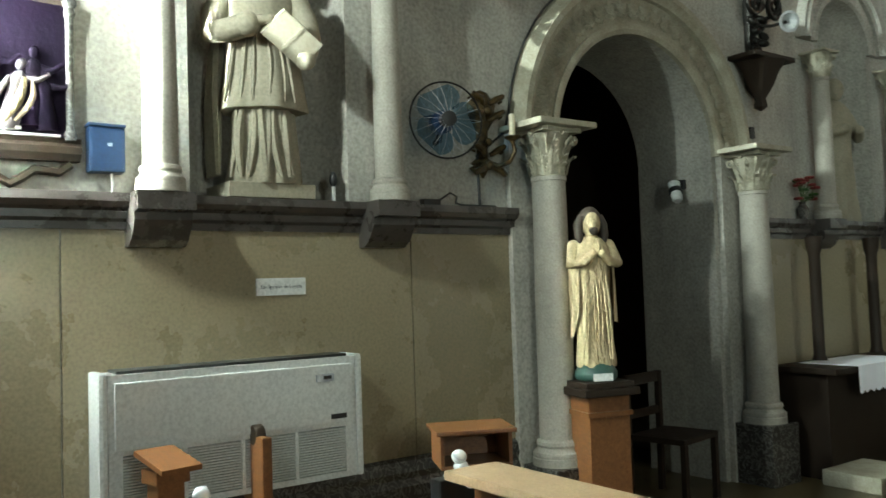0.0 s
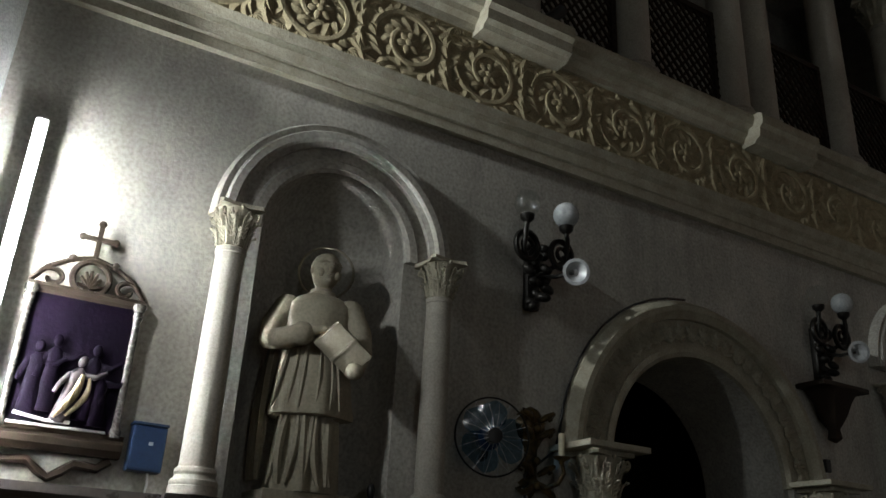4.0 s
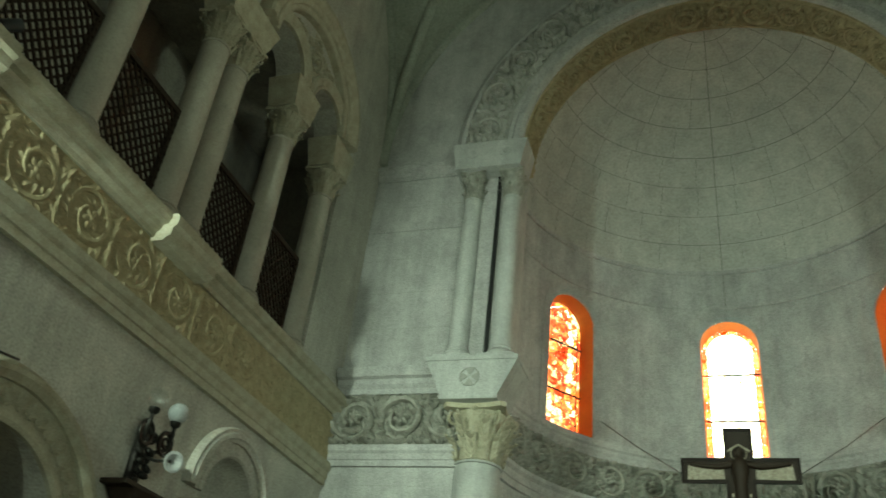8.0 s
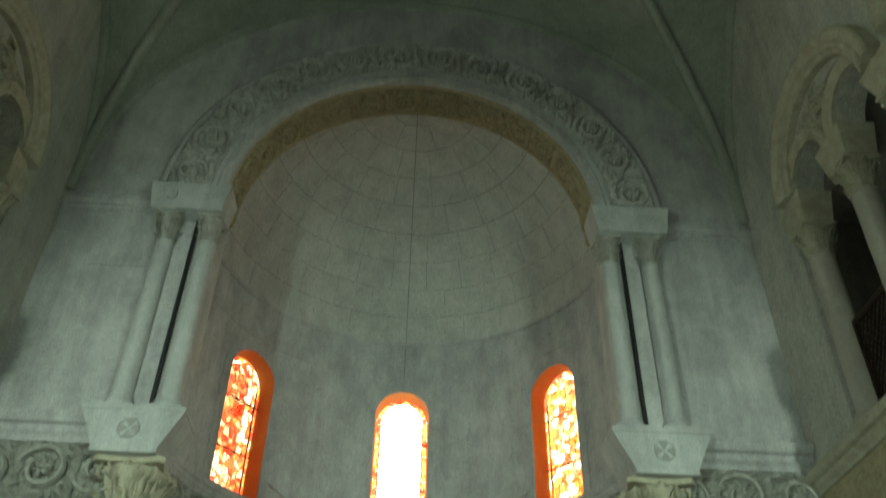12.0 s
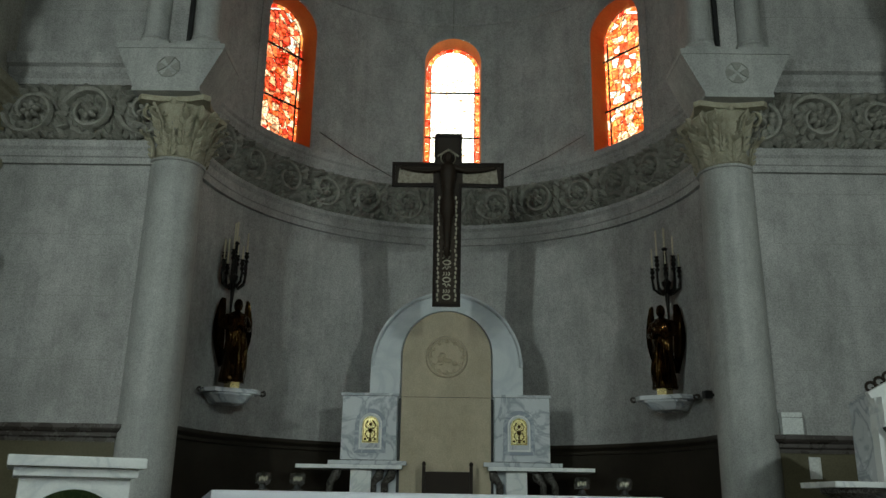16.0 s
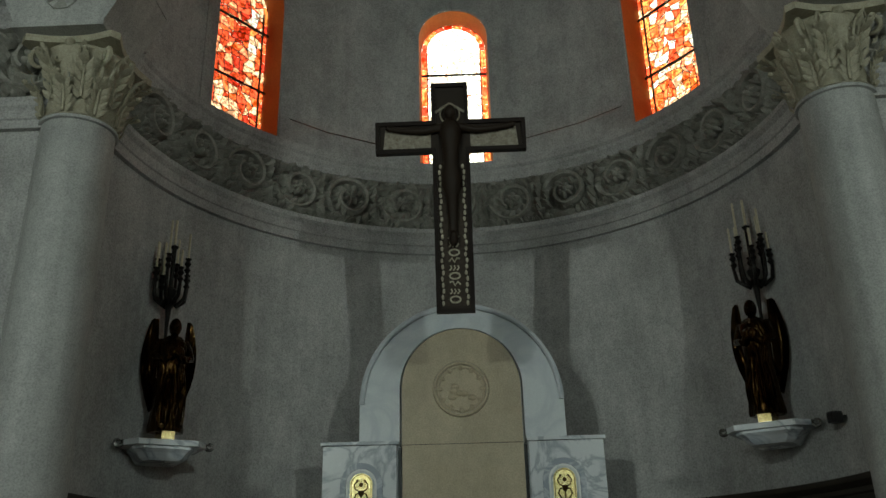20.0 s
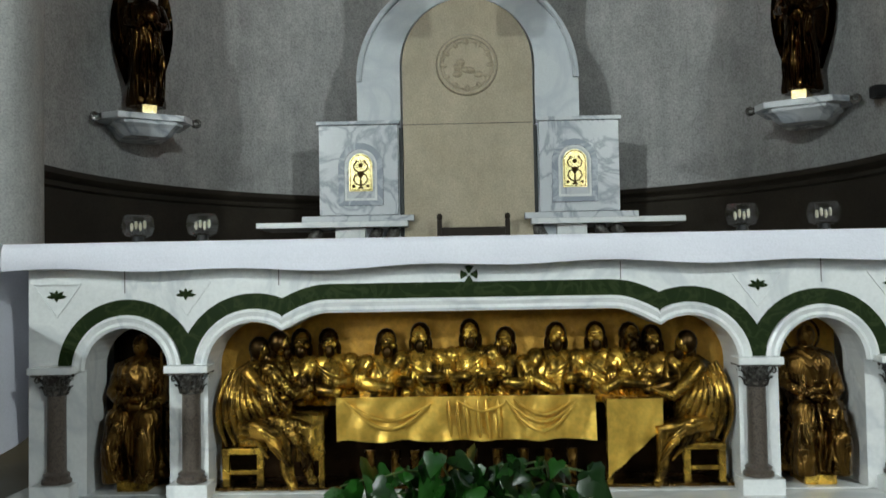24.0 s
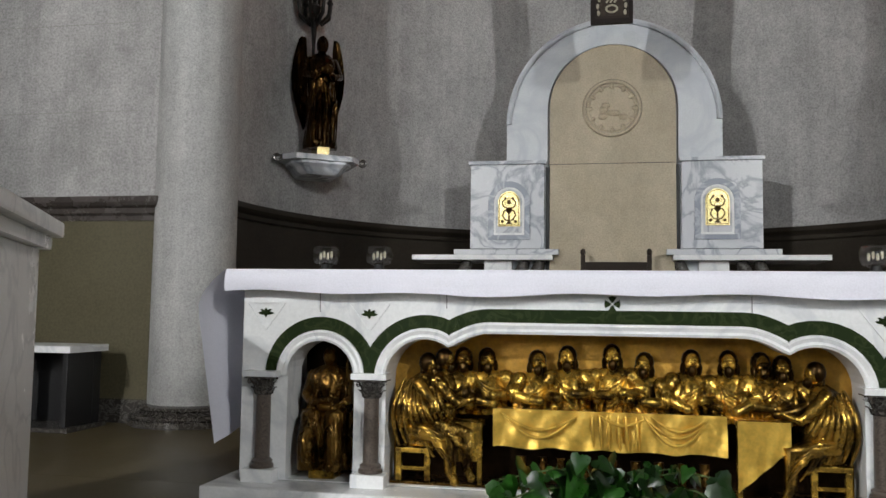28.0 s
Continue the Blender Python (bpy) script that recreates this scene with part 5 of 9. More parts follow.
for k, (cy, half) in enumerate(BAYS):
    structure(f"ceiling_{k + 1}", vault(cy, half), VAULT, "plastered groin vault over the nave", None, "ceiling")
    rb = thing("vault_ribs", "slender moulded ribs of the groin vault", "ribs", kind="structure")
    for s in (-1, 1):
        pts = []
        for i in range(49):
            q = math.pi * i / 48
            u = math.cos(q)
            pts.append((XC + XR * u, cy + s * half * u, SPRING + RISE * math.sin(q) - 0.02))
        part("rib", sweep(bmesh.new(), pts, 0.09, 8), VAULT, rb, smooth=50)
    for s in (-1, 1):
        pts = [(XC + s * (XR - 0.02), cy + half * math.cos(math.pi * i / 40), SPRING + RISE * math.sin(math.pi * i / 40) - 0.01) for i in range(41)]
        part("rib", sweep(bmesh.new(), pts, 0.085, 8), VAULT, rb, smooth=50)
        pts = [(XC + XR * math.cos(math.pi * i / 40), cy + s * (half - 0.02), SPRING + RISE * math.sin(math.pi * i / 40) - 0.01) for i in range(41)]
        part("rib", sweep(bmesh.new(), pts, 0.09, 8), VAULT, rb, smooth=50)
# rear wall, unseen, with a window added for the fill light
outer = [(WL - 2.5, NAVE), (WR + 2.5, NAVE), (WR + 2.5, 14.2), (WL - 2.5, 14.2)]
hole = arch_loop(XC, 2.3, 2.6, 6.4)
structure("wall_rear", plate(outer, [hole], 0.4, lambda u, v, w: (u, BACK - w, v)), PLASTER, "unseen plastered rear wall of the nave with an added tall window")

# draped figures ---------------------------------------------------------------------


def robed(bm, height, width, depth, folds=9, lean=0.0, seed=1, turn=0.0, flare=1.0):
    """A standing robed body from z = 0 to the shoulders at 0.84 of the height, with head; faces -y."""
    r = random.Random(seed)
    ph = [r.uniform(0, 6.28) for _ in range(4)]

    def wob(a, z):
        f = 1 - z / height
        return 1 + 0.085 * f * math.sin(folds * a + ph[0] + 1.2 * math.sin(3 * z / height * 3)) + 0.05 * math.sin(4 * a + ph[1] + 5 * z / height) + 0.03 * math.sin(17 * a + ph[2])

    prof = [(0.50 * flare, 0), (0.52 * flare, 0.03), (0.47 * flare, 0.18), (0.44, 0.34), (0.42, 0.48), (0.45, 0.6), (0.49, 0.7), (0.46, 0.78), (0.30, 0.835), (0.13, 0.86), (0.12, 0.9)]
    t = bmesh.new()
    lathe(t, [(q * width, z * height) for q, z in prof], 44, wob=wob)
    for v in t.verts:
        v.co.y *= depth / width
        v.co.x += lean * (v.co.z / height) ** 2
    for e in (t,):
        me = bpy.data.meshes.new("tmp")
        e.to_mesh(me)
        e.free()
        bm.from_mesh(me)
        bpy.data.meshes.remove(me)
    hx = lean
    hr = 0.075 * height
    ball(bm, (hx, -0.02 * height, 0.93 * height), hr, (0.8, 0.92, 1.12), 14)
    ball(bm, (hx, -0.02 * height - hr * 0.86, 0.925 * height), hr * 0.22, (0.7, 1, 1.2), 6)
    return bm


def arm(bm, pts, r0, r1):
    n = len(pts)
    sweep(bm, pts, [r0 + (r1 - r0) * i / (n - 1) for i in range(n)], 10)
    ball(bm, pts[-1], r1 * 1.15, (1, 1, 1), 8)
    ball(bm, pts[0], r0 * 1.05, (1, 1, 1), 8)


def drape(bm, pts, r, n=7):
    """A ridge of cloth."""
    k = len(pts)
    sweep(bm, pts, [r * (0.35 + 0.65 * math.sin(math.pi * (i + 0.5) / k)) for i in range(k)], 6)


def curve(a, b, bow, n=7):
    a, b, bow = Vector(a), Vector(b), Vector(bow)
    return [a.lerp(b, i / n) + bow * math.sin(math.pi * i / n) for i in range(n + 1)]


# the high altar -----------------------------------------------------------------------
AY = 7.45


def on_altar(u, v, w):
    return (u, AY + w, v)


def outward(pts, up=True):
    """Path with normals for an open line of points, the normal to its left."""
    out = []
    for i, (u, v) in enumerate(pts):
        a, b = pts[max(0, i - 1)], pts[min(len(pts) - 1, i + 1)]
        d = Vector((b[0] - a[0], b[1] - a[1])).normalized()
        out.append((u, v, -d.y, d.x))
    return out


def lobed():
    """Trilobed head of the middle opening, from left springing to right springing."""
    left = [(-0.745 + 0.165 * math.cos(math.pi - i * math.pi * 0.70 / 12), 0.52 + 0.165 * math.sin(i * math.pi * 0.70 / 12)) for i in range(13)]
    cusp = left[-1]
    mid = []
    for i in range(1, 9):
        q = math.pi * 0.85 - i * (math.pi * 0.35) / 8
        mid.append((cusp[0] + 0.005 + 0.02 * i, cusp[1] + (0.712 - cusp[1]) * math.sin(i / 8 * math.pi / 2)))
    half = left + mid
    return half + [(-u, v) for u, v in half[::-1]]


altar = thing("altar", "white marble altar with granite colonnettes and gilt reliefs", "altar")
LOBE = lobed()
holes = [arch_loop(s * 1.19, 0.145, 0.095, 0.525, 16) for s in (-1, 1)]
holes.append([(-0.91, 0.095), (0.91, 0.095)] + LOBE[::-1])
part("front_panel", plate([(-1.54, 0.091), (1.54, 0.091), (1.54, 0.875), (-1.54, 0.875)], holes, 0.16, on_altar), WMARBLE, altar)
part("body", B(-1.538, 1.538, AY + 0.34, 8.34, 0.091, 0.874), WMARBLE, altar)
for s in (-1, 1):
    part("side_panel", B(s * 1.54 - 0.06 * (s > 0), s * 1.54 + 0.06 * (s < 0), AY + 0.161, AY + 0.339, 0.091, 0.874), WMARBLE, altar)
part("base_step", box(bmesh.new(), -1.63, 1.63, 7.27, 8.48, 0.0, 0.088, 0.012), WMARBLE, altar)
part("table_slab", box(bmesh.new(), -1.575, 1.575, AY - 0.05, 8.40, 0.876, 0.955, 0.01), WMARBLE, altar)
WHITE_RING = [(0, 0), (0.018, 0), (0.024, 0.01), (0.018, 0.02), (0.026, 0.035), (0.02, 0.045), (0, 0.045)]
GREEN_RING = [(0, 0), (0.008, 0), (0.008, 0.053), (0, 0.053)]
for s in (-1, 1):
    pth = arc_path(s * 1.19, 0.525, 0.145, 24)
    part("arch_moulding", mould_line(WHITE_RING, pth, on_altar), WMARBLE, altar, smooth=30)
    part("green_inlay", mould_line(GREEN_RING, arc_path(s * 1.19, 0.525, 0.191, 24), on_altar), GREEN, altar, "dark green marble band", 30)
lp = list(outward(LOBE))
for k, seg in enumerate((lp[:14], lp[12:-12], lp[-14:])):
    lift = 1.0 if k == 1 else 1.12
    part("arch_moulding", mould_line([(o * lift, h) for o, h in WHITE_RING], seg, on_altar), WMARBLE, altar, smooth=30)
for k, seg in enumerate((lp[:14], lp[12:-12], lp[-14:])):
    lift = 1.75 if k == 1 else 1.35
    part("green_inlay", mould_line([(o * lift, h) for o, h in GREEN_RING], [(u + nu * 0.046, v + nv * 0.046, nu, nv) for u, v, nu, nv in seg], on_altar), GREEN, altar, "dark green marble band", 30)
capm = shared("alcap", lambda: capital_mesh("capital", DARKMARBLE, 0.034, 0.075, 1.9))
for x in (-1.435, -0.965, 0.965, 1.435):
    cl = part("colonnette", lathe(bmesh.new(), [(0.05, 0), (0.05, 0.012), (0.042, 0.02), (0.045, 0.03), (0.032, 0.04), (0.031, 0.305), (0.036, 0.31), (0.036, 0.318)], 20), GRANITE, altar, "red-grey granite shaft", 35, pose(x, AY - 0.012, 0.142))
    part("foot", box(bmesh.new(), -0.07, 0.07, -0.055, 0.04, -0.055, -0.002, 0.004), WMARBLE, cl, "white marble block")
    part("capital", capm, DARKMARBLE, cl, "dark carved capital", at=pose(0, 0, 0.30))
    part("abacus", box(bmesh.new(), -0.075, 0.075, -0.06, 0.03, 0.376, 0.40, 0.003), WMARBLE, cl)
for s in (-1, 1):
    cu_, cv_ = LOBE[12]
    w_ = [(-s * cu_ * -1 + d * s, cv_ + e) for d, e in ((0.0, 0.035), (-0.04, 0.098), (0.045, 0.118))]
    part("green_inlay", plate(w_ if s > 0 else w_[::-1], [], 0.012, lambda u, v, w: on_altar(u, v, w - 0.0155)), GREEN, altar, "dark green marble band")
# inlaid sprigs and cross
for x in (-1.44, -0.985, 0.985, 1.44):
    bm = bmesh.new()
    for k in range(5):
        a = math.pi * (0.02 + 0.24 * k)
        leaf_blade(bm, (0, -0.02), (0.05 * math.cos(a), -0.02 + 0.035 * math.sin(a)), 0.018, 0.008)
    leaf_blade(bm, (0, 0.0), (0, -0.045), 0.022, 0.008)
    part("sprig", bm, GREEN, altar, "small dark bronze leaf ornament", 50, frame_matrix(on_altar, x, 0.795, -0.002) @ Matrix.Scale(0.72, 4))
    tri = [(-0.085, 0.04), (0.085, 0.04), (0.0, -0.075)]
    t = bmesh.new()
    for i in range(3):
        a, b = Vector((*tri[i], 0.002)), Vector((*tri[(i + 1) % 3], 0.002))
        sweep(t, [a, b], 0.004, 4)
    part("triangle_moulding", t, WMARBLE, altar, at=frame_matrix(on_altar, x, 0.785, 0.0))
bm = bmesh.new()
for k in range(4):
    a = math.pi / 2 * k
    t = [(0.006, -0.004), (0.034, -0.02), (0.038, 0.0), (0.034, 0.02), (0.006, 0.004)]
    vs = [bm.verts.new((u * math.cos(a) - v * math.sin(a), u * math.sin(a) + v * math.cos(a), 0.006)) for u, v in t]
    bm.faces.new(vs)
part("cross", bm, GREEN, altar, "small round green marble cross", at=frame_matrix(on_altar, 0, 0.836, -0.001) @ Matrix.Scale(0.82, 4))
# grey joints in the marble facing
for x, z0, z1 in ((-1.2, 0.79, 0.87), (-0.66, 0.81, 0.87), (0.52, 0.81, 0.87), (1.2, 0.79, 0.87)):
    part("joint", B(x - 0.0015, x + 0.0015, AY - 0.001, AY + 0.003, z0, z1), LEDGE, altar)

# gilt relief of a supper
HAIRBRONZE = material("hair_bronze", (0.075, 0.042, 0.014), 0.3, 1.0, (0.03, 0.018, 0.008), 20, 60, 0.3, 0.6)
relief = thing("altar_relief", "gilt bronze relief of a supper at a long table", "relief")
part("ground", B(-0.925, 0.925, AY + 0.20, AY + 0.338, 0.096, 0.78), GOLDBACK, relief, "rough gilded back plate")
part("floor_strip", B(-0.9, 0.9, AY + 0.03, AY + 0.199, 0.0965, 0.106), OLDGOLD, relief, "dark bronze floor of the relief")
# dark plate put in for the shade under the table
part("under_shade_plate", B(-0.91, 0.91, AY + 0.187, AY + 0.199, 0.107, 0.40), DARKBACK, relief, "dark metal plate for the shade below the table")
RY = AY + 0.135


def diner(x, z, seed, mat=GOLD, size=1.0, turn=0.0, tilt=0.0, low=0.38):
    """A seated figure behind the table, shaped as plain drapery; z is the head's centre."""
    r = random.Random(seed)
    bm = bmesh.new()
    s = size
    ball(bm, (0, 0, 0), 0.033 * s, (0.82, 1, 1.15), 12)
    hair = bmesh.new()
    ball(hair, (0.0, 0.012, 0.008), 0.038 * s, (0.95, 0.85, 1.1), 10)
    ball(hair, (-0.004 * turn, -0.026, -0.03 * s), 0.018 * s, (1, 0.8, 1.3), 8)
    for sd in (-1, 1):
        ball(hair, (sd * 0.03 * s, 0.005, -0.025 * s), 0.014 * s, (0.8, 1, 1.8), 6)
    ball(bm, (0, -0.034 * s, -0.002), 0.006, (0.8, 1, 1.5), 6)
    sh = 0.066 * s
    bot = low - z
    ball(bm, (0, 0.02, -0.085 * s), 0.066 * s, (1.18, 0.7, 0.8), 14)
    # brow, cheeks and a wrapped robe crossing the chest
    ball(bm, (0, -0.026 * s, 0.012 * s), 0.013 * s, (1.5, 0.6, 0.6), 8)
    for sd in (-1, 1):
        ball(bm, (sd * 0.014 * s, -0.027 * s, -0.008 * s), 0.010 * s, (1, 0.6, 1), 6)
    cross_ = 1 if seed % 2 else -1
    for k in range(5):
        drape(bm, curve((cross_ * (0.058 - 0.004 * k) * s, -0.018, (-0.055 - 0.012 * k) * s), (-cross_ * (0.05 - 0.006 * k) * s, -0.05, (-0.125 - 0.016 * k) * s), (0, -0.022, -0.012)), 0.009 * s)
    lathe(bm, [(0.075 * s, bot), (0.078 * s, bot * 0.7), (0.07 * s, -0.08 * s), (0.045 * s, -0.055 * s), (0.02, -0.035 * s)], 18, (0, 0.03, 0), wob=lambda a, q: 1 + 0.1 * math.sin(7 * a + seed) + 0.05 * math.sin(13 * a))
    for sd in (-1, 1):
        hand = (sd * r.uniform(-0.01, 0.05) + turn * 0.03, -0.085 * s, -0.15 * s + r.uniform(-0.02, 0.03))
        el = (sd * 0.088 * s, -0.035, -0.135 * s)
        arm(bm, [(sd * sh, 0.0, -0.075 * s), (sd * 0.09 * s, -0.015, -0.11 * s), el, ((el[0] + hand[0]) / 2, -0.075, (el[2] + hand[2]) / 2), hand], 0.034 * s, 0.017 * s)
        for k in range(3):
            drape(bm, curve((sd * (0.072 + 0.006 * k) * s, -0.02, -0.075 * s), (sd * (0.078 + 0.012 * k) * s, -0.05, -0.15 * s), (sd * 0.012, -0.02, 0)), 0.008 * s)
    for k in range(4):
        u0 = -0.045 + 0.09 * k / 3 + r.uniform(-0.01, 0.01)
        u1 = u0 * 1.25 + 0.02 * turn
        drape(bm, curve((u0, -0.02, -0.065 * s), (u1, -0.045, bot * r.uniform(0.75, 1.0)), (r.uniform(-0.03, 0.03), -0.022, 0)), 0.011)
    m = Matrix.Translation((x, RY, z)) @ Matrix.Rotation(turn * 0.5, 4, "Z") @ Matrix.Rotation(tilt, 4, "Y")
    fig = part("figure", moved(bm, m), mat, relief, "", 60)
    part("hair", moved(hair, m), HAIRBRONZE, fig, "dark bronze hair and beard", 60)


for i, (px, z, tn) in enumerate(((-0.61, 0.60, 0.6), (-0.51, 0.60, 0.3), (-0.30, 0.595, 0.7), (-0.18, 0.615, -0.3), (0.0, 0.625, 0.0), (0.125, 0.595, -0.6), (0.31, 0.61, 0.2), (0.45, 0.61, -0.3), (0.575, 0.605, 0.4), (0.65, 0.595, -0.4))):
    diner(px, z, 31 + i, GOLD if i not in (0, 8, 9) else OLDGILT, 1.08, tn, random.Random(i).uniform(-0.1, 0.1))


def sitter(x, z, side, seed, mat):
    """A figure seated at the table's end, seen from the side; side -1 sits on the left."""
    r = random.Random(seed)
    bm = bmesh.new()
    ball(bm, (0, 0, 0), 0.034, (0.95, 0.9, 1.15), 12)
    hair = bmesh.new()
    ball(hair, (side * 0.012, 0.004, 0.008), 0.041, (0.95, 0.95, 1.08), 12)
    ball(hair, (-side * 0.022, -0.012, -0.032), 0.018, (1, 0.8, 1.3), 8)
    ball(hair, (side * 0.032, 0.0, -0.028), 0.016, (0.8, 1, 1.6), 8)
    lathe(bm, [(0.07, -0.33), (0.085, -0.27), (0.088, -0.2), (0.08, -0.12), (0.06, -0.065), (0.02, -0.035)], 18, (side * 0.03, 0.01, 0), wob=lambda a, q: 1 + 0.1 * math.sin(6 * a + seed) + 0.05 * math.sin(11 * a + 9 * q))
    arm(bm, [(side * 0.03, -0.06, -0.08), (-side * 0.02, -0.085, -0.13), (-side * 0.06, -0.08, -0.17), (-side * 0.12, -0.06, -0.15)], 0.03, 0.015)
    arm(bm, [(side * 0.05, -0.05, -0.26), (-side * 0.03, -0.09, -0.27), (-side * 0.10, -0.08, -0.28), (-side * 0.10, -0.07, -0.42), (-side * 0.12, -0.08, -0.46)], 0.045, 0.018)
    for k in range(6):
        drape(bm, curve((side * (0.08 - 0.016 * k), -0.05, -0.07 - 0.022 * k + r.uniform(-0.01, 0.01)), (side * (0.09 - 0.034 * k + r.uniform(-0.02, 0.02)), -0.07, -0.27 - 0.024 * k), (side * 0.02, -0.025, 0)), r.uniform(0.008, 0.016))
    # a cloak falling in long folds from the shoulder to the seat
    for k in range(7):
        drape(bm, curve((side * (0.10 - 0.012 * k), -0.035 - 0.006 * k, -0.055 - 0.008 * k), (side * (0.115 - 0.028 * k), -0.055 - 0.004 * k, -0.33 + 0.012 * k), (side * (0.03 - 0.004 * k), -0.03, 0), 9), 0.013)
    for k in range(4):
        drape(bm, curve((side * (0.06 - 0.02 * k), -0.085, -0.25 - 0.008 * k), (-side * (0.09 + 0.008 * k), -0.10, -0.30 - 0.03 * k), (0, -0.02, 0.025)), 0.013)
    moved(bm, Matrix.Translation((x, RY - 0.03, z)))
    fig = part("figure", bm, mat, relief, "", 60)
    part("hair", moved(hair, Matrix.Translation((x, RY - 0.03, z))), HAIRBRONZE, fig, "dark bronze hair and beard", 60)


sitter(-0.745, 0.575, -1, 71, OLDGILT)
sitter(-0.675, 0.595, -1, 74, WORNGILT)
sitter(0.755, 0.575, 1, 72, OLDGILT)
# table with its cloth, side tables and stools
tb = part("table", B(-0.46, 0.42, RY - 0.10, RY + 0.08, 0.40, 0.412), GOLD, relief)
n = 60
bm = bmesh.new()
top, bot = [], []
for i in range(n + 1):
    u = -0.47 + 0.90 * i / n
    w = 0.006 * math.sin(i * 0.9) + 0.005 * math.sin(i * 0.37 + 1)
    top.append(bm.verts.new((u, RY - 0.102, 0.413)))
    bot.append(bm.verts.new((u, RY - 0.108 + w, 0.262 + 0.004 * math.sin(i * 0.5))))
mids = [[bm.verts.new(a.co.lerp(b.co, f) + Vector((0, -0.006 * math.sin(i * 0.8 + f * 4), 0))) for i, (a, b) in enumerate(zip(top, bot))] for f in (0.25, 0.5, 0.75)]
rows = [top] + mids + [bot]
for p, q in zip(rows, rows[1:]):
    for i in range(n):
        bm.faces.new((p[i], p[i + 1], q[i + 1], q[i]))
part("cloth", bm, BRIGHTGOLD, tb, "bright gilded tablecloth with swags", 70)
for a, b, sag in ((-0.44, -0.14, 0.09), (-0.44, -0.14, 0.06), (-0.05, 0.12, 0.03), (0.12, 0.36, 0.10), (0.12, 0.36, 0.07), (0.15, 0.34, 0.045)):
    bm = bmesh.new()
    drape(bm, curve((a, RY - 0.112, 0.40), (b, RY - 0.112, 0.39), (0, -0.006, -sag), 12), 0.008)
    part("swag", bm, BRIGHTGOLD, tb, "", 70)
for u in (-0.08, -0.05, -0.02, 0.02, 0.05, 0.09):
    bm = bmesh.new()
    drape(bm, curve((u, RY - 0.11, 0.40), (u + 0.01, RY - 0.11, 0.27), (0, -0.006, 0)), 0.008)
    part("fold", bm, BRIGHTGOLD, tb, "", 70)
for x0, x1, z1 in ((-0.64, -0.51, 0.355), (0.46, 0.66, 0.40)):
    st = part("side_table", box(bmesh.new(), x0, x1, RY - 0.12, RY + 0.05, z1 - 0.02, z1, 0.004), GOLD, relief)
    for x in (x0 + 0.012, x1 - 0.012):
        part("leg", box(bmesh.new(), x - 0.01, x + 0.01, RY - 0.115, RY - 0.095, 0.107, z1 - 0.02, 0.003), GOLD, st)
    # a cloth hanging before the little table, its lower edge slanting
    bm = bmesh.new()
    rows = []
    for f in range(7):
        row = []
        for k in range(25):
            v = k / 24
            low = 0.2 if x0 < 0 else 0.13 + 0.17 * v
            row.append(bm.verts.new((x0 + 0.005 + (x1 - x0 - 0.01) * v, RY - 0.122 - 0.006 * math.sin(v * 19 + f * 0.4) * f / 6, z1 - (z1 - low) * f / 6)))
        rows.append(row)
    for p, q in zip(rows, rows[1:]):
        for k in range(24):
            bm.faces.new((p[k], p[k + 1], q[k + 1], q[k]))
    part("hanging", bm, GOLD if x0 < 0 else BRIGHTGOLD, st, "", 70)
for x in (-0.80, 0.80):
    st = part("stool", box(bmesh.new(), x - 0.075, x + 0.075, RY - 0.10, RY + 0.03, 0.22, 0.24, 0.004), GOLD, relief)
    for dx in (-0.06, 0.06):
        part("leg", box(bmesh.new(), x + dx - 0.012, x + dx + 0.012, RY - 0.10, RY - 0.08, 0.107, 0.22, 0.003), GOLD, st)
    part("rail", box(bmesh.new(), x - 0.055, x + 0.055, RY - 0.095, RY - 0.085, 0.15, 0.165), GOLD, st)
for x in (-0.36, -0.27, -0.2, -0.1, 0.0, 0.09, 0.18, 0.27, 0.35):
    bm = bmesh.new()
    ball(bm, (0, -0.02, 0), 0.02, (0.7, 1.5, 0.6), 8)
    sweep(bm, [(0, 0, 0.0), (0, 0.01, 0.1)], [0.014, 0.02], 8)
    part("foot", bm, OLDGOLD, relief, "", 60, pose(x, RY - 0.06, 0.12))
for x in (-0.06, 0.05, -0.35, 0.25):
    part("cup", lathe(bmesh.new(), [(0.012, 0), (0.004, 0.008), (0.004, 0.025), (0.014, 0.035), (0.015, 0.055)], 10), GOLD, relief, "", 40, pose(x, RY - 0.07, 0.413))

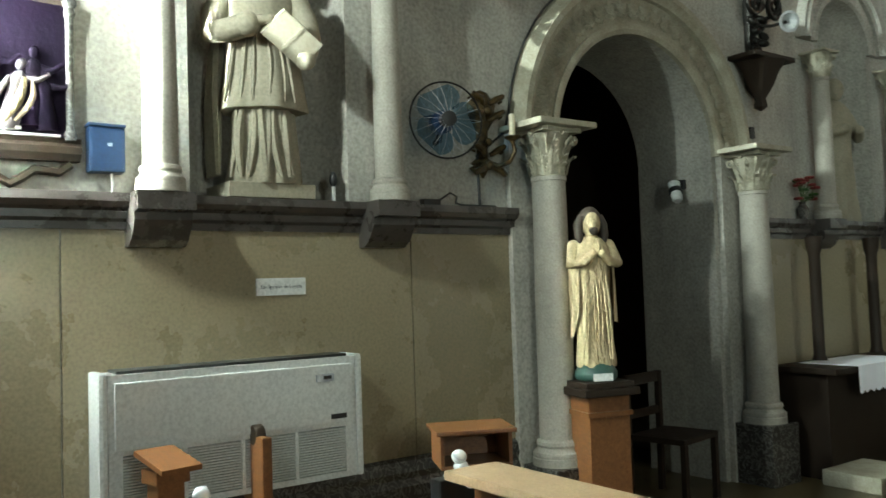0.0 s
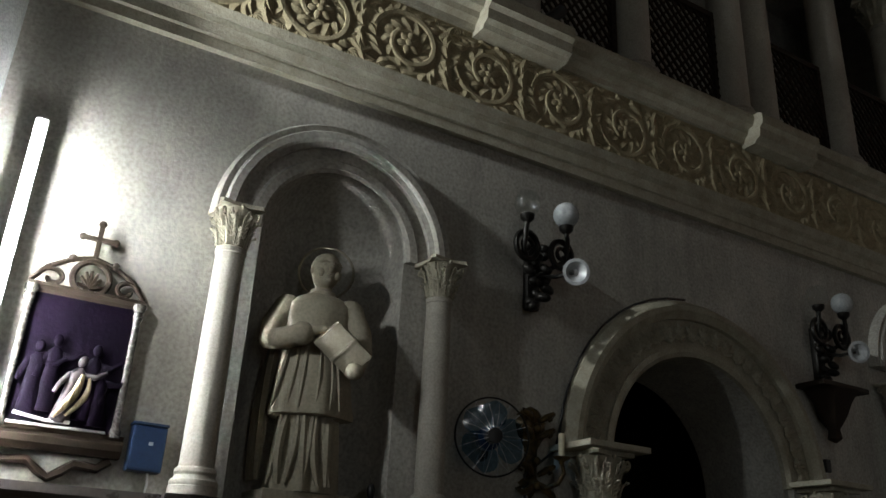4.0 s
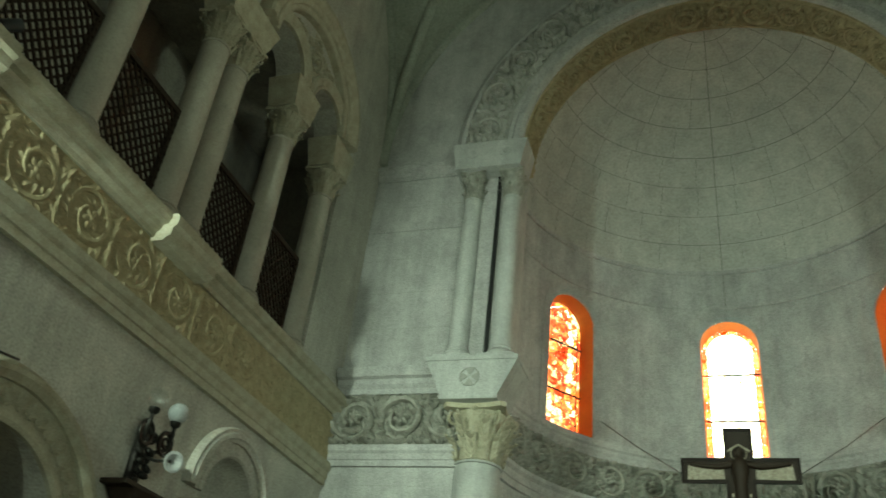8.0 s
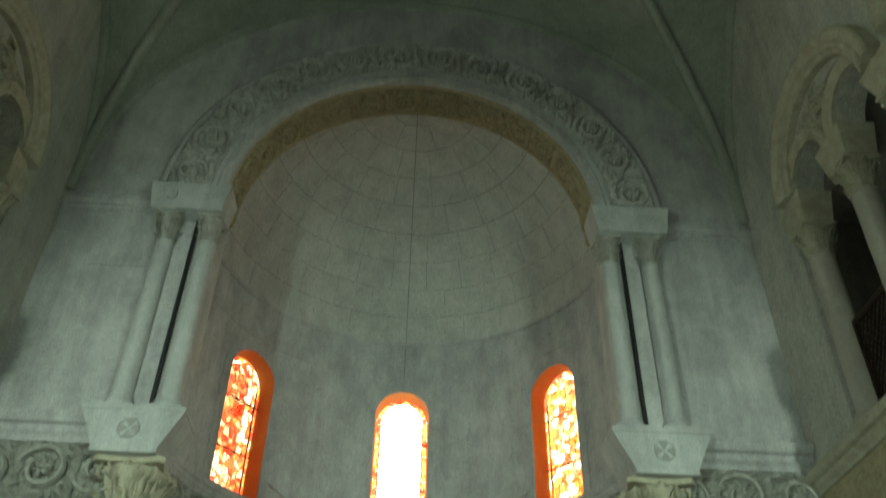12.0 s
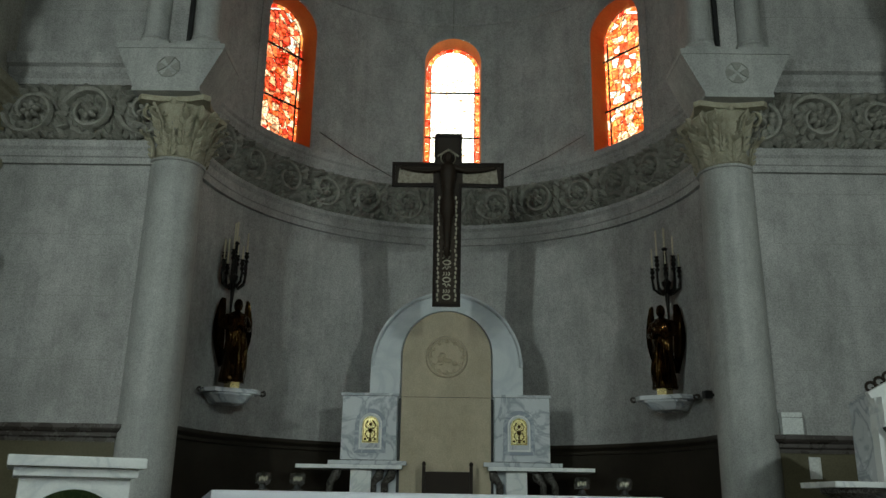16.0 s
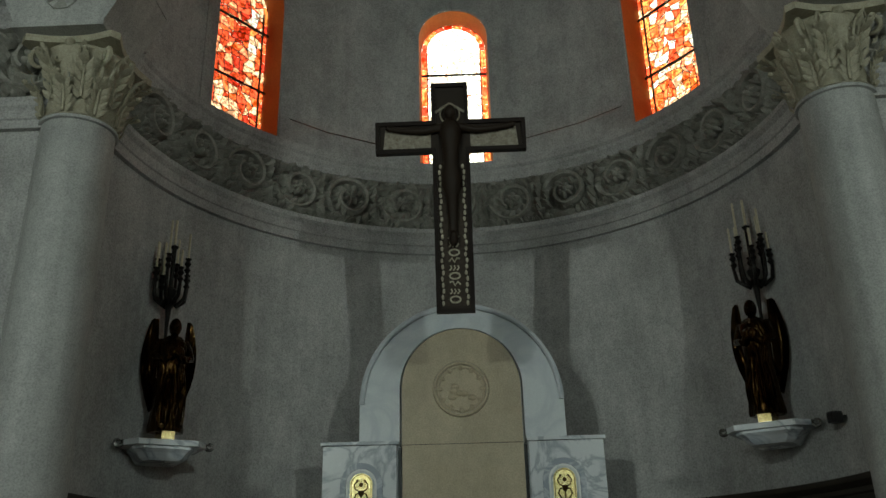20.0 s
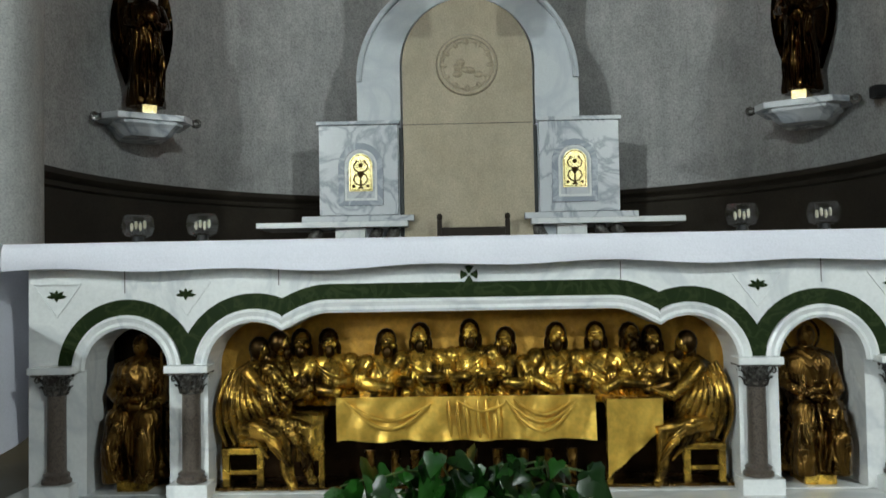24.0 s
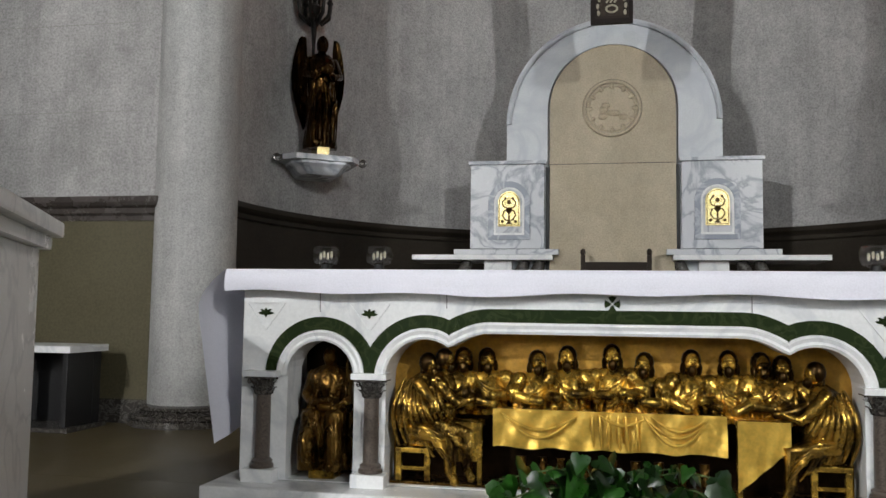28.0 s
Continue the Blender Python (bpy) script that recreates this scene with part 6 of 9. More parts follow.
# the two saints in the side arches
for s, nm in ((-1, "seated"), (1, "seated")):
    # left back is darker than the gilt right one
    part("niche_back", B(s * 1.19 - 0.15, s * 1.19 + 0.15, AY + 0.24, AY + 0.26, 0.0965, 0.68), GOLDBACK if s > 0 else DARKBACK, relief)
    bm = bmesh.new()
    robed(bm, 0.50, 0.20, 0.15, 8, 0.0, 90 + s, 0, 1.15)
    arm(bm, [(-0.075, 0, 0.38), (-0.09, -0.04, 0.30), (-0.04, -0.085, 0.27), (0.02, -0.09, 0.29)], 0.03, 0.017)
    arm(bm, [(0.075, 0, 0.38), (0.09, -0.04, 0.28), (0.05, -0.085, 0.25), (-0.01, -0.09, 0.26)], 0.03, 0.017)
    for k in range(14):
        r = random.Random(k * 7 + s)
        u0 = -0.065 + 0.01 * k
        drape(bm, curve((u0, -0.07, r.uniform(0.2, 0.34)), (u0 * 1.3 + r.uniform(-0.008, 0.008), -0.085, r.uniform(0.01, 0.05)), (u0 * 0.2, -0.025, 0)), 0.012)
    for q in (-1, 1):
        ball(bm, (q * 0.05, -0.085, 0.215), 0.048, (1, 1.1, 0.9), 10)
        sweep(bm, [(q * 0.05, -0.10, 0.21), (q * 0.06, -0.125, 0.12), (q * 0.055, -0.11, 0.01)], [0.04, 0.038, 0.045], 10)
        box(bm, q * 0.105 - 0.012, q * 0.105 + 0.012, -0.03, 0.08, 0.0, 0.24, 0.004)
    if s > 0:
        sweep(bm, [(0.062 * math.cos(i * 0.3142), 0.03, 0.465 + 0.062 * math.sin(i * 0.3142)) for i in range(21)], 0.005, 5)
    else:
        sweep(bm, [(0.085, -0.06, 0.06), (0.09, -0.05, 0.5)], 0.006, 6)
    st = tagged(part("saint_figure", bm, OLDGOLD, None, "", 60, pose(s * 1.19, AY + 0.13, 0.1325)), "small gilt bronze figure of a robed saint in an altar arch", "statue", "altar saints")
    part("footstool", box(bmesh.new(), s * 1.19 - 0.055, s * 1.19 + 0.055, AY + 0.03, AY + 0.235, 0.0965, 0.132, 0.004), GOLD, relief)

# altar cloth
NW = 90
bm = bmesh.new()
rows = []
prof = [(-0.10, 0.868), (-0.102, 0.90), (-0.099, 0.945), (-0.085, 0.966), (0.0, 0.9685), (0.3, 0.968), (0.6, 0.9685), (0.98, 0.967), (1.0, 0.94), (1.0, 0.88)]
for dy, z in prof:
    row = []
    for i in range(NW + 1):
        u = -1.60 + 3.20 * i / NW
        wav = 0.006 * math.sin(i * 0.35) + 0.005 * math.sin(i * 0.13 + 1) if z < 0.9 else 0.0015 * math.sin(i * 0.4)
        yy = AY + 0.03 + dy + (wav * 0.6 if dy < 0 else 0)
        row.append(bm.verts.new((u, yy, z + (wav if z < 0.88 else 0))))
    rows.append(row)
for p, q in zip(rows, rows[1:]):
    for i in range(NW):
        bm.faces.new((p[i], p[i + 1], q[i + 1], q[i]))
cloth = tagged(part("altar_cloth", bm, CLOTH, None, "", 70), "white linen cloth over the altar, hanging down at both ends", "altar cloth")
for s in (-1, 1):
    bm = bmesh.new()
    rows = []
    for k in range(15):
        f = k / 14
        row = []
        for i in range(31):
            v = i / 30
            fl = 0.012 * math.sin(v * 22 + 1.5 * f) * f + 0.03 * f * math.sin(v * 5 + 0.6)
            drop = 0.966 - f * (0.74 - 0.05 * math.sin(v * 3))
            out = 0.15 * math.sin(min(1, f * 4) * math.pi / 2) * (1 - 0.75 * f) + fl * 0.6
            row.append(bm.verts.new((s * (1.60 + out), AY - 0.065 + 0.09 * f * (1 - v) + v * 1.05 - 0.03 * f, drop)))
        rows.append(row)
    for p, q in zip(rows, rows[1:]):
        for i in range(30):
            bm.faces.new((p[i], p[i + 1], q[i + 1], q[i]))
    part("end_fall", bm, CLOTH, cloth, "hanging end of the cloth in soft folds", 70)
for x in (-1.37, -1.10, 1.12, 1.45):
    lm = thing("altar_lamp", "round clear glass votive lamp on the altar", "lamp", pose(x, 8.0, 0.969), "altar lamps")
    part("plate", lathe(bmesh.new(), [(0.05, 0), (0.055, 0.008), (0.03, 0.016), (0.02, 0.05)], 20), BLACK, lm, "dark foot", 40)
    part("globe", lathe(bmesh.new(), [(0.03, 0.045), (0.055, 0.055), (0.066, 0.085), (0.066, 0.11), (0.055, 0.135), (0.045, 0.14)], 24), CLEAR, lm, "clear glass", 60)
    bm = bmesh.new()
    for k in range(4):
        ball(bm, (0.018 * (k - 1.5), 0, 0.09 + 0.008 * (k % 2)), 0.012, (0.6, 0.6, 1.5), 6)
    part("candle", bm, CANDLE, lm, "short pale candles", 60)

# planter with ivy before the altar
pl = thing("planter", "low gilded planter box before the altar", "planter", pose(0.0, 7.12, 0))
part("box", box(bmesh.new(), -0.13, 0.13, -0.07, 0.07, 0.03, 0.135, 0.008), GOLD, pl)
part("rim", box(bmesh.new(), -0.14, 0.14, -0.08, 0.08, 0.136, 0.15, 0.004), BRIGHTGOLD, pl)
part("plinth", box(bmesh.new(), -0.11, 0.11, -0.055, 0.055, 0.0, 0.029, 0.004), GOLD, pl)
part("boss", lathe(bmesh.new(), [(0.04, 0), (0.036, 0.008), (0.02, 0.012), (0.015, 0.02), (0.001, 0.022)], 20), BRASS, pl, "round raised boss", 40, pose(0.0, -0.07, 0.085, 90, 0, 0))
ivy = thing("ivy_plant", "green ivy spilling from the planter", "plant", pose(0.0, 7.12, 0))


def ivy_leaf():
    bm = bmesh.new()
    out = [(0, 0), (0.25, -0.16), (0.5, -0.08), (0.52, 0.16), (0.34, 0.42), (0.2, 0.7), (0, 1.0)]
    full = out + [(-u, v) for u, v in out[-2:0:-1]]
    c = bm.verts.new((0, 0.35, 0.05))
    vs = [bm.verts.new((u, v, -0.10 * abs(u) - 0.12 * v * v)) for u, v in full]
    for i in range(len(vs)):
        bm.faces.new((c, vs[i], vs[(i + 1) % len(vs)]))
    return mesh_of("leaf", bm, LEAF, 60)


lr = random.Random(21)
leafm = ivy_leaf()
for k in range(26):
    a = lr.uniform(-1, 1)
    length = lr.uniform(0.2, 0.55) if abs(a) > 0.3 else lr.uniform(0.12, 0.3)
    tip = Vector((a * length * 1.15 + 0.06, -0.10 - lr.uniform(0, 0.16), max(0.03, lr.uniform(-0.02, 0.36) - 0.25 * abs(a) * length)))
    p0 = Vector((lr.uniform(-0.09, 0.09), lr.uniform(-0.04, 0.04), 0.13))
    mid = p0.lerp(tip, 0.5) + Vector((0, -0.02, 0.12))
    pts = [p0.lerp(mid, i / 4).lerp(mid.lerp(tip, i / 4), i / 4) for i in range(5)]
    part("stem", sweep(bmesh.new(), pts, 0.003, 5), STEM, ivy)
    for i in range(1, 5):
        q = pts[i]
        for m in range(2):
            s = lr.uniform(0.045, 0.085) if lr.random() < 0.85 else lr.uniform(0.09, 0.13)
            mt = Matrix.Translation(q + Vector((lr.uniform(-0.03, 0.03), lr.uniform(-0.03, 0.01), lr.uniform(-0.02, 0.03)))) @ Euler((radians(lr.uniform(35, 100)), radians(lr.uniform(-30, 30)), radians(lr.uniform(-70, 70)))).to_matrix().to_4x4() @ Matrix.Rotation(radians(lr.uniform(120, 240)), 4, "Z") @ Matrix.Scale(s, 4)
            if mt.translation.z > 0.045 and not (abs(mt.translation.x) < 0.12 and mt.translation.z < 0.17 and mt.translation.y < -0.03):
                part("leaf", leafm, LEAF, ivy, at=mt)

# crucifix ---------------------------------------------------------------------------
tilt = math.degrees(math.atan2(0.37, 1.97))
crx = thing("crucifix", "large dark wooden crucifix hung on wires, leaning forward", "crucifix", pose(0.02, 10.53, 3.03, tilt))


def cross_outline(d):
    return [(-0.16 + d, d), (0.16 - d, d), (0.16 - d, 1.385 + d), (0.645 - d, 1.385 + d), (0.645 - d, 1.665 - d), (0.16 - d, 1.665 - d), (0.16 - d, 2.005 - d), (-0.16 + d, 2.005 - d), (-0.16 + d, 1.665 - d), (-0.645 + d, 1.665 - d), (-0.645 + d, 1.385 + d), (-0.16 + d, 1.385 + d)]


part("board", plate(cross_outline(0), [cross_outline(0.035)], 0.09, lambda u, v, w: (u, w - 0.045, v)), CROSSWOOD, crx, "dark raised border")
part("panel", plate(cross_outline(0.034), [], 0.06, lambda u, v, w: (u, w - 0.02, v)), DARKWOOD, crx)
SHAFTDARK = material("shaft_paint", (0.07, 0.05, 0.035), 0.6, 0, (0.02, 0.014, 0.010), 26, 60, 0.2, 0.6, 0.2)
PALE = material("painted_panel", (0.40, 0.37, 0.30), 0.6, 0, (0.14, 0.10, 0.06), 26, 60, 0.2, 0.6)
bm = plate([(-0.09, 0.06), (0.09, 0.06), (0.09, 1.3), (-0.09, 1.3)], [], 0.004, lambda u, v, w: (u, w - 0.026, v))
part("shaft_panel", bm, SHAFTDARK, crx, "painted ornamental strip")
for s in (-1, 1):
    part("arm_panel", plate([(s * 0.17, 1.43), (s * 0.58, 1.42), (s * 0.56, 1.60), (s * 0.17, 1.57)][::s], [], 0.004, lambda u, v, w: (u, w - 0.026, v)), PALE, crx, "painted arm panel")
BEADPALE = material("bead_gilding", (0.50, 0.45, 0.34), 0.5, 0, None, 26)
for k in range(24):
    z = 0.08 + 0.051 * k
    for s in (-1, 1):
        part("bead", ball(bmesh.new(), (0, 0, 0), 0.017, (0.8, 0.5, 1.3), 6), BEADPALE, crx, "", 60, pose(s * (0.100 + 0.006 * math.sin(k * 2.1)), -0.03, z))
LETTERPALE = material("pale_gilding", (0.62, 0.58, 0.46), 0.5, 0, (0.40, 0.36, 0.26), 26, 60, 0.2, 0.6)
rl = random.Random(77)
for k in range(9):
    bm = bmesh.new()
    z = 0.11 + 0.066 * k
    if k % 3 == 0:
        sweep(bm, [(0.042 * math.cos(i * 0.5236), 0, 0.026 * math.sin(i * 0.5236)) for i in range(13)], 0.008, 5)
    elif k % 3 == 1:
        for q in (-1, 0, 1):
            sweep(bm, [(q * 0.03 - 0.012, 0, -0.02), (q * 0.03 + 0.006, 0, 0.0), (q * 0.03 - 0.004, 0, 0.022)], 0.007, 5)
    else:
        pts = [(-0.045, 0, rl.uniform(-0.02, 0.02)), (-0.02, 0, 0.02), (0.0, 0, -0.018), (0.02, 0, 0.018), (0.045, 0, rl.uniform(-0.02, 0.02))]
        sweep(bm, pts, 0.008, 5)
    part("ornament", bm, LETTERPALE, crx, "pale painted ornament", 60, pose(0, -0.03, z))
# the hanging figure, plain
bm = bmesh.new()
ball(bm, (0.0, -0.07, 1.72), 0.062, (0.85, 0.9, 1.15), 12)
lathe(bm, [(0.03, 0.0), (0.042, 0.18), (0.058, 0.38), (0.092, 0.46), (0.088, 0.56), (0.066, 0.64), (0.07, 0.76), (0.098, 0.9), (0.088, 0.99), (0.04, 1.05)], 16, (0, -0.05, 0.62))
for s in (-1, 1):
    arm(bm, [(s * 0.07, -0.05, 1.6), (s * 0.22, -0.05, 1.565), (s * 0.38, -0.05, 1.575), (s * 0.53, -0.05, 1.60)], 0.038, 0.022)
ball(bm, (0, -0.07, 0.62), 0.04, (1, 1.2, 1.8), 8)
tagged(part("crucified_figure", bm, DARKWOOD, None, "", 60, pose(0.02, 10.53, 3.03, tilt)), "plain dark carved figure on the crucifix", "statue")
gab = bmesh.new()
for s in (-1, 1):
    sweep(gab, [(s * 0.125, -0.03, 1.74), (0, -0.03, 1.82)], 0.012, 5)
sweep(gab, [(0.085 * math.cos(i * 0.3142), -0.035, 1.72 + 0.085 * math.sin(i * 0.3142)) for i in range(21)], 0.008, 5)
part("halo", gab, PALE, crx, "pale halo and gable", 60)
for s in (-1, 1):
    a = Matrix.Identity(4) @ Vector((0.02 + s * 0.64, 10.27, 4.50))
    b = Vector((CX + s * 1.9, APSE_Y + math.sqrt(APSE_R ** 2 - 1.9 ** 2) - 0.005, 5.95))
    tagged(part("wire", sweep(bmesh.new(), [a, a.lerp(b, 0.5) - Vector((0, 0, 0.03)), b], 0.006, 5), IRON), "thin steel wire holding the crucifix", "wire", "crucifix wires")

# marble throne with tabernacle boxes behind the altar ------------------------------------
TX, TY = 0.05, 11.6
dossal = thing("dossal", "tall round-headed travertine slab in a grey marble arch", "dossal", pose(TX - 0.02, TY, 0))
part("slab", plate(arch_loop(0, 0.55, 0.0, 2.66, 28), [], 0.12, lambda u, v, w: (u, w, v)), TRAVERTINE, dossal, "warm travertine slab")
o = [(-0.95, 0.0), (-0.575, 0.0)] + [(-0.575 * math.cos(math.pi * i / 28), 2.66 + 0.575 * math.sin(math.pi * i / 28)) for i in range(29)] + [(0.575, 0.0), (0.95, 0.0)] + [(0.95 * math.cos(math.pi * i / 36), 2.52 + 0.95 * math.sin(math.pi * i / 36)) for i in range(37)]
part("arch_frame", plate(o, [], 0.14, lambda u, v, w: (u, w + 0.06, v)), SMARBLE, dossal, "grey veined marble arch")
part("arch_rim", mould_line([(0, 0), (0.03, 0), (0.04, 0.02), (0.03, 0.045), (0, 0.045)], arc_path(0, 2.52, 0.905, 40), lambda u, v, w: (u, 0.06 + w, v)), SMARBLE, dossal, smooth=30)
part("joint", B(-0.549, 0.549, -0.002, 0.002, 2.128, 2.134), LEDGE, dossal)
med = bmesh.new()
sweep(med, [(0.205 * math.cos(i * 0.19635), -0.002, 2.63 + 0.205 * math.sin(i * 0.19635)) for i in range(33)], 0.008, 6)
sweep(med, [(0.245 * math.cos(i * 0.19635), -0.004, 2.63 + 0.245 * math.sin(i * 0.19635)) for i in range(33)], 0.019, 6)
rm = random.Random(8)
for k in range(12):
    a = k * math.pi / 6
    ball(med, (0.2 * math.cos(a), 0, 2.63 + 0.2 * math.sin(a)), 0.035, (1, 0.45, 0.6), 6, Euler((0, -a, 0)))
for k in range(6):
    ball(med, (rm.uniform(-0.1, 0.1), 0, 2.6 + rm.uniform(-0.08, 0.06)), 0.04, (1.2, 0.5, 0.7), 6)
part("medallion", med, TRAVERTINE, dossal, "round carved medallion", 60)


BLUEMARBLE = marble("blue_marble", (0.36, 0.39, 0.46), (0.58, 0.61, 0.66), 0.25, 3.0, 0.06)


def tabernacle(s):
    x0, x1 = sorted((TX - 0.022 + s * 0.588, TX - 0.022 + s * 1.278))
    xc = (x0 + x1) / 2
    tb = thing("tabernacle_box", "grey veined marble box with a small gilt door", "tabernacle", pose(xc, TY - 0.01, 1.37), "marble boxes")
    part("body", box(bmesh.new(), -0.335, 0.335, 0.0, 0.45, 0.0, 0.765, 0.005), GMARBLE, tb)
    part("cap", box(bmesh.new(), -0.355, 0.355, -0.025, 0.46, 0.767, 0.80, 0.006), GMARBLE, tb)
    dx = -0.04 * s if s > 0 else 0.02
    fr = plate([(-0.19, 0.08), (0.19, 0.08), (0.19, 0.42)] + [(0.19 * math.cos(math.pi * i / 16), 0.42 + 0.19 * math.sin(math.pi * i / 16)) for i in range(1, 16)] + [(-0.19, 0.42)], [[(-0.14, 0.12), (0.14, 0.12)] + [(0.14 * math.cos(math.pi * i / 16), 0.42 + 0.14 * math.sin(math.pi * i / 16)) for i in range(17)]], 0.02, lambda u, v, w: (u + dx, w - 0.02, v))
    part("door_frame", fr, BLUEMARBLE, tb, "raised arched marble frame")
    part("inner_moulding", plate([(-0.138, 0.122), (0.138, 0.122)] + [(0.138 * math.cos(math.pi * i / 16), 0.42 + 0.138 * math.sin(math.pi * i / 16)) for i in range(17)], [[(-0.118, 0.142), (0.118, 0.142)] + [(0.118 * math.cos(math.pi * i / 16), 0.42 + 0.118 * math.sin(math.pi * i / 16)) for i in range(17)]], 0.012, lambda u, v, w: (u + dx, w - 0.012, v)), WMARBLE, tb, "slim white marble moulding")
    d = part("door", plate(arch_loop(0, 0.1, 0.20, 0.42, 16), [], 0.016, lambda u, v, w: (u + dx, w - 0.015, v)), BRASS, tb, "bright gilt door")
    bm = bmesh.new()
    sweep(bm, [(-0.088, 0, 0.212), (0.088, 0, 0.212)], 0.004, 4)
    sweep(bm, [(0.088 * math.cos(math.pi * i / 16), 0, 0.42 + 0.088 * math.sin(math.pi * i / 16)) for i in range(17)], 0.004, 4)
    for q in (-1, 1):
        sweep(bm, [(q * 0.088, 0, 0.212), (q * 0.088, 0, 0.42)], 0.004, 4)
        sweep(bm, [(0.0, 0, 0.25), (q * 0.035, 0, 0.26), (q * 0.06, 0, 0.30), (q * 0.045, 0, 0.34), (q * 0.02, 0, 0.345)], 0.006, 5)
        sweep(bm, [(q * 0.01, 0, 0.36), (q * 0.05, 0, 0.38), (q * 0.062, 0, 0.42), (q * 0.035, 0, 0.45)], 0.006, 5)
        ball(bm, (q * 0.06, 0, 0.245), 0.014, (1, 0.4, 1), 8)
        ball(bm, (q * 0.035, 0, 0.455), 0.010, (1, 0.4, 1), 8)
    lathe(bm, [(0.026, 0.222), (0.026, 0.23), (0.006, 0.245), (0.008, 0.29), (0.004, 0.31), (0.024, 0.335), (0.028, 0.37)], 12)
    for i in range(12):
        sweep(bm, [(0.026 * math.cos(i * 0.5236), 0, 0.42 + 0.026 * math.sin(i * 0.5236)), (0.048 * math.cos(i * 0.5236), 0, 0.42 + 0.048 * math.sin(i * 0.5236))], 0.003, 4)
    ball(bm, (0, 0, 0.42), 0.02, (1, 0.4, 1), 10)
    for v in bm.verts:
        v.co.y *= 0.45
    part("relief", bm, HAIRBRONZE, d, "dark chased ornament", 60, pose(dx, -0.016, 0))
    con = thing("console", "stepped marble console shelf under a tabernacle box", "shelf", pose(xc, TY, 0), "marble consoles")
    part("shelf_top", box(bmesh.new(), -0.47, 0.47, -0.10, 0.46, 1.31, 1.359, 0.006), GMARBLE, con)
    part("shelf_wide", box(bmesh.new(), *sorted((s * 0.85, -s * 0.42)), -0.13, 0.46, 1.262, 1.308, 0.006), WMARBLE, con)
    part("support", box(bmesh.new(), -0.2, 0.05, -0.04, 0.3, 0.0, 1.26, 0.006), WMARBLE, con, "white marble support")
    for q in (-0.36, 0.16, 0.3):
        bm = bmesh.new()
        sweep(bm, [(q, 0.02, 1.255), (q + s * 0.02, 0.0, 1.18), (q + s * 0.09, 0.02, 1.1), (q + s * 0.07, 0.02, 0.0)], [0.05, 0.06, 0.045, 0.04], 8)
        part("bracket", bm, DARKMARBLE, con, "dark carved marble bracket", 50)
    # black bar put in as the shade of the gap beside the slab
    part("gap_shade_strip", B(*sorted((-s * 0.345, -s * 0.375)), 0.05, 0.3, 0.0, 2.12), BLACK, con)


for s in (-1, 1):
    tabernacle(s)
chair = thing("celebrant_chair", "low dark wooden chair before the slab", "chair", pose(0.06, 11.2, 0))
for s in (-1, 1):
    part("back_post", box(bmesh.new(), s * 0.28 - 0.02, s * 0.28 + 0.02, 0.2, 0.24, 0, 1.30, 0.006), DARKWOOD, chair)
    part("finial", ball(bmesh.new(), (0, 0, 0), 0.025, (1, 1, 1.3), 10), DARKWOOD, chair, "", 60, pose(s * 0.28, 0.22, 1.325))
    part("leg", box(bmesh.new(), s * 0.28 - 0.02, s * 0.28 + 0.02, -0.24, -0.2, 0, 0.7, 0.006), DARKWOOD, chair)
part("backrest", box(bmesh.new(), -0.26, 0.26, 0.205, 0.23, 0.62, 1.24, 0.006), DARKWOOD, chair)
part("seat", box(bmesh.new(), -0.27, 0.27, -0.24, 0.2, 0.42, 0.46, 0.008), DARKWOOD, chair)

# angels with candelabra on wall brackets ------------------------------------------------


ANGELBRONZE = material("angel_bronze", (0.07, 0.037, 0.011), 0.2, 1.0, (0.008, 0.005, 0.003), 7, 60, 0.1, 0.4, folds=9)


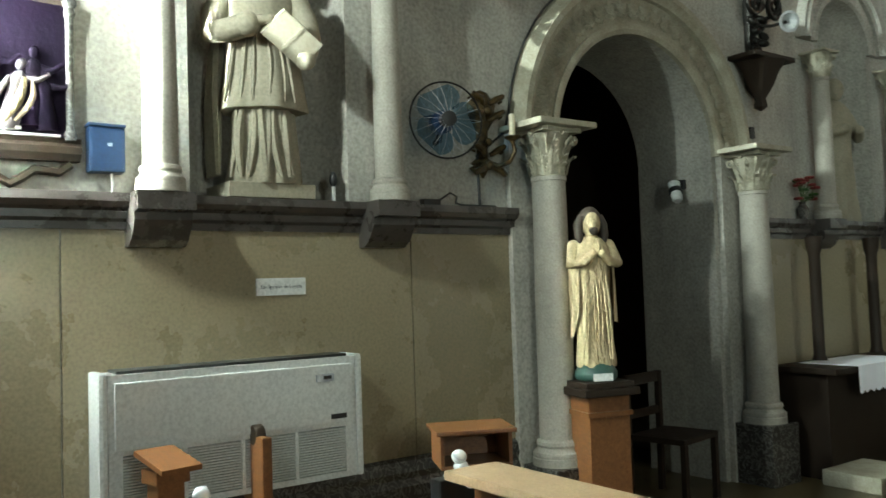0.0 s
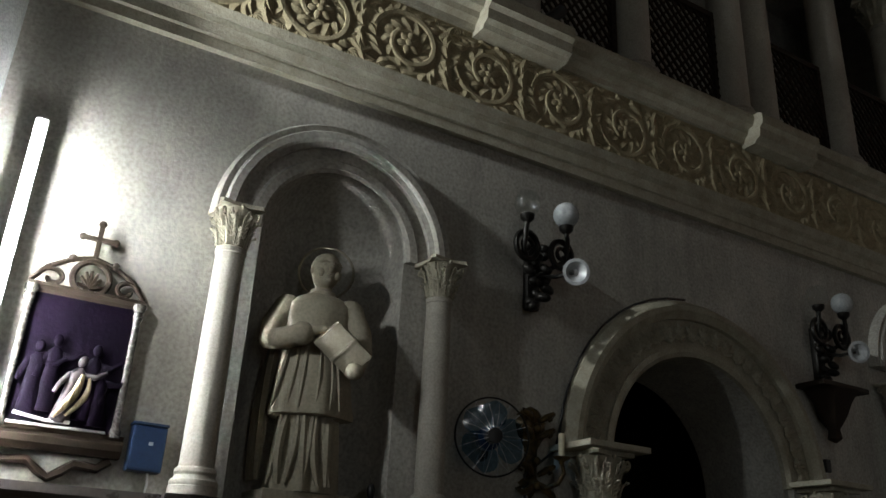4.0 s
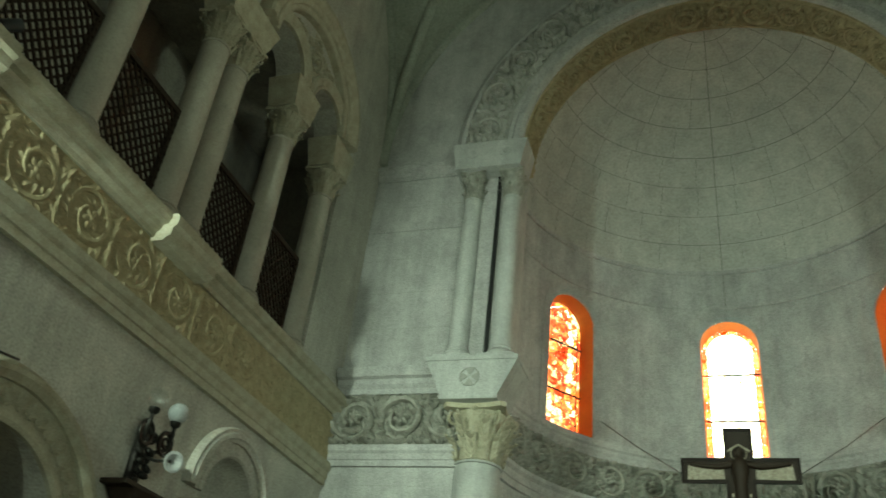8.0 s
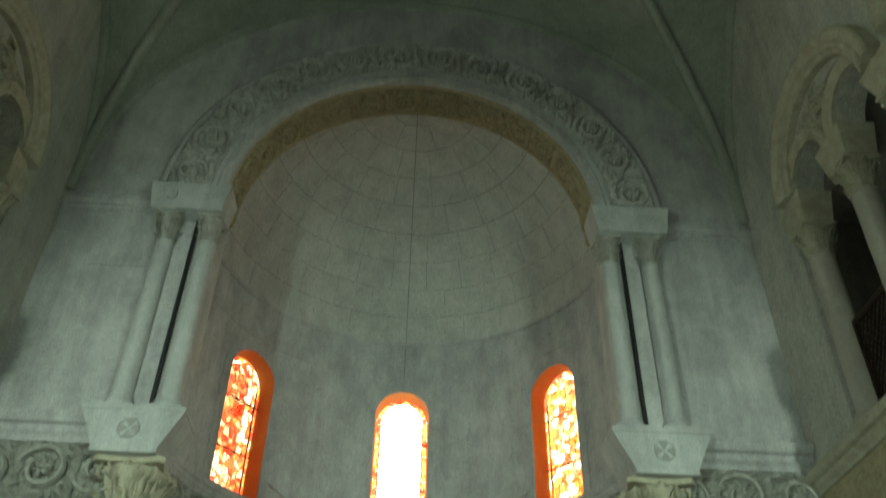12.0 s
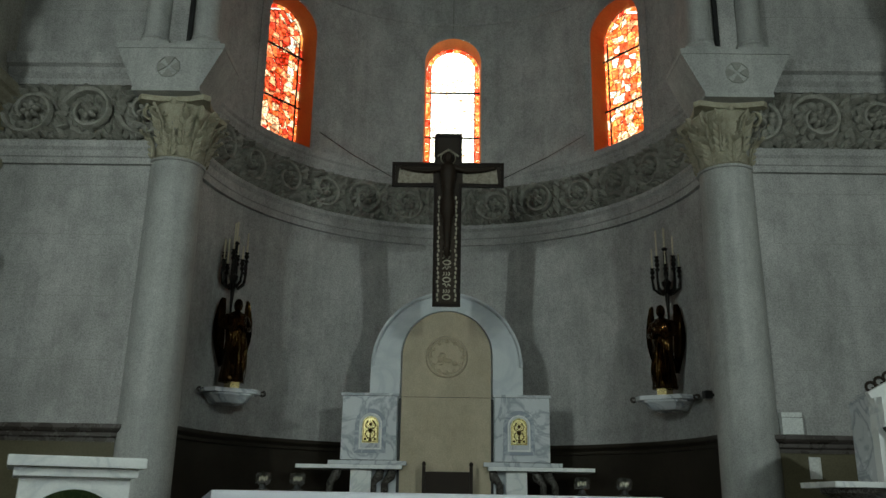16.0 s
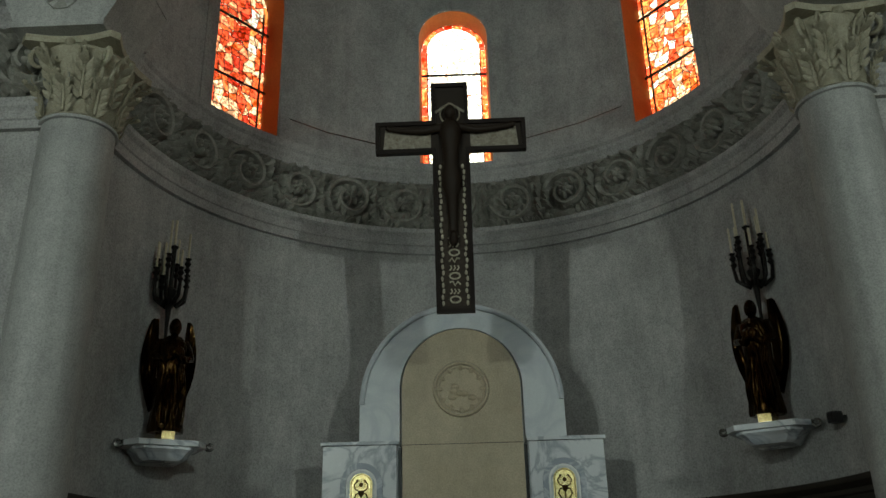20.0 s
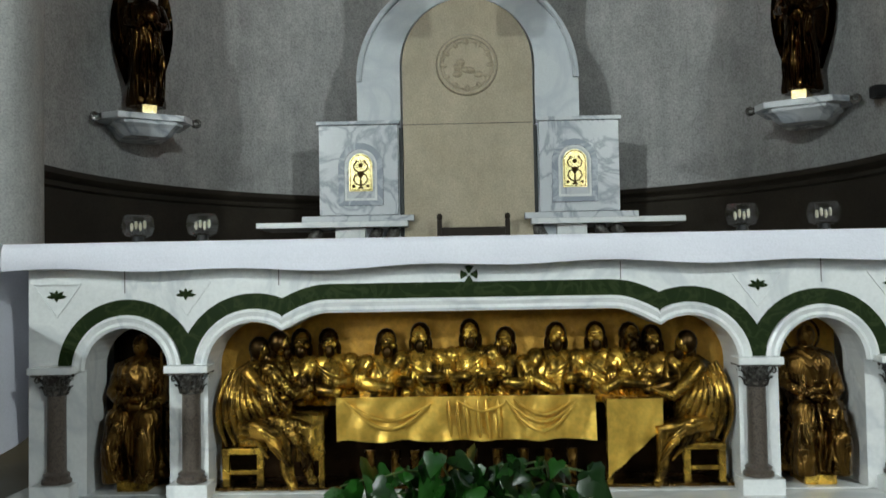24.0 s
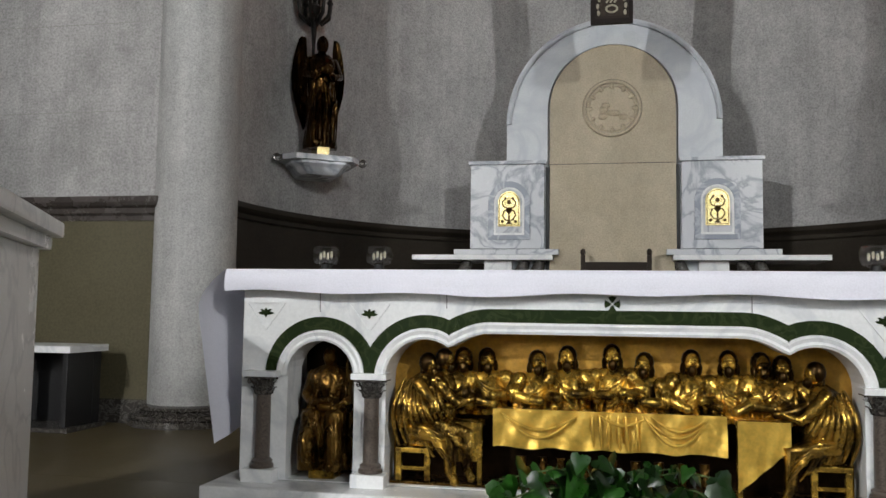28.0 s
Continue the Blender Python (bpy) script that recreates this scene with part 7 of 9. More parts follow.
def angel(s):
    x, y = CX + s * 2.50, 10.88
    face = s * -32
    br = thing("wall_bracket", "pale grey marble wall bracket with small scrolled ends", "bracket", pose(x, y, 1.94, 0, 0, face), "angel brackets")
    sm_ = bmesh.new()
    rows = []
    for z, w_, d_ in ((0.0, 0.16, 0.10), (0.02, 0.19, 0.12), (0.06, 0.22, 0.15), (0.085, 0.26, 0.18), (0.105, 0.26, 0.18), (0.11, 0.33, 0.21), (0.155, 0.33, 0.21)):
        rows.append([sm_.verts.new(p) for p in ((-w_, 0.3, z), (-w_, -d_ * 0.45, z), (-w_ * 0.72, -d_, z), (w_ * 0.72, -d_, z), (w_, -d_ * 0.45, z), (w_, 0.3, z))])
    for p, q in zip(rows, rows[1:]):
        for i in range(6):
            sm_.faces.new((p[i], p[(i + 1) % 6], q[(i + 1) % 6], q[i]))
    sm_.faces.new(rows[0])
    sm_.faces.new(rows[-1])
    part("shelf", sm_, GMARBLE, br)
    for q in (-1, 1):
        scb = bmesh.new()
        sweep(scb, [(q * (0.37 + (0.04 - 0.0022 * i) * math.cos(i * 0.5 + 2.6)), 0, 0.135 + (0.04 - 0.0022 * i) * math.sin(i * 0.5 + 2.6)) for i in range(14)], 0.014, 6)
        part("scroll", scb, DARKMARBLE, br, "small dark scrolled end", 60, pose(0, -0.06, 0))
    bm = bmesh.new()
    H = 0.98
    robed(bm, H, 0.29, 0.25, 9, 0.0, 40 + s, 0, 1.0)
    for q in (-1, 1):
        arm(bm, [(q * 0.12, 0, 0.76), (q * 0.16, -0.06, 0.63), (q * 0.08, -0.14, 0.60), (q * 0.02 - 0.02, -0.16, 0.65)], 0.045, 0.026)
        rows = []
        for i in range(8):
            f = i / 7
            zc = 1.0 - 0.80 * f
            wd = 0.075 * math.sin(math.pi * (0.12 + 0.83 * f)) + 0.012
            xc = q * (0.175 + 0.05 * math.sin(math.pi * f) - 0.05 * f)
            rows.append([bm.verts.new((xc - q * wd, 0.09, zc)), bm.verts.new((xc, 0.13 + 0.04 * f, zc + 0.02)), bm.verts.new((xc + q * wd * 0.7, 0.12, zc - 0.01)), bm.verts.new((xc, 0.165 + 0.04 * f, zc))])
        for p, r2 in zip(rows, rows[1:]):
            for i in range(4):
                bm.faces.new((p[i], p[(i + 1) % 4], r2[(i + 1) % 4], r2[i]))
        bm.faces.new(rows[0])
        bm.faces.new(rows[-1])
    for k in range(16):
        r = random.Random(k * 5 + s)
        u0 = -0.09 + 0.012 * k
        drape(bm, curve((u0, -0.105, r.uniform(0.35, 0.6)), (u0 * 1.35 + r.uniform(-0.01, 0.01), -0.125, r.uniform(0.02, 0.08)), (u0 * 0.2, -0.02, 0)), r.uniform(0.008, 0.017))
    ball(bm, (0.0, -0.18, 0.66), 0.05, (1.5, 0.6, 1), 10)
    for v in bm.verts:
        v.co.x *= 0.9
    tagged(part("angel_statue", bm, ANGELBRONZE, None, "", 60, pose(x, y, 2.175, 0, 0, face)), "dark gilt bronze angel statue on a wall bracket", "statue", "bracket angels")
    pb = thing("brass_block", "small bright brass block under the angel", "pedestal", pose(x, y, 2.097, 0, 0, face), "angel bases")
    part("block", box(bmesh.new(), -0.055, 0.055, -0.15, 0.1, 0, 0.076, 0.006), BRASS, pb)
    cd = thing("candelabrum", "black iron candelabrum with tall thin candles held by the angel", "candelabrum", pose(x + s * 0.10, y + 0.06, 2.9, 0, 0, face), "angel candelabra")
    part("stem", lathe(bmesh.new(), [(0.012, -0.2), (0.015, 0.2), (0.03, 0.42), (0.018, 0.46), (0.05, 0.52), (0.06, 0.56), (0.02, 0.6), (0.02, 0.95), (0.04, 0.98), (0.015, 1.0)], 12), IRON, cd, "", 40)
    for k in range(8):
        a = k * math.pi / 4 + 0.3
        R = 0.135 if k % 2 else 0.155
        ex, ey = R * math.cos(a), R * math.sin(a)
        hz = 0.70 + 0.12 * (k % 2)
        b = part("branch", sweep(bmesh.new(), [(0, 0, 0.5), (ex * 0.5, ey * 0.5, 0.42), (ex * 0.95, ey * 0.95, 0.48), (ex * 1.05, ey * 1.05, 0.6), (ex, ey, hz)], [0.016, 0.02, 0.018, 0.015, 0.012], 7), IRON, cd, "", 60)
        part("cup", lathe(bmesh.new(), [(0.012, -0.10), (0.03, -0.07), (0.014, -0.04), (0.032, -0.01), (0.018, 0.02), (0.03, 0.04)], 10), IRON, b, "", 40, pose(ex, ey, hz))
        part("candle", lathe(bmesh.new(), [(0.010, 0.03), (0.010, 0.20 + 0.08 * (k % 3)), (0.006, 0.21 + 0.08 * (k % 3))], 8), CANDLE, b, "thin pale candle", 40, pose(ex, ey, hz))
    part("candle", lathe(bmesh.new(), [(0.013, 1.0), (0.013, 1.24), (0.007, 1.25)], 8), CANDLE, cd, "thin pale candle", 40)


for s in (-1, 1):
    angel(s)

# ambo, right lectern, credence table ------------------------------------------------------
ambo = thing("ambo", "white marble ambo with an arched front and gilt emblem", "ambo", pose(-1.94, 5.93, 0, 0, 0, 27))
part("plinth", box(bmesh.new(), -0.33, 0.33, -0.05, 0.98, 0.0, 0.07, 0.01), WMARBLE, ambo)
part("body", plate([(-0.28, 0.071), (0.28, 0.071), (0.28, 1.01), (-0.28, 1.01)], [arch_loop(0, 0.17, 0.15, 0.68, 16)], 0.12, lambda u, v, w: (u, w, v)), WMARBLE, ambo)
part("core", B(-0.279, 0.279, 0.122, 0.93, 0.071, 1.009), WMARBLE, ambo)
part("green_inlay", mould_line(GREEN_RING, arc_path(0, 0.68, 0.215, 24), lambda u, v, w: (u, w, v)), GREEN, ambo, "dark green marble band", 30)
part("arch_moulding", mould_line(WHITE_RING, arc_path(0, 0.68, 0.17, 24), lambda u, v, w: (u, w, v)), WMARBLE, ambo, smooth=30)
part("cornice", box(bmesh.new(), -0.315, 0.315, -0.045, 0.98, 1.011, 1.06, 0.012), WMARBLE, ambo)
part("top_slab", box(bmesh.new(), -0.35, 0.35, -0.085, 1.02, 1.062, 1.12, 0.012), WMARBLE, ambo)
bm = bmesh.new()
ball(bm, (0, 0.08, 0.72), 0.09, (1, 0.5, 1), 12)
for q in (-1, 1):
    for k in range(4):
        drape(bm, curve((q * 0.03, 0.06, 0.64 - 0.05 * k), (q * 0.13, 0.07, 0.75 - 0.13 * k), (0, -0.02, 0.02)), 0.02)
part("emblem", bm, GOLD, ambo, "gilt relief", 60)
# marble tabernacle on its slab, on the other side of the altar
def on_shrine(u, v, w):
    return (u, w, v)


ped = thing("marble_pedestal", "white marble pedestal with a green arch and granite corner column", "pedestal", pose(3.5, 7.45, 0))
part("body", plate([(-0.22, 0.0), (0.75, 0.0), (0.75, 1.055), (-0.22, 1.055)], [arch_loop(0.2, 0.2, 0.15, 0.66, 16)], 0.12, on_shrine), WMARBLE, ped)
part("core", B(-0.219, 0.749, 0.122, 0.5, 0.0, 1.054), WMARBLE, ped)
part("green_inlay", mould_line(GREEN_RING, arc_path(0.2, 0.66, 0.235, 24), on_shrine), GREEN, ped, "dark green marble band", 30)
part("arch_moulding", mould_line(WHITE_RING, arc_path(0.2, 0.66, 0.2, 24), on_shrine), WMARBLE, ped, smooth=30)
part("top_slab", box(bmesh.new(), -0.68, 0.8, -0.06, 0.56, 1.058, 1.10, 0.008), WMARBLE, ped)
sh = part("corner_shaft", lathe(bmesh.new(), [(0.10, 0.0), (0.10, 0.05), (0.075, 0.08), (0.07, 0.12), (0.065, 0.86)], 20), GRANITE, ped, "red-grey granite shaft", 40, pose(-0.42, 0.2, 0))
part("capital", lathe(bmesh.new(), [(0.07, 0.86), (0.09, 0.88), (0.12, 0.95), (0.24, 1.02), (0.25, 1.056)], 24), DARKMARBLE, sh, "dark flaring capital", 40)
tab = thing("tabernacle", "gabled white marble tabernacle with a dark arched door", "tabernacle", pose(3.5, 7.45, 1.1005))
front = [(-0.3, 0.0), (0.3, 0.0), (0.3, 0.62), (0.0, 0.79), (-0.3, 0.62)]
part("front", plate(front, [arch_loop(0, 0.15, 0.04, 0.42, 16)], 0.10, on_shrine), WMARBLE, tab)
part("body", plate(front, [], 0.30, lambda u, v, w: (u, w + 0.102, v)), GMARBLE, tab)
part("door", plate(arch_loop(0, 0.149, 0.04, 0.42, 16), [], 0.02, lambda u, v, w: (u, w + 0.06, v)), WOOD, tab, "dark brown arched door")
part("arch_moulding", mould_line(WHITE_RING, arc_path(0, 0.42, 0.15, 20), on_shrine), WMARBLE, tab, smooth=30)
tri = [(-0.2, 0.60), (0.2, 0.60), (0.0, 0.715)]
part("gable_panel", plate(tri, [], 0.006, lambda u, v, w: (u, w - 0.007, v)), GREEN, tab, "dark green gable panel")
for s in (-1, 1):
    part("base_block", box(bmesh.new(), s * 0.235 - 0.05, s * 0.235 + 0.05, -0.09, -0.002, 0.0, 0.05, 0.004), WMARBLE, tab)
    c_ = part("colonnette", lathe(bmesh.new(), [(0.03, 0.05), (0.022, 0.07), (0.022, 0.32)], 14), GRANITE, tab, "slim granite shaft", 40, pose(s * 0.235, -0.05, 0))
    part("capital", lathe(bmesh.new(), [(0.022, 0.32), (0.03, 0.34), (0.05, 0.37), (0.05, 0.38)], 14), DARKMARBLE, c_, "dark capital", 40)
    part("pier", box(bmesh.new(), s * 0.235 - 0.05, s * 0.235 + 0.05, -0.08, -0.002, 0.382, 0.60, 0.006), WMARBLE, tab)
    part("raking_cornice", sweep(bmesh.new(), [(s * 0.34, 0.0, 0.61), (0, 0.0, 0.80)], 0.035, 4), WMARBLE, tab)
    for k in range(5):
        f = (k + 0.5) / 5
        bm = bmesh.new()
        sweep(bm, [((0.045 - 0.002 * i) * math.cos(i * 0.5), 0, (0.045 - 0.002 * i) * math.sin(i * 0.5)) for i in range(14)], 0.012, 6)
        part("crest_scroll", bm, DARKWOOD, tab, "dark carved crest", 60, pose(s * 0.34 * (1 - f), 0.02, 0.655 + 0.19 * f))
plt_ = thing("wall_plate", "small pale plate on the stone dado", "plate", pose(3.55, FRONT - 0.021, 1.17))
part("plate", box(bmesh.new(), -0.055, 0.055, -0.012, 0.0, 0.0, 0.2, 0.003), PAPER, plt_)
cred = thing("credence_table", "small dark table with a white marble top and pale leg", "table", pose(-3.72, 9.05, 0))
part("tabletop", box(bmesh.new(), -0.30, 0.38, -0.2, 0.22, 0.5, 0.545, 0.008), WMARBLE, cred)
part("back_panel", box(bmesh.new(), -0.26, 0.34, 0.12, 0.2, 0.03, 0.499, 0.006), BLACK, cred)
for x in (-0.26, 0.30):
    part("side_panel", box(bmesh.new(), x, x + 0.04, -0.16, 0.118, 0.03, 0.499, 0.006), BLACK, cred)
part("foot", box(bmesh.new(), -0.30, 0.38, -0.2, 0.22, 0.0, 0.029, 0.006), DARKMARBLE, cred)
part("leg", lathe(bmesh.new(), [(0.045, 0.03), (0.05, 0.06), (0.04, 0.1), (0.04, 0.42), (0.05, 0.46), (0.05, 0.499)], 16), WMARBLE, cred, "pale marble baluster leg", 40, pose(-0.05, -0.12, 0))
cr = thing("cruet", "small clear glass cruet on the credence table", "cruet", pose(-3.75, 9.0, 0.546))
part("bottle", lathe(bmesh.new(), [(0.03, 0), (0.035, 0.03), (0.03, 0.07), (0.012, 0.1), (0.012, 0.14), (0.018, 0.15)], 16), CLEAR, cr, "", 50)
part("stopper", ball(bmesh.new(), (0, 0, 0.165), 0.016, (1, 1, 1.2), 8), CLEAR, cr, "", 60)
bxw = thing("switch_box", "white plastic box on the wall above the ledge", "box", pose(3.36, FRONT, 1.575))
part("case", box(bmesh.new(), -0.10, 0.10, -0.07, -0.001, 0, 0.21, 0.008), WHITE, bxw)
part("lid_line", B(-0.099, 0.099, -0.073, -0.069, 0.16, 0.164), LEDGE, bxw)
spk = thing("wall_camera", "small black device on the apse wall", "camera", pose(CX + 2.90, 9.95 + 0.46, 2.06, 0, 0, -81))
part("body", box(bmesh.new(), -0.045, 0.045, -0.12, -0.03, -0.04, 0.05, 0.02), BLACK, spk)
part("mount", B(-0.02, 0.02, -0.04, 0.07, -0.01, 0.02), BLACK, spk)

# statue in the niche -------------------------------------------------------------------
bm = bmesh.new()
# cassock, in deep folds to the feet
lathe(bm, [(0.168, 0.0), (0.176, 0.02), (0.168, 0.12), (0.158, 0.28), (0.152, 0.46), (0.15, 0.6)], 72, (0.0, 0.0, 0), wob=lambda a, z: (1 + 0.10 * math.sin(7 * a + 3.0 * z) * (1 - z) + 0.05 * math.sin(12 * a + 1.0 - 4 * z) * (1 - z)) * (1 - 0.20 * abs(math.sin(a))))
# surplice: a bell that widens to its hem, with a turned edge
lathe(bm, [(0.19, 0.385), (0.212, 0.39), (0.216, 0.405), (0.204, 0.48), (0.188, 0.62), (0.172, 0.76), (0.172, 0.86), (0.188, 0.95), (0.182, 1.01), (0.13, 1.06), (0.062, 1.095), (0.058, 1.12)], 72, (0.0, 0.0, 0), wob=lambda a, z: (1 + (0.05 * math.sin(5 * a + 2.2 * z + 0.6) + 0.022 * math.sin(11 * a + 1.7)) * max(0.0, 1.15 - z) * 1.3) * (1 - 0.24 * abs(math.sin(a))))
# wide sleeves, hands, the book held on the arm
arm(bm, [(-0.165, -0.01, 1.0), (-0.215, -0.03, 0.89), (-0.225, -0.075, 0.79), (-0.16, -0.15, 0.775), (-0.07, -0.19, 0.80)], 0.07, 0.058)
arm(bm, [(-0.07, -0.19, 0.80), (-0.02, -0.205, 0.82), (0.03, -0.215, 0.825)], 0.036, 0.024)
for k in range(4):
    sweep(bm, [(0.02, -0.215, 0.835 - 0.014 * k), (0.055, -0.222, 0.838 - 0.016 * k), (0.08, -0.215, 0.825 - 0.018 * k)], [0.010, 0.010, 0.007], 6)
arm(bm, [(0.165, -0.01, 1.0), (0.22, -0.03, 0.88), (0.235, -0.07, 0.76), (0.215, -0.13, 0.68), (0.20, -0.17, 0.63)], 0.07, 0.045)
bk = bmesh.new()
box(bk, -0.082, 0.082, -0.036, 0.036, -0.125, 0.125, 0.01)
box(bk, -0.084, 0.084, -0.041, 0.041, -0.010, 0.010, 0.004)
moved(bk, Matrix.Translation((0.135, -0.20, 0.735)) @ Matrix.Rotation(radians(26), 4, "X") @ Matrix.Rotation(radians(132), 4, "Y"))
me = bpy.data.meshes.new("tmp")
bk.to_mesh(me)
bk.free()
bm.from_mesh(me)
bpy.data.meshes.remove(me)
# collar, neck and head, turned a little aside
lathe(bm, [(0.062, 1.075), (0.066, 1.095), (0.05, 1.11), (0.046, 1.16)], 20, (0.012, -0.012, 0))
hd = bmesh.new()
ball(hd, (0, 0, 0), 0.088, (0.80, 0.94, 1.14), 20)
ball(hd, (0, 0.022, 0.022), 0.086, (0.90, 0.88, 1.0), 16)
sweep(hd, [(0, -0.075, 0.028), (0, -0.098, -0.008), (0, -0.084, -0.02)], [0.010, 0.017, 0.010], 7)
ball(hd, (0, -0.062, -0.075), 0.028, (1.0, 0.8, 0.7), 8)
ball(hd, (0, -0.078, -0.043), 0.018, (1.3, 0.5, 0.4), 8)
for q in (-1, 1):
    sweep(hd, [(q * 0.012, -0.082, 0.026), (q * 0.035, -0.079, 0.032), (q * 0.058, -0.06, 0.022)], 0.007, 5)
    ball(hd, (q * 0.03, -0.071, 0.012), 0.012, (1.2, 0.6, 0.7), 6)
    ball(hd, (q * 0.042, -0.06, -0.028), 0.024, (0.8, 0.7, 1.0), 8)
    ball(hd, (q * 0.073, 0.005, -0.005), 0.018, (0.5, 0.8, 1.3), 6)
moved(hd, Matrix.Translation((0.018, -0.03, 1.225)) @ Matrix.Scale(1.12, 4) @ Matrix.Rotation(radians(14), 4, "Z") @ Matrix.Rotation(radians(5), 4, "Y"))
me = bpy.data.meshes.new("tmp")
hd.to_mesh(me)
hd.free()
bm.from_mesh(me)
bpy.data.meshes.remove(me)
for k in range(8):
    r = random.Random(k + 50)
    u0 = -0.125 + 0.036 * k + r.uniform(-0.01, 0.01)
    drape(bm, curve((u0, -0.13 + 0.35 * abs(u0), 0.40), (u0 * 1.15 + r.uniform(-0.03, 0.03), -0.145 + 0.35 * abs(u0), 0.03), (r.uniform(-0.03, 0.03), -0.014, 0)), r.uniform(0.012, 0.026))
for k in range(6):
    r = random.Random(k + 80)
    u0 = -0.15 + 0.058 * k + r.uniform(-0.015, 0.015)
    drape(bm, curve((u0 * 0.75, -0.135 + 0.3 * abs(u0), 0.80), (u0 * 1.15, -0.165 + 0.35 * abs(u0), 0.42), (r.uniform(-0.02, 0.02), -0.008, 0)), r.uniform(0.008, 0.017))
# mantle falling behind one side
for k in range(5):
    drape(bm, curve((-0.19 - 0.006 * k, 0.03 + 0.02 * k, 0.98 - 0.03 * k), (-0.215 - 0.01 * k, 0.03 + 0.025 * k, 0.06), (-0.012, -0.01, 0)), 0.03)
for v in bm.verts:
    if v.co.z < 1.11:
        v.co.x *= 1.08
        v.co.y *= 1.08
sweep(bm, [(0.018 + 0.158 * math.cos(i * 0.19635), 0.05, 1.25 + 0.158 * math.sin(i * 0.19635)) for i in range(33)], 0.0075, 6)
tagged(part("saint_statue", bm, STATUE, None, "", 50, pose(WL - 0.03, 1.70, 1.652, 0, 0, 70)), "beige plaster saint with a book and a halo ring", "statue")
sb = thing("statue_plinth", "low pale block under the niche statue", "plinth", pose(WL - 0.06, 1.70, 1.574))
part("block", box(bmesh.new(), -0.17, 0.16, -0.24, 0.24, 0, 0.077, 0.006), STATUE, sb)
mic = thing("handheld_microphone", "small black microphone on a white stand on the ledge", "microphone", pose(WL + 0.0, 2.10, 1.572))
part("stand", lathe(bmesh.new(), [(0.012, 0), (0.010, 0.09)], 10), WHITE, mic, "white stem", 40)
part("head", ball(bmesh.new(), (0, 0, 0.13), 0.026, (0.9, 0.9, 1.7), 10), BLACK, mic, "black head", 60)
# statue in the far niche
bm = bmesh.new()
robed(bm, 1.35, 0.42, 0.3, 8, 0.0, 17, 0, 1.0)
arm(bm, [(-0.2, 0, 1.0), (-0.24, -0.1, 0.8), (-0.1, -0.2, 0.85)], 0.07, 0.04)
arm(bm, [(0.2, 0, 1.0), (0.24, -0.1, 0.8), (0.1, -0.2, 0.85)], 0.07, 0.04)
tagged(part("saint_statue", bm, STATUE, None, "", 55, pose(WL - 0.12, 7.5, 1.574, 0, 0, 84)), "dim plaster statue of a robed saint in the far niche", "statue")

# half column at the edge of the bay
bc = thing("bay_column", "pale plastered half column on the nave wall", "column", pose(WL + 0.02, -0.30, NAVE), kind="structure")
part("shaft", lathe(bmesh.new(), [(0.205, 0.32), (0.2, 0.36), (0.195, 5.3)], 40), COLUMN, bc, "", 40)
part("base", lathe(bmesh.new(), [(0.25, 0.0), (0.25, 0.12), (0.235, 0.14), (0.25, 0.18), (0.24, 0.23), (0.215, 0.26), (0.225, 0.29), (0.205, 0.318)], 40), STONE, bc, "", 40)

# station picture with its carved frame ----------------------------------------------------
st = thing("station_picture", "dark carved relief picture in a gabled frame with cross", "picture", pose(WL, 0.485, 0))


def on_pic(u, v, w):
    return (-w, u, v)


part("back_board", plate([(-0.245, 1.78), (0.245, 1.78), (0.245, 2.44), (-0.245, 2.44)], [], 0.05, lambda u, v, w: (w + 0.002, u, v)), PURPLE, st, "deep purple relief ground")
for s in (-1, 1):
    part("side_post", lathe(bmesh.new(), [(0.026, 0), (0.028, 0.03), (0.018, 0.05), (0.018, 0.56), (0.028, 0.59), (0.022, 0.61), (0.034, 0.63), (0.034, 0.65)], 14), DARKMARBLE, st, "", 40, pose(0.06, s * 0.245, 1.80))
part("bottom_rail", mould_line([(0, 0), (0.05, 0), (0.08, 0.03), (0.085, 0.06), (0.06, 0.08), (0.075, 0.1), (0, 0.1)], straight(-0.29, 0.29, 1.71), on_pic), DARKWOOD, st)
part("sill_line", B(0.06, 0.085, -0.22, 0.2, 1.812, 1.822), PAPER, st, "thin pale line")
part("top_rail", mould_line([(0, 0), (0.05, 0), (0.06, 0.02), (0.08, 0.035), (0.08, 0.05), (0, 0.05)], straight(-0.27, 0.27, 2.42), on_pic), DARKWOOD, st)
bm = bmesh.new()
sweep(bm, [(0.04, 0.0 + 0.085 * math.cos(i * 0.2618), 2.54 + 0.085 * math.sin(i * 0.2618)) for i in range(25)], 0.016, 6)
for k in range(7):
    a = math.pi * (0.05 + 0.15 * k)
    sweep(bm, [(0.04, 0, 2.49), (0.045, 0.06 * math.cos(a), 2.49 + 0.1 * math.sin(a) * 0.9)], [0.018, 0.008], 5)
for s in (-1, 1):
    pts = [(0.04, s * (0.17 + (0.065 - 0.0022 * i) * math.cos(i * 0.3)), 2.51 + (0.055 - 0.002 * i) * math.sin(i * 0.3)) for i in range(22)]
    sweep(bm, pts, 0.013, 6)
    sweep(bm, [(0.04, s * 0.26, 2.48), (0.04, s * 0.2, 2.56), (0.04, s * 0.1, 2.62), (0.04, 0, 2.645)], 0.013, 6)
    ball(bm, (0.04, s * 0.10, 2.625), 0.022, (1, 1, 1), 8)
part("crest", bm, DARKWOOD, st, "pierced carved scroll crest", 60)
bm = bmesh.new()
box(bm, 0.03, 0.05, -0.012, 0.012, 2.64, 2.83, 0.003)
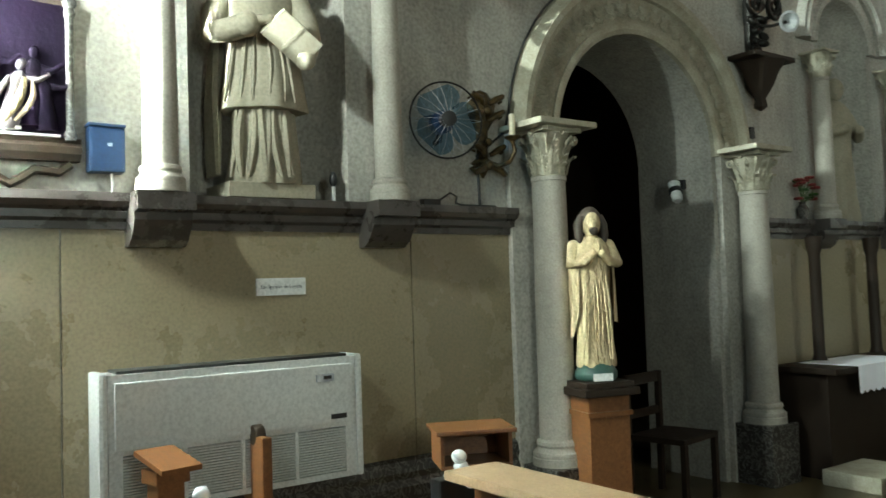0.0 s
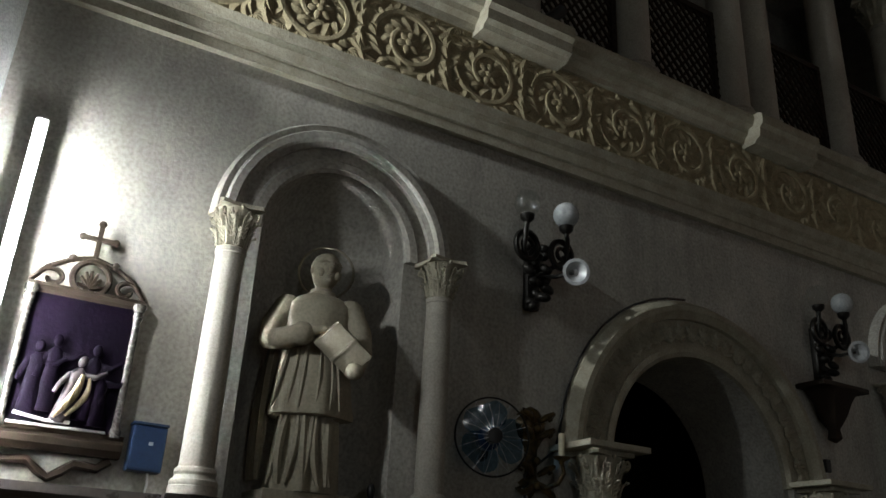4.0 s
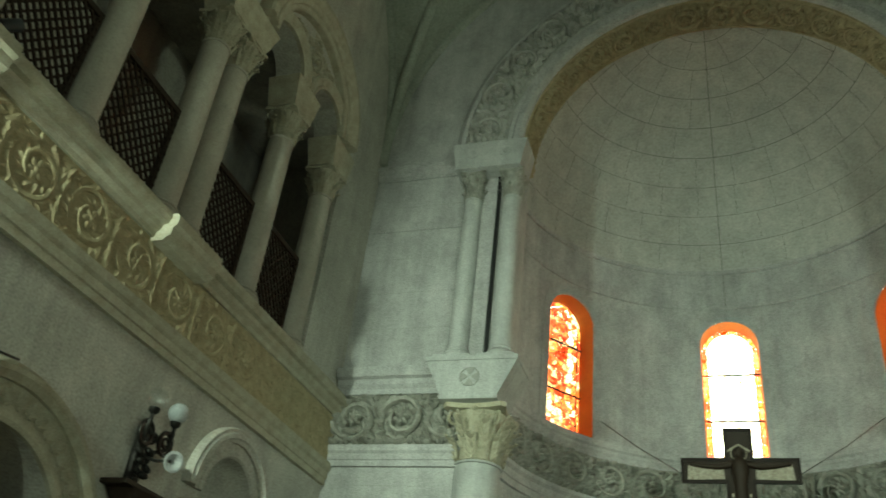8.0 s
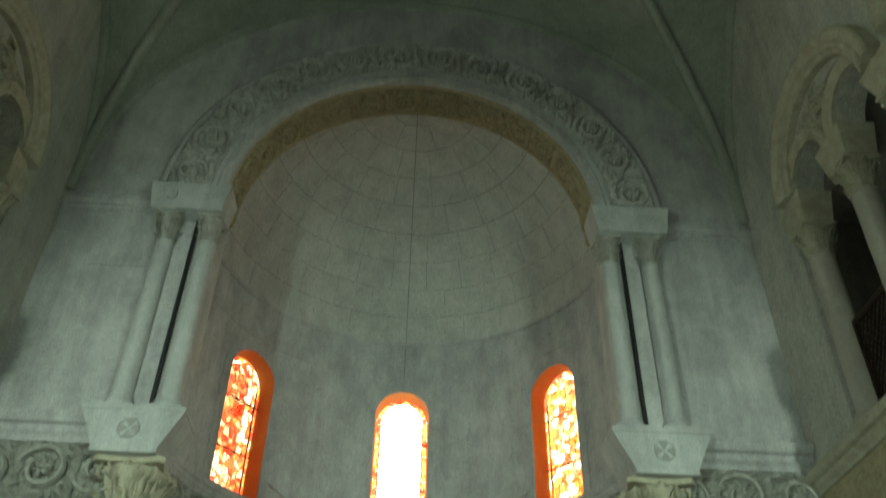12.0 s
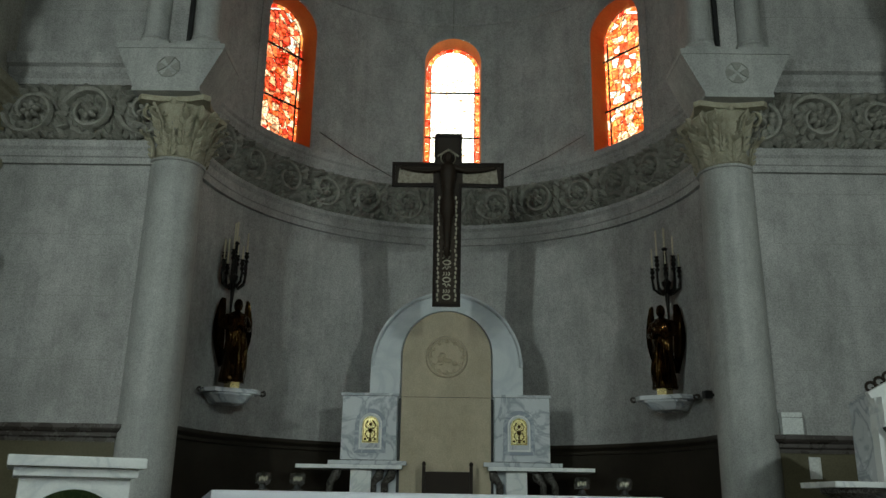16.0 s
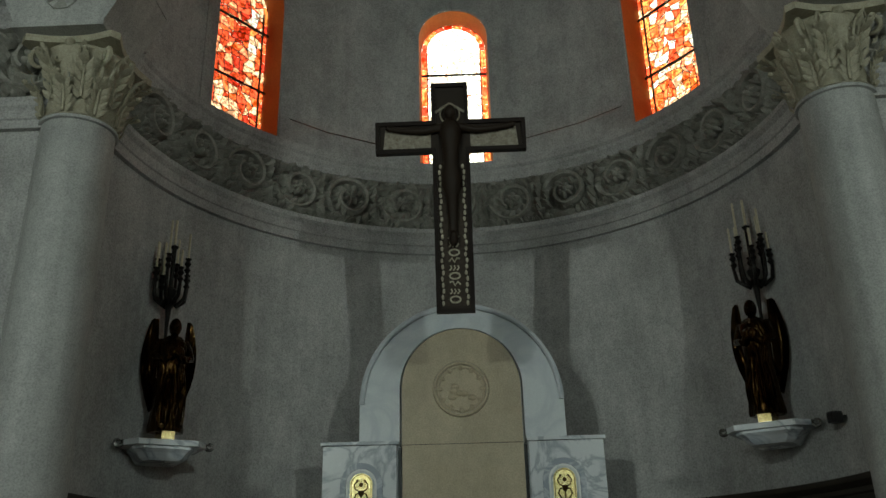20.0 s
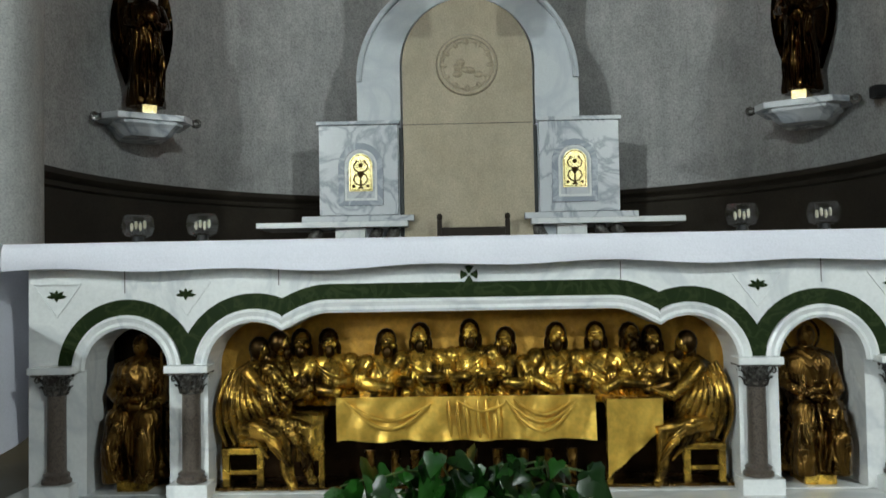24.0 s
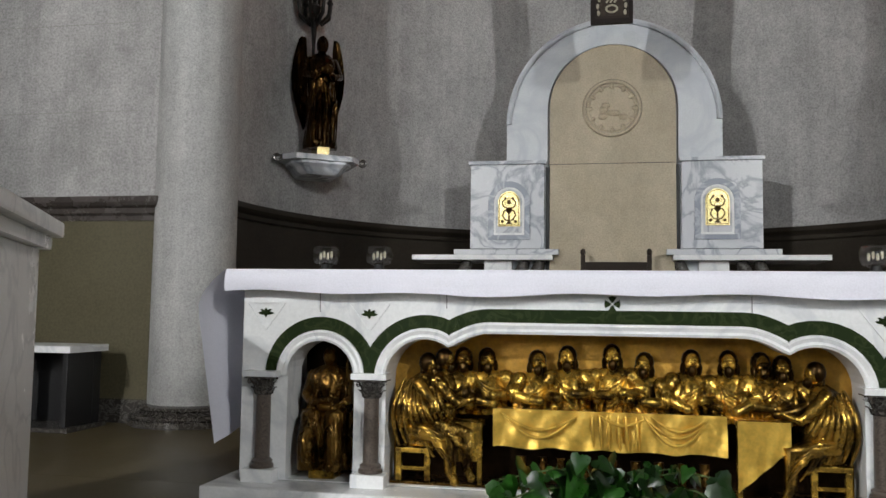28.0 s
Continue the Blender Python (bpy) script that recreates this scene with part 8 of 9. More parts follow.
box(bm, 0.03, 0.05, -0.075, 0.075, 2.735, 2.758, 0.003)
for y, z in ((0, 2.83), (-0.078, 2.747), (0.078, 2.747)):
    ball(bm, (0.04, y, z), 0.02, (0.6, 1, 1), 8)
part("cross", bm, DARKWOOD, st, "small trefoil cross", 60)
bm = bmesh.new()
sweep(bm, [(0.03, -0.25, 1.70), (0.03, -0.2, 1.66), (0.03, -0.1, 1.67), (0.03, -0.05, 1.63), (0.03, 0, 1.60), (0.03, 0.05, 1.63), (0.03, 0.1, 1.67), (0.03, 0.2, 1.66), (0.03, 0.25, 1.70)], 0.022, 6)
part("pendant", bm, DARKWOOD, st, "carved pendant edge", 60)
def station_figure(y, z, h, lean, mat, sub=None):
    bm = bmesh.new()
    lathe(bm, [(0.045, 0), (0.04, h * 0.3), (0.032, h * 0.55), (0.04, h * 0.72), (0.015, h * 0.82)], 16, wob=lambda a, q: 1 + 0.12 * math.sin(6 * a + 20 * q))
    ball(bm, (0.0, 0.0, h * 0.92), 0.024, (1, 0.9, 1.2), 10)
    sweep(bm, [(0.0, 0.03, h * 0.72), (0.03, 0.08, h * 0.7), (0.035, 0.12, h * 0.8)], [0.018, 0.014, 0.010], 7)
    sweep(bm, [(0.0, -0.03, h * 0.72), (0.025, -0.06, h * 0.55), (0.03, -0.07, h * 0.42)], [0.018, 0.014, 0.010], 7)
    for v in bm.verts:
        v.co.x *= 0.7 if sub else 0.3
        v.co.y += lean * (v.co.z / h)
    f = part("figure", bm, mat, st, "", 60, pose(0.062, y, z))
    if sub:
        t = bmesh.new()
        drape(t, curve((0.045, 0.02 + lean * 0.7, h * 0.7), (0.05, -0.03, 0.02), (0.01, 0.02, 0)), 0.02)
        drape(t, curve((0.045, 0.05 + lean * 0.7, h * 0.66), (0.05, 0.02, 0.03), (0.01, 0.03, 0)), 0.014)
        part("sash", t, CREAM, f, "pale falling drapery", 60)


REDDISH = material("painted_robe", (0.09, 0.07, 0.075), 0.4, 0, (0.02, 0.015, 0.02), 20)
for args in ((-0.01, 1.835, 0.32, 0.06, REDDISH, True), (-0.15, 1.86, 0.34, 0.0, PURPLE), (0.15, 1.84, 0.28, -0.02, PURPLE), (0.08, 1.86, 0.36, 0.02, PURPLE), (-0.08, 1.88, 0.36, 0.0, PURPLE)):
    station_figure(*args)
part("ground_line", sweep(bmesh.new(), [(0.08, -0.2, 1.86), (0.08, -0.06, 1.838), (0.08, 0.04, 1.842)], 0.009, 6), PAPER, st, "thin pale line")
bx = thing("blue_box", "small dark blue plastic box on the wall", "box", pose(WL, 0.885, 1.665))
part("case", box(bmesh.new(), 0.001, 0.09, -0.08, 0.08, 0, 0.21, 0.012), BLUE, bx)
part("lid", box(bmesh.new(), 0.0, 0.094, -0.083, 0.083, 0.212, 0.225, 0.004), BLUE, bx)
part("badge", B(0.0905, 0.093, 0.0, 0.02, 0.12, 0.135), PAPER, bx, "small white badge")
part("cable", sweep(bmesh.new(), [(0.03, 0.03, 0.0), (0.035, 0.035, -0.05), (0.03, 0.03, -0.092)], 0.006, 6), WHITE, bx)

# plaque, fan coil unit --------------------------------------------------------------------
pq = thing("name_plaque", "small white plaque with black lettering on the dado", "plaque", pose(WL + 0.014, 1.765, 1.115))
part("plate", box(bmesh.new(), 0.0, 0.008, -0.14, 0.14, -0.045, 0.045, 0.002), PAPER, pq)
cu = bpy.data.curves.new("lettering", "FONT")
cu.body, cu.size, cu.align_x, cu.align_y, cu.extrude = "San Ignacio de Loyola", 0.027, "CENTER", "CENTER", 0.0005
cu.materials.append(INK)
tmp = new("lettering_source", cu)
dg = bpy.context.evaluated_depsgraph_get()
tm = bpy.data.meshes.new_from_object(tmp.evaluated_get(dg))
bpy.data.objects.remove(tmp)
tm.materials.clear()
tm.materials.append(INK)
part("lettering", tm, INK, pq, "black printed name", at=pose(0.009, 0, 0, 90, 0, 90))

ac = thing("fan_coil_unit", "white wall-mounted fan coil unit with a grille", "air conditioner", pose(WL + 0.015, 1.46, 0.12))
part("case", plate([(-0.62, 0.0), (0.62, 0.0), (0.62, 0.62), (-0.62, 0.62)], [[(-0.56, 0.03), (0.56, 0.03), (0.56, 0.26), (-0.56, 0.26)]], 0.19, lambda u, v, w: (0.20 - w, u, v)), WHITE, ac)
part("front_door", box(bmesh.new(), 0.201, 0.212, -0.595, 0.595, 0.285, 0.585, 0.006), WHITE, ac, "smooth white front flap")
for s in (-1, 1):
    part("end_cap", box(bmesh.new(), 0.0, 0.205, s * 0.62 - 0.02 + 0.021 * s, s * 0.62 + 0.02 + 0.021 * s, -0.005, 0.63, 0.018), WHITE, ac)
part("outlet", box(bmesh.new(), 0.03, 0.19, -0.58, 0.58, 0.621, 0.635, 0.003), BLACK, ac, "dark air outlet slot")
part("grille_back", B(0.05, 0.06, -0.56, 0.56, 0.03, 0.26), LEDGE, ac, "dark inside of the grille")
sl = mesh_of("slat", box(bmesh.new(), 0.16, 0.20, -0.56, 0.56, -0.0035, 0.0035), WHITE)
for i in range(17):
    part("slat", sl, WHITE, ac, at=pose(0, 0, 0.04 + 0.0131 * i))
for y in (-0.28, 0.0, 0.28):
    part("grille_bar", B(0.158, 0.203, y - 0.008, y + 0.008, 0.03, 0.26), WHITE, ac)
part("display", box(bmesh.new(), 0.2125, 0.216, 0.39, 0.49, 0.50, 0.54, 0.004), GMARBLE, ac, "grey control panel")
part("display_window", B(0.2165, 0.218, 0.43, 0.475, 0.513, 0.53), BLACK, ac)
part("badge", B(0.2125, 0.215, 0.47, 0.56, 0.305, 0.33), BLACK, ac, "black plain badge")

# wall lamps, fan, sconce --------------------------------------------------------------------


def wall_lamp(y):
    w = thing("wall_lamp", "black iron wall lamp with glass globes and one bulb", "wall lamp", pose(WL, y, 3.28), "iron wall lamps")
    part("back_plate", box(bmesh.new(), 0.0, 0.06, -0.05, 0.05, -0.34, 0.12, 0.02), IRON, w)
    bm = bmesh.new()
    for k in range(14):
        r = random.Random(k + 900)
        ball(bm, (0.06 + r.uniform(0, 0.07), r.uniform(-0.085, 0.085), -0.34 + 0.035 * k), 0.045, (0.8, 1.2, 0.7), 8, Euler((r.uniform(-1, 1), 0, r.uniform(-1, 1))))
    part("leaf_boss", bm, IRON, w, "dark cast leaves", 60)
    for s in (-1, 1):
        b = part("arm", sweep(bmesh.new(), [(0.05, 0, -0.12), (0.12, s * 0.08, -0.06), (0.18, s * 0.17, 0.0), (0.2, s * 0.17, 0.12), (0.2, s * 0.16, 0.2)], 0.018, 8), IRON, w, "", 60)
        bm = bmesh.new()
        sweep(bm, [(0.17 + 0.0 * i, s * 0.14 + 0.085 * math.cos(i * 0.2618), 0.04 + 0.095 * math.sin(i * 0.2618)) for i in range(25)], 0.021, 6)
        sweep(bm, [(0.17, s * 0.14 + (0.05 - 0.002 * i) * math.cos(i * 0.4), 0.04 + (0.055 - 0.002 * i) * math.sin(i * 0.4)) for i in range(16)], 0.015, 6)
        part("scroll", bm, IRON, b, "", 60)
        part("cup", lathe(bmesh.new(), [(0.012, -0.03), (0.045, 0.0), (0.05, 0.03), (0.04, 0.035)], 14), IRON, b, "", 40, pose(0.2, s * 0.16, 0.21))
        part("globe", ball(bmesh.new(), (0, 0, 0), 0.088, (1, 1, 1.02), 20), CLEAR if s < 0 else FROST, b, "glass globe", 60, pose(0.2, s * 0.16, 0.325))
    bl = part("spot_arm", sweep(bmesh.new(), [(0.05, 0, -0.1), (0.16, 0.1, -0.12), (0.26, 0.17, -0.1)], 0.014, 6), IRON, w, "", 60)
    part("bulb", lathe(bmesh.new(), [(0.02, -0.08), (0.035, -0.06), (0.075, 0.0), (0.078, 0.012), (0.06, 0.014), (0.02, -0.02)], 18), FROST, bl, "white reflector bulb", 40, look((0.27, 0.18, -0.10), (-3, 1.9, 0.6)) @ Matrix.Scale(1.15, 4))
    return w


wall_lamp(3.13)
wall_lamp(6.03)
fan = thing("wall_fan", "oscillating wall fan with a clear wire guard", "fan", pose(WL, 2.80, 2.06, 0, 0, -14))
FANBLUE = glass("fan_blade", (0.30, 0.48, 0.64), 0.1, 0.94)
part("bracket", sweep(bmesh.new(), [(0.0, 0, -0.1), (0.06, 0, -0.1), (0.1, 0, 0.0)], 0.02, 8), BLACK, fan, "", 60)
part("motor", moved(lathe(bmesh.new(), [(0.05, 0), (0.07, 0.02), (0.07, 0.08), (0.04, 0.1)], 18), Matrix.Rotation(math.pi / 2, 4, "Y")), BLUE, fan, "", 40, pose(0.06, 0, 0))
for k in range(3):
    bm = bmesh.new()
    rows = []
    for i in range(6):
        f = i / 5
        rr = 0.04 + 0.15 * f
        wd = 0.05 + 0.085 * math.sin(math.pi * (0.15 + 0.7 * f))
        rows.append([bm.verts.new((0.19 + 0.02 * q, q * wd, rr)) for q in (-1, -0.3, 0.3, 1)])
    for p, q in zip(rows, rows[1:]):
        for i in range(3):
            bm.faces.new((p[i], p[i + 1], q[i + 1], q[i]))
    part("blade", bm, FANBLUE, fan, "blue plastic blade", 60, Matrix.Rotation(k * 2 * math.pi / 3 + 0.4, 4, "X"))
part("hub", moved(lathe(bmesh.new(), [(0.04, 0), (0.04, 0.04), (0.02, 0.06)], 16), Matrix.Rotation(math.pi / 2, 4, "Y")), BLACK, fan, "dark hub", 40, pose(0.17, 0, 0))
gd = part("guard", sweep(bmesh.new(), [(0.19, 0.225 * math.cos(i * 0.1571), 0.225 * math.sin(i * 0.1571)) for i in range(41)], 0.006, 6), IRON, fan, "wire guard", 60)
wire = bmesh.new()
for k in range(18):
    a = k * math.pi / 9
    c_, s_ = math.cos(a), math.sin(a)
    sweep(wire, [(0.24, 0.045 * c_, 0.045 * s_), (0.235, 0.13 * c_, 0.13 * s_), (0.19, 0.225 * c_, 0.225 * s_), (0.14, 0.17 * c_, 0.17 * s_), (0.12, 0.06 * c_, 0.06 * s_)], 0.0011, 4)
part("wire_cage", wire, GMARBLE, gd, "thin guard wires")
part("badge", moved(lathe(bmesh.new(), [(0.045, 0), (0.045, 0.006), (0.03, 0.01)], 18), Matrix.Rotation(math.pi / 2, 4, "Y")), BLACK, fan, "", 40, pose(0.24, 0, 0))
part("cable", sweep(bmesh.new(), [(0.01, -0.12, -0.1), (0.01, -0.2, -0.2), (0.01, -0.22, -0.36), (0.02, -0.22, -0.455)], 0.006, 6), BLACK, fan)
ext = thing("socket_strip", "black socket strip with a looped cable on the ledge", "socket", pose(WL + 0.04, 2.72, 1.573))
part("body", box(bmesh.new(), -0.03, 0.03, -0.06, 0.06, 0, 0.035, 0.006), BLACK, ext)
part("cable", sweep(bmesh.new(), [(0, 0.05, 0.02), (0, 0.1, 0.05), (0, 0.15, 0.08), (0, 0.2, 0.06), (0, 0.19, 0.02), (0, 0.24, 0.008), (0, 0.5, 0.008)], 0.006, 6), BLACK, ext)
sc2 = thing("candle_sconce", "carved brownish gilt wooden sconce with one candle", "sconce", pose(WL, 3.16, 1.78))
SCONCE = material("sconce_gilding", (0.13, 0.085, 0.03), 0.4, 0.5, (0.012, 0.008, 0.004), 22, 60, 0.2, 0.4)
part("back_plate", lathe(bmesh.new(), [(0.005, -0.02), (0.05, 0.04), (0.1, 0.07), (0.045, 0.11), (0.05, 0.28), (0.1, 0.36), (0.11, 0.44), (0.06, 0.52), (0.01, 0.54)], 24, wob=lambda a, z: (1 - 0.45 * abs(math.cos(a))) * (1 + 0.10 * math.sin(7 * a + 30 * z))), SCONCE, sc2, "", 50)
for z, k in ((0.06, -1), (0.34, 1), (0.44, 1), (0.12, 1)):
    for q in (-1, 1):
        part("leaf", sweep(bmesh.new(), [(0.05, q * 0.02, z), (0.085, q * 0.06, z + 0.03 * k), (0.075, q * 0.115, z + 0.055 * k), (0.045, q * 0.125, z + 0.03 * k), (0.06, q * 0.10, z + 0.015 * k)], [0.014, 0.022, 0.02, 0.014, 0.008], 7), SCONCE, sc2, "", 60)
for z, q in ((0.40, 0.034), (0.20, 0.026), (0.05, 0.028)):
    part("rosette", ball(bmesh.new(), (0.072, 0, z), q, (0.7, 1, 1), 10), SCONCE, sc2, "", 60)
part("arm", sweep(bmesh.new(), [(0.04, 0.0, 0.08), (0.10, 0.05, 0.045), (0.16, 0.09, 0.07), (0.19, 0.11, 0.13), (0.18, 0.1, 0.2)], [0.018, 0.017, 0.015, 0.014, 0.012], 8), SCONCE, sc2, "", 60)
part("pan", lathe(bmesh.new(), [(0.012, -0.02), (0.02, 0), (0.05, 0.015), (0.055, 0.025), (0.02, 0.03)], 14), SCONCE, sc2, "", 40, pose(0.18, 0.1, 0.2))
part("candle", lathe(bmesh.new(), [(0.02, 0.03), (0.02, 0.155), (0.015, 0.165), (0.003, 0.167)], 12), CANDLE, sc2, "cream candle", 40, pose(0.18, 0.1, 0.2))
route = [(WL + 0.01, 3.12, 1.575), (WL + 0.012, 3.11, 1.9), (WL + 0.012, DOOR[0] - DOOR[1] - 0.45, DOOR[2] + 0.02)]
route += [(WL + 0.03, DOOR[0] - (DOOR[1] + 0.435) * math.cos(q), DOOR[2] + (DOOR[1] + 0.435) * math.sin(q)) for q in [radians(6 + 8 * k) for k in range(11)]]
tagged(part("wall_cable", sweep(bmesh.new(), route, 0.009, 6), BLACK), "black cable running up beside the door arch", "cable")
hb = thing("carved_shelf", "dark carved wooden wall shelf under the far lamp", "shelf", pose(WL, 6.02, 2.45))
part("shelf_top", box(bmesh.new(), 0.0, 0.26, -0.28, 0.28, 0.40, 0.44, 0.01), DARKWOOD, hb)
part("console", lathe(bmesh.new(), [(0.01, 0.0), (0.05, 0.03), (0.04, 0.1), (0.1, 0.2), (0.14, 0.3), (0.2, 0.395)], 16, wob=lambda a, z: 1 + 0.15 * math.sin(6 * a)), DARKWOOD, hb, "", 50, pose(0.1, 0, 0))
spkr = thing("wall_spotlight", "small white and black spotlight on the doorway's reveal", "lamp", pose(WL - 0.3, 5.466, 1.80))
can = part("can", lathe(bmesh.new(), [(0.0, -0.10), (0.03, -0.10), (0.042, -0.08), (0.046, 0.06), (0.05, 0.08), (0.044, 0.08), (0.03, 0.04), (0.0, 0.04)], 20), WHITE, spkr, "pale round can", 40, look((0.02, -0.10, 0.0), (0.35, -0.35, -0.62)))
part("collar", lathe(bmesh.new(), [(0.049, -0.02), (0.054, -0.015), (0.054, 0.02), (0.049, 0.025)], 20), BLACK, can, "black collar", 40)
part("mount", box(bmesh.new(), -0.03, 0.05, -0.03, 0.0, 0.02, 0.10, 0.006), BLACK, spkr)
part("arm", sweep(bmesh.new(), [(0.01, -0.02, 0.06), (0.012, -0.06, 0.055), (0.016, -0.10, 0.03)], 0.012, 7), BLACK, spkr)
swt = thing("wall_switch", "small black switch on the wall", "switch", pose(WL, 6.0, 2.28))
part("plate", box(bmesh.new(), 0.0, 0.03, -0.03, 0.03, -0.05, 0.05, 0.01), BLACK, swt)

# statue on its pedestal by the door, chair behind it ---------------------------------------------
pd = thing("wood_pedestal", "reddish wooden pedestal with a moulded top", "pedestal", pose(-4.38, 3.66, NAVE, 0, 0, 75))
part("shaft", box(bmesh.new(), -0.14, 0.14, -0.14, 0.14, 0.08, 0.90, 0.008), WOOD, pd)
part("foot", box(bmesh.new(), -0.18, 0.18, -0.18, 0.18, 0.0, 0.078, 0.01), WOOD, pd)
part("necking", box(bmesh.new(), -0.155, 0.155, -0.155, 0.155, 0.78, 0.81, 0.006), WOOD, pd)
part("top", box(bmesh.new(), -0.19, 0.19, -0.19, 0.19, 0.902, 0.95, 0.012), DARKWOOD, pd)
part("plinth", box(bmesh.new(), -0.165, 0.165, -0.165, 0.165, 0.952, 0.985, 0.006), DARKWOOD, pd)
bm = bmesh.new()
robed(bm, 0.94, 0.25, 0.21, 7, 0.0, 61, 0, 0.92)
# cape from the shoulders, open in front, its edges falling unevenly
rows = []
for i in range(13):
    f = i / 12
    row = []
    for k in range(29):
        a = math.pi * (-0.24 + 1.48 * k / 28)
        low = 0.17 + 0.13 * abs(math.cos(a * 1.5)) + 0.03 * math.sin(a * 7)
        z = 0.79 - (0.79 - low) * f
        q = (0.075 + 0.065 * min(1, f * 4)) * (1 + 0.06 * math.sin(9 * a + 4 * f) * f)
        row.append(bm.verts.new((q * math.cos(a) * 1.02, q * math.sin(a) * 0.85 + 0.012, z)))
    rows.append(row)
for p, q in zip(rows, rows[1:]):
    for k in range(28):
        bm.faces.new((p[k], p[k + 1], q[k + 1], q[k]))
for q in (-1, 1):
    arm(bm, [(q * 0.11, 0, 0.74), (q * 0.145, -0.05, 0.63), (q * 0.085, -0.11, 0.64), (q * 0.03, -0.125, 0.69)], 0.042, 0.022)
for k in range(7):
    r = random.Random(k + 200)
    u0 = -0.075 + 0.025 * k + r.uniform(-0.008, 0.008)
    drape(bm, curve((u0 * 0.8, -0.085, 0.58), (u0 * 1.2 + r.uniform(-0.01, 0.01), -0.10, 0.05), (r.uniform(-0.02, 0.02), -0.006, 0)), r.uniform(0.005, 0.010))
ball(bm, (0, -0.02, 0.885), 0.066, (0.82, 0.92, 1.12), 14)
ball(bm, (0, -0.08, 0.885), 0.012, (0.7, 1, 1.4), 8)
tagged(part("devotional_statue", bm, CREAM, None, "", 55, pose(-4.38, 3.66, 0.568, 0, 0, 62)), "cream painted statue of a robed figure on the wooden pedestal", "statue")
bm = bmesh.new()
ball(bm, (0, 0.005, 0.905), 0.075, (0.95, 0.85, 1.1), 14)
ball(bm, (0, -0.066, 0.835), 0.026, (1.1, 0.7, 1.2), 10)
for q in (-1, 1):
    sweep(bm, [(q * 0.055, -0.01, 0.93), (q * 0.078, -0.005, 0.87), (q * 0.08, -0.015, 0.80), (q * 0.07, -0.03, 0.75)], [0.025, 0.032, 0.03, 0.012], 8)
tagged(part("statue_hair", bm, HAIR, None, "", 60, pose(-4.38, 3.66, 0.568, 0, 0, 62)), "dark painted hair of the cream statue", "statue")
GLOBE = material("green_paint", (0.05, 0.12, 0.09), 0.45, 0, (0.02, 0.05, 0.05), 12)
gb = thing("painted_globe", "green painted globe with a pale label under the statue", "ornament", pose(-4.38, 3.66, 0.486, 0, 0, 62))
part("globe", lathe(bmesh.new(), [(0.115, 0), (0.13, 0.02), (0.13, 0.05), (0.10, 0.10), (0.04, 0.13)], 24), GLOBE, gb, "", 60)
part("label", box(bmesh.new(), -0.06, 0.06, -0.142, -0.132, 0.005, 0.05, 0.003), PAPER, gb, "small pale label")
ch = thing("side_chair", "dark wooden chair standing in the doorway", "chair", pose(-4.75, 4.78, NAVE, 0, 0, 100))
for s in (-1, 1):
    part("back_post", box(bmesh.new(), s * 0.22 - 0.025, s * 0.22 + 0.025, 0.2, 0.24, 0, 0.9, 0.006), DARKWOOD, ch)
    part("leg", box(bmesh.new(), s * 0.22 - 0.025, s * 0.22 + 0.025, -0.24, -0.2, 0, 0.44, 0.006), DARKWOOD, ch)
part("top_rail", box(bmesh.new(), -0.2, 0.2, 0.205, 0.235, 0.82, 0.9, 0.006), DARKWOOD, ch)
part("mid_rail", box(bmesh.new(), -0.2, 0.2, 0.205, 0.235, 0.58, 0.64, 0.006), DARKWOOD, ch)
part("seat", box(bmesh.new(), -0.25, 0.25, -0.24, 0.2, 0.44, 0.48, 0.008), DARKWOOD, ch)

# side altar beyond the door ----------------------------------------------------------------------
sa = thing("side_altar", "dark wooden side altar with a shelf", "altar", pose(WL + 0.03, 6.75, NAVE))
part("body", box(bmesh.new(), 0.06, 0.5, -0.7, 0.75, 0.0, 0.82, 0.015), DARKWOOD, sa)
part("top", box(bmesh.new(), 0.06, 0.62, -0.78, 0.83, 0.822, 0.87, 0.01), DARKWOOD, sa)
part("foot_step", box(bmesh.new(), 0.5, 0.95, -0.85, -0.25, 0.0, 0.12, 0.02), STONE, sa, "pale stone block at its foot")
for s in (-0.45, 0.45):
    part("pillar", lathe(bmesh.new(), [(0.06, 0.9), (0.045, 0.95), (0.045, 1.75), (0.06, 1.8), (0.07, 1.9)], 14), DARKWOOD, sa, "", 40, pose(0.3, s, 0))
sc_ = thing("altar_runner", "white lace cloth on the side altar", "altar cloth", pose(WL + 0.03, 6.75, 0.372))
part("cloth", box(bmesh.new(), 0.15, 0.64, -0.5, 0.4, 0.0, 0.006, 0.002), CLOTH, sc_)
bm = bmesh.new()
r0, r1 = [], []
for i in range(41):
    u = -0.5 + 0.9 * i / 40
    r0.append(bm.verts.new((0.642, u, 0.004)))
    r1.append(bm.verts.new((0.645 + 0.006 * math.sin(i * 0.9), u, -0.20 - 0.012 * math.sin(i * 1.57))))
for i in range(40):
    bm.faces.new((r0[i], r0[i + 1], r1[i + 1], r1[i]))
part("lace_edge", bm, CLOTH, sc_, "hanging lace edge", 60)
vs = thing("flower_vase", "dark vase of dull red flowers on the wall ledge", "vase", pose(WL + 0.06, 6.62, 1.572))
part("vase", lathe(bmesh.new(), [(0.03, 0), (0.045, 0.04), (0.05, 0.09), (0.025, 0.13), (0.032, 0.15)], 14), DARKMARBLE, vs, "", 50)
RED = material("petal_red", (0.28, 0.03, 0.03), 0.5, 0, None, 20)
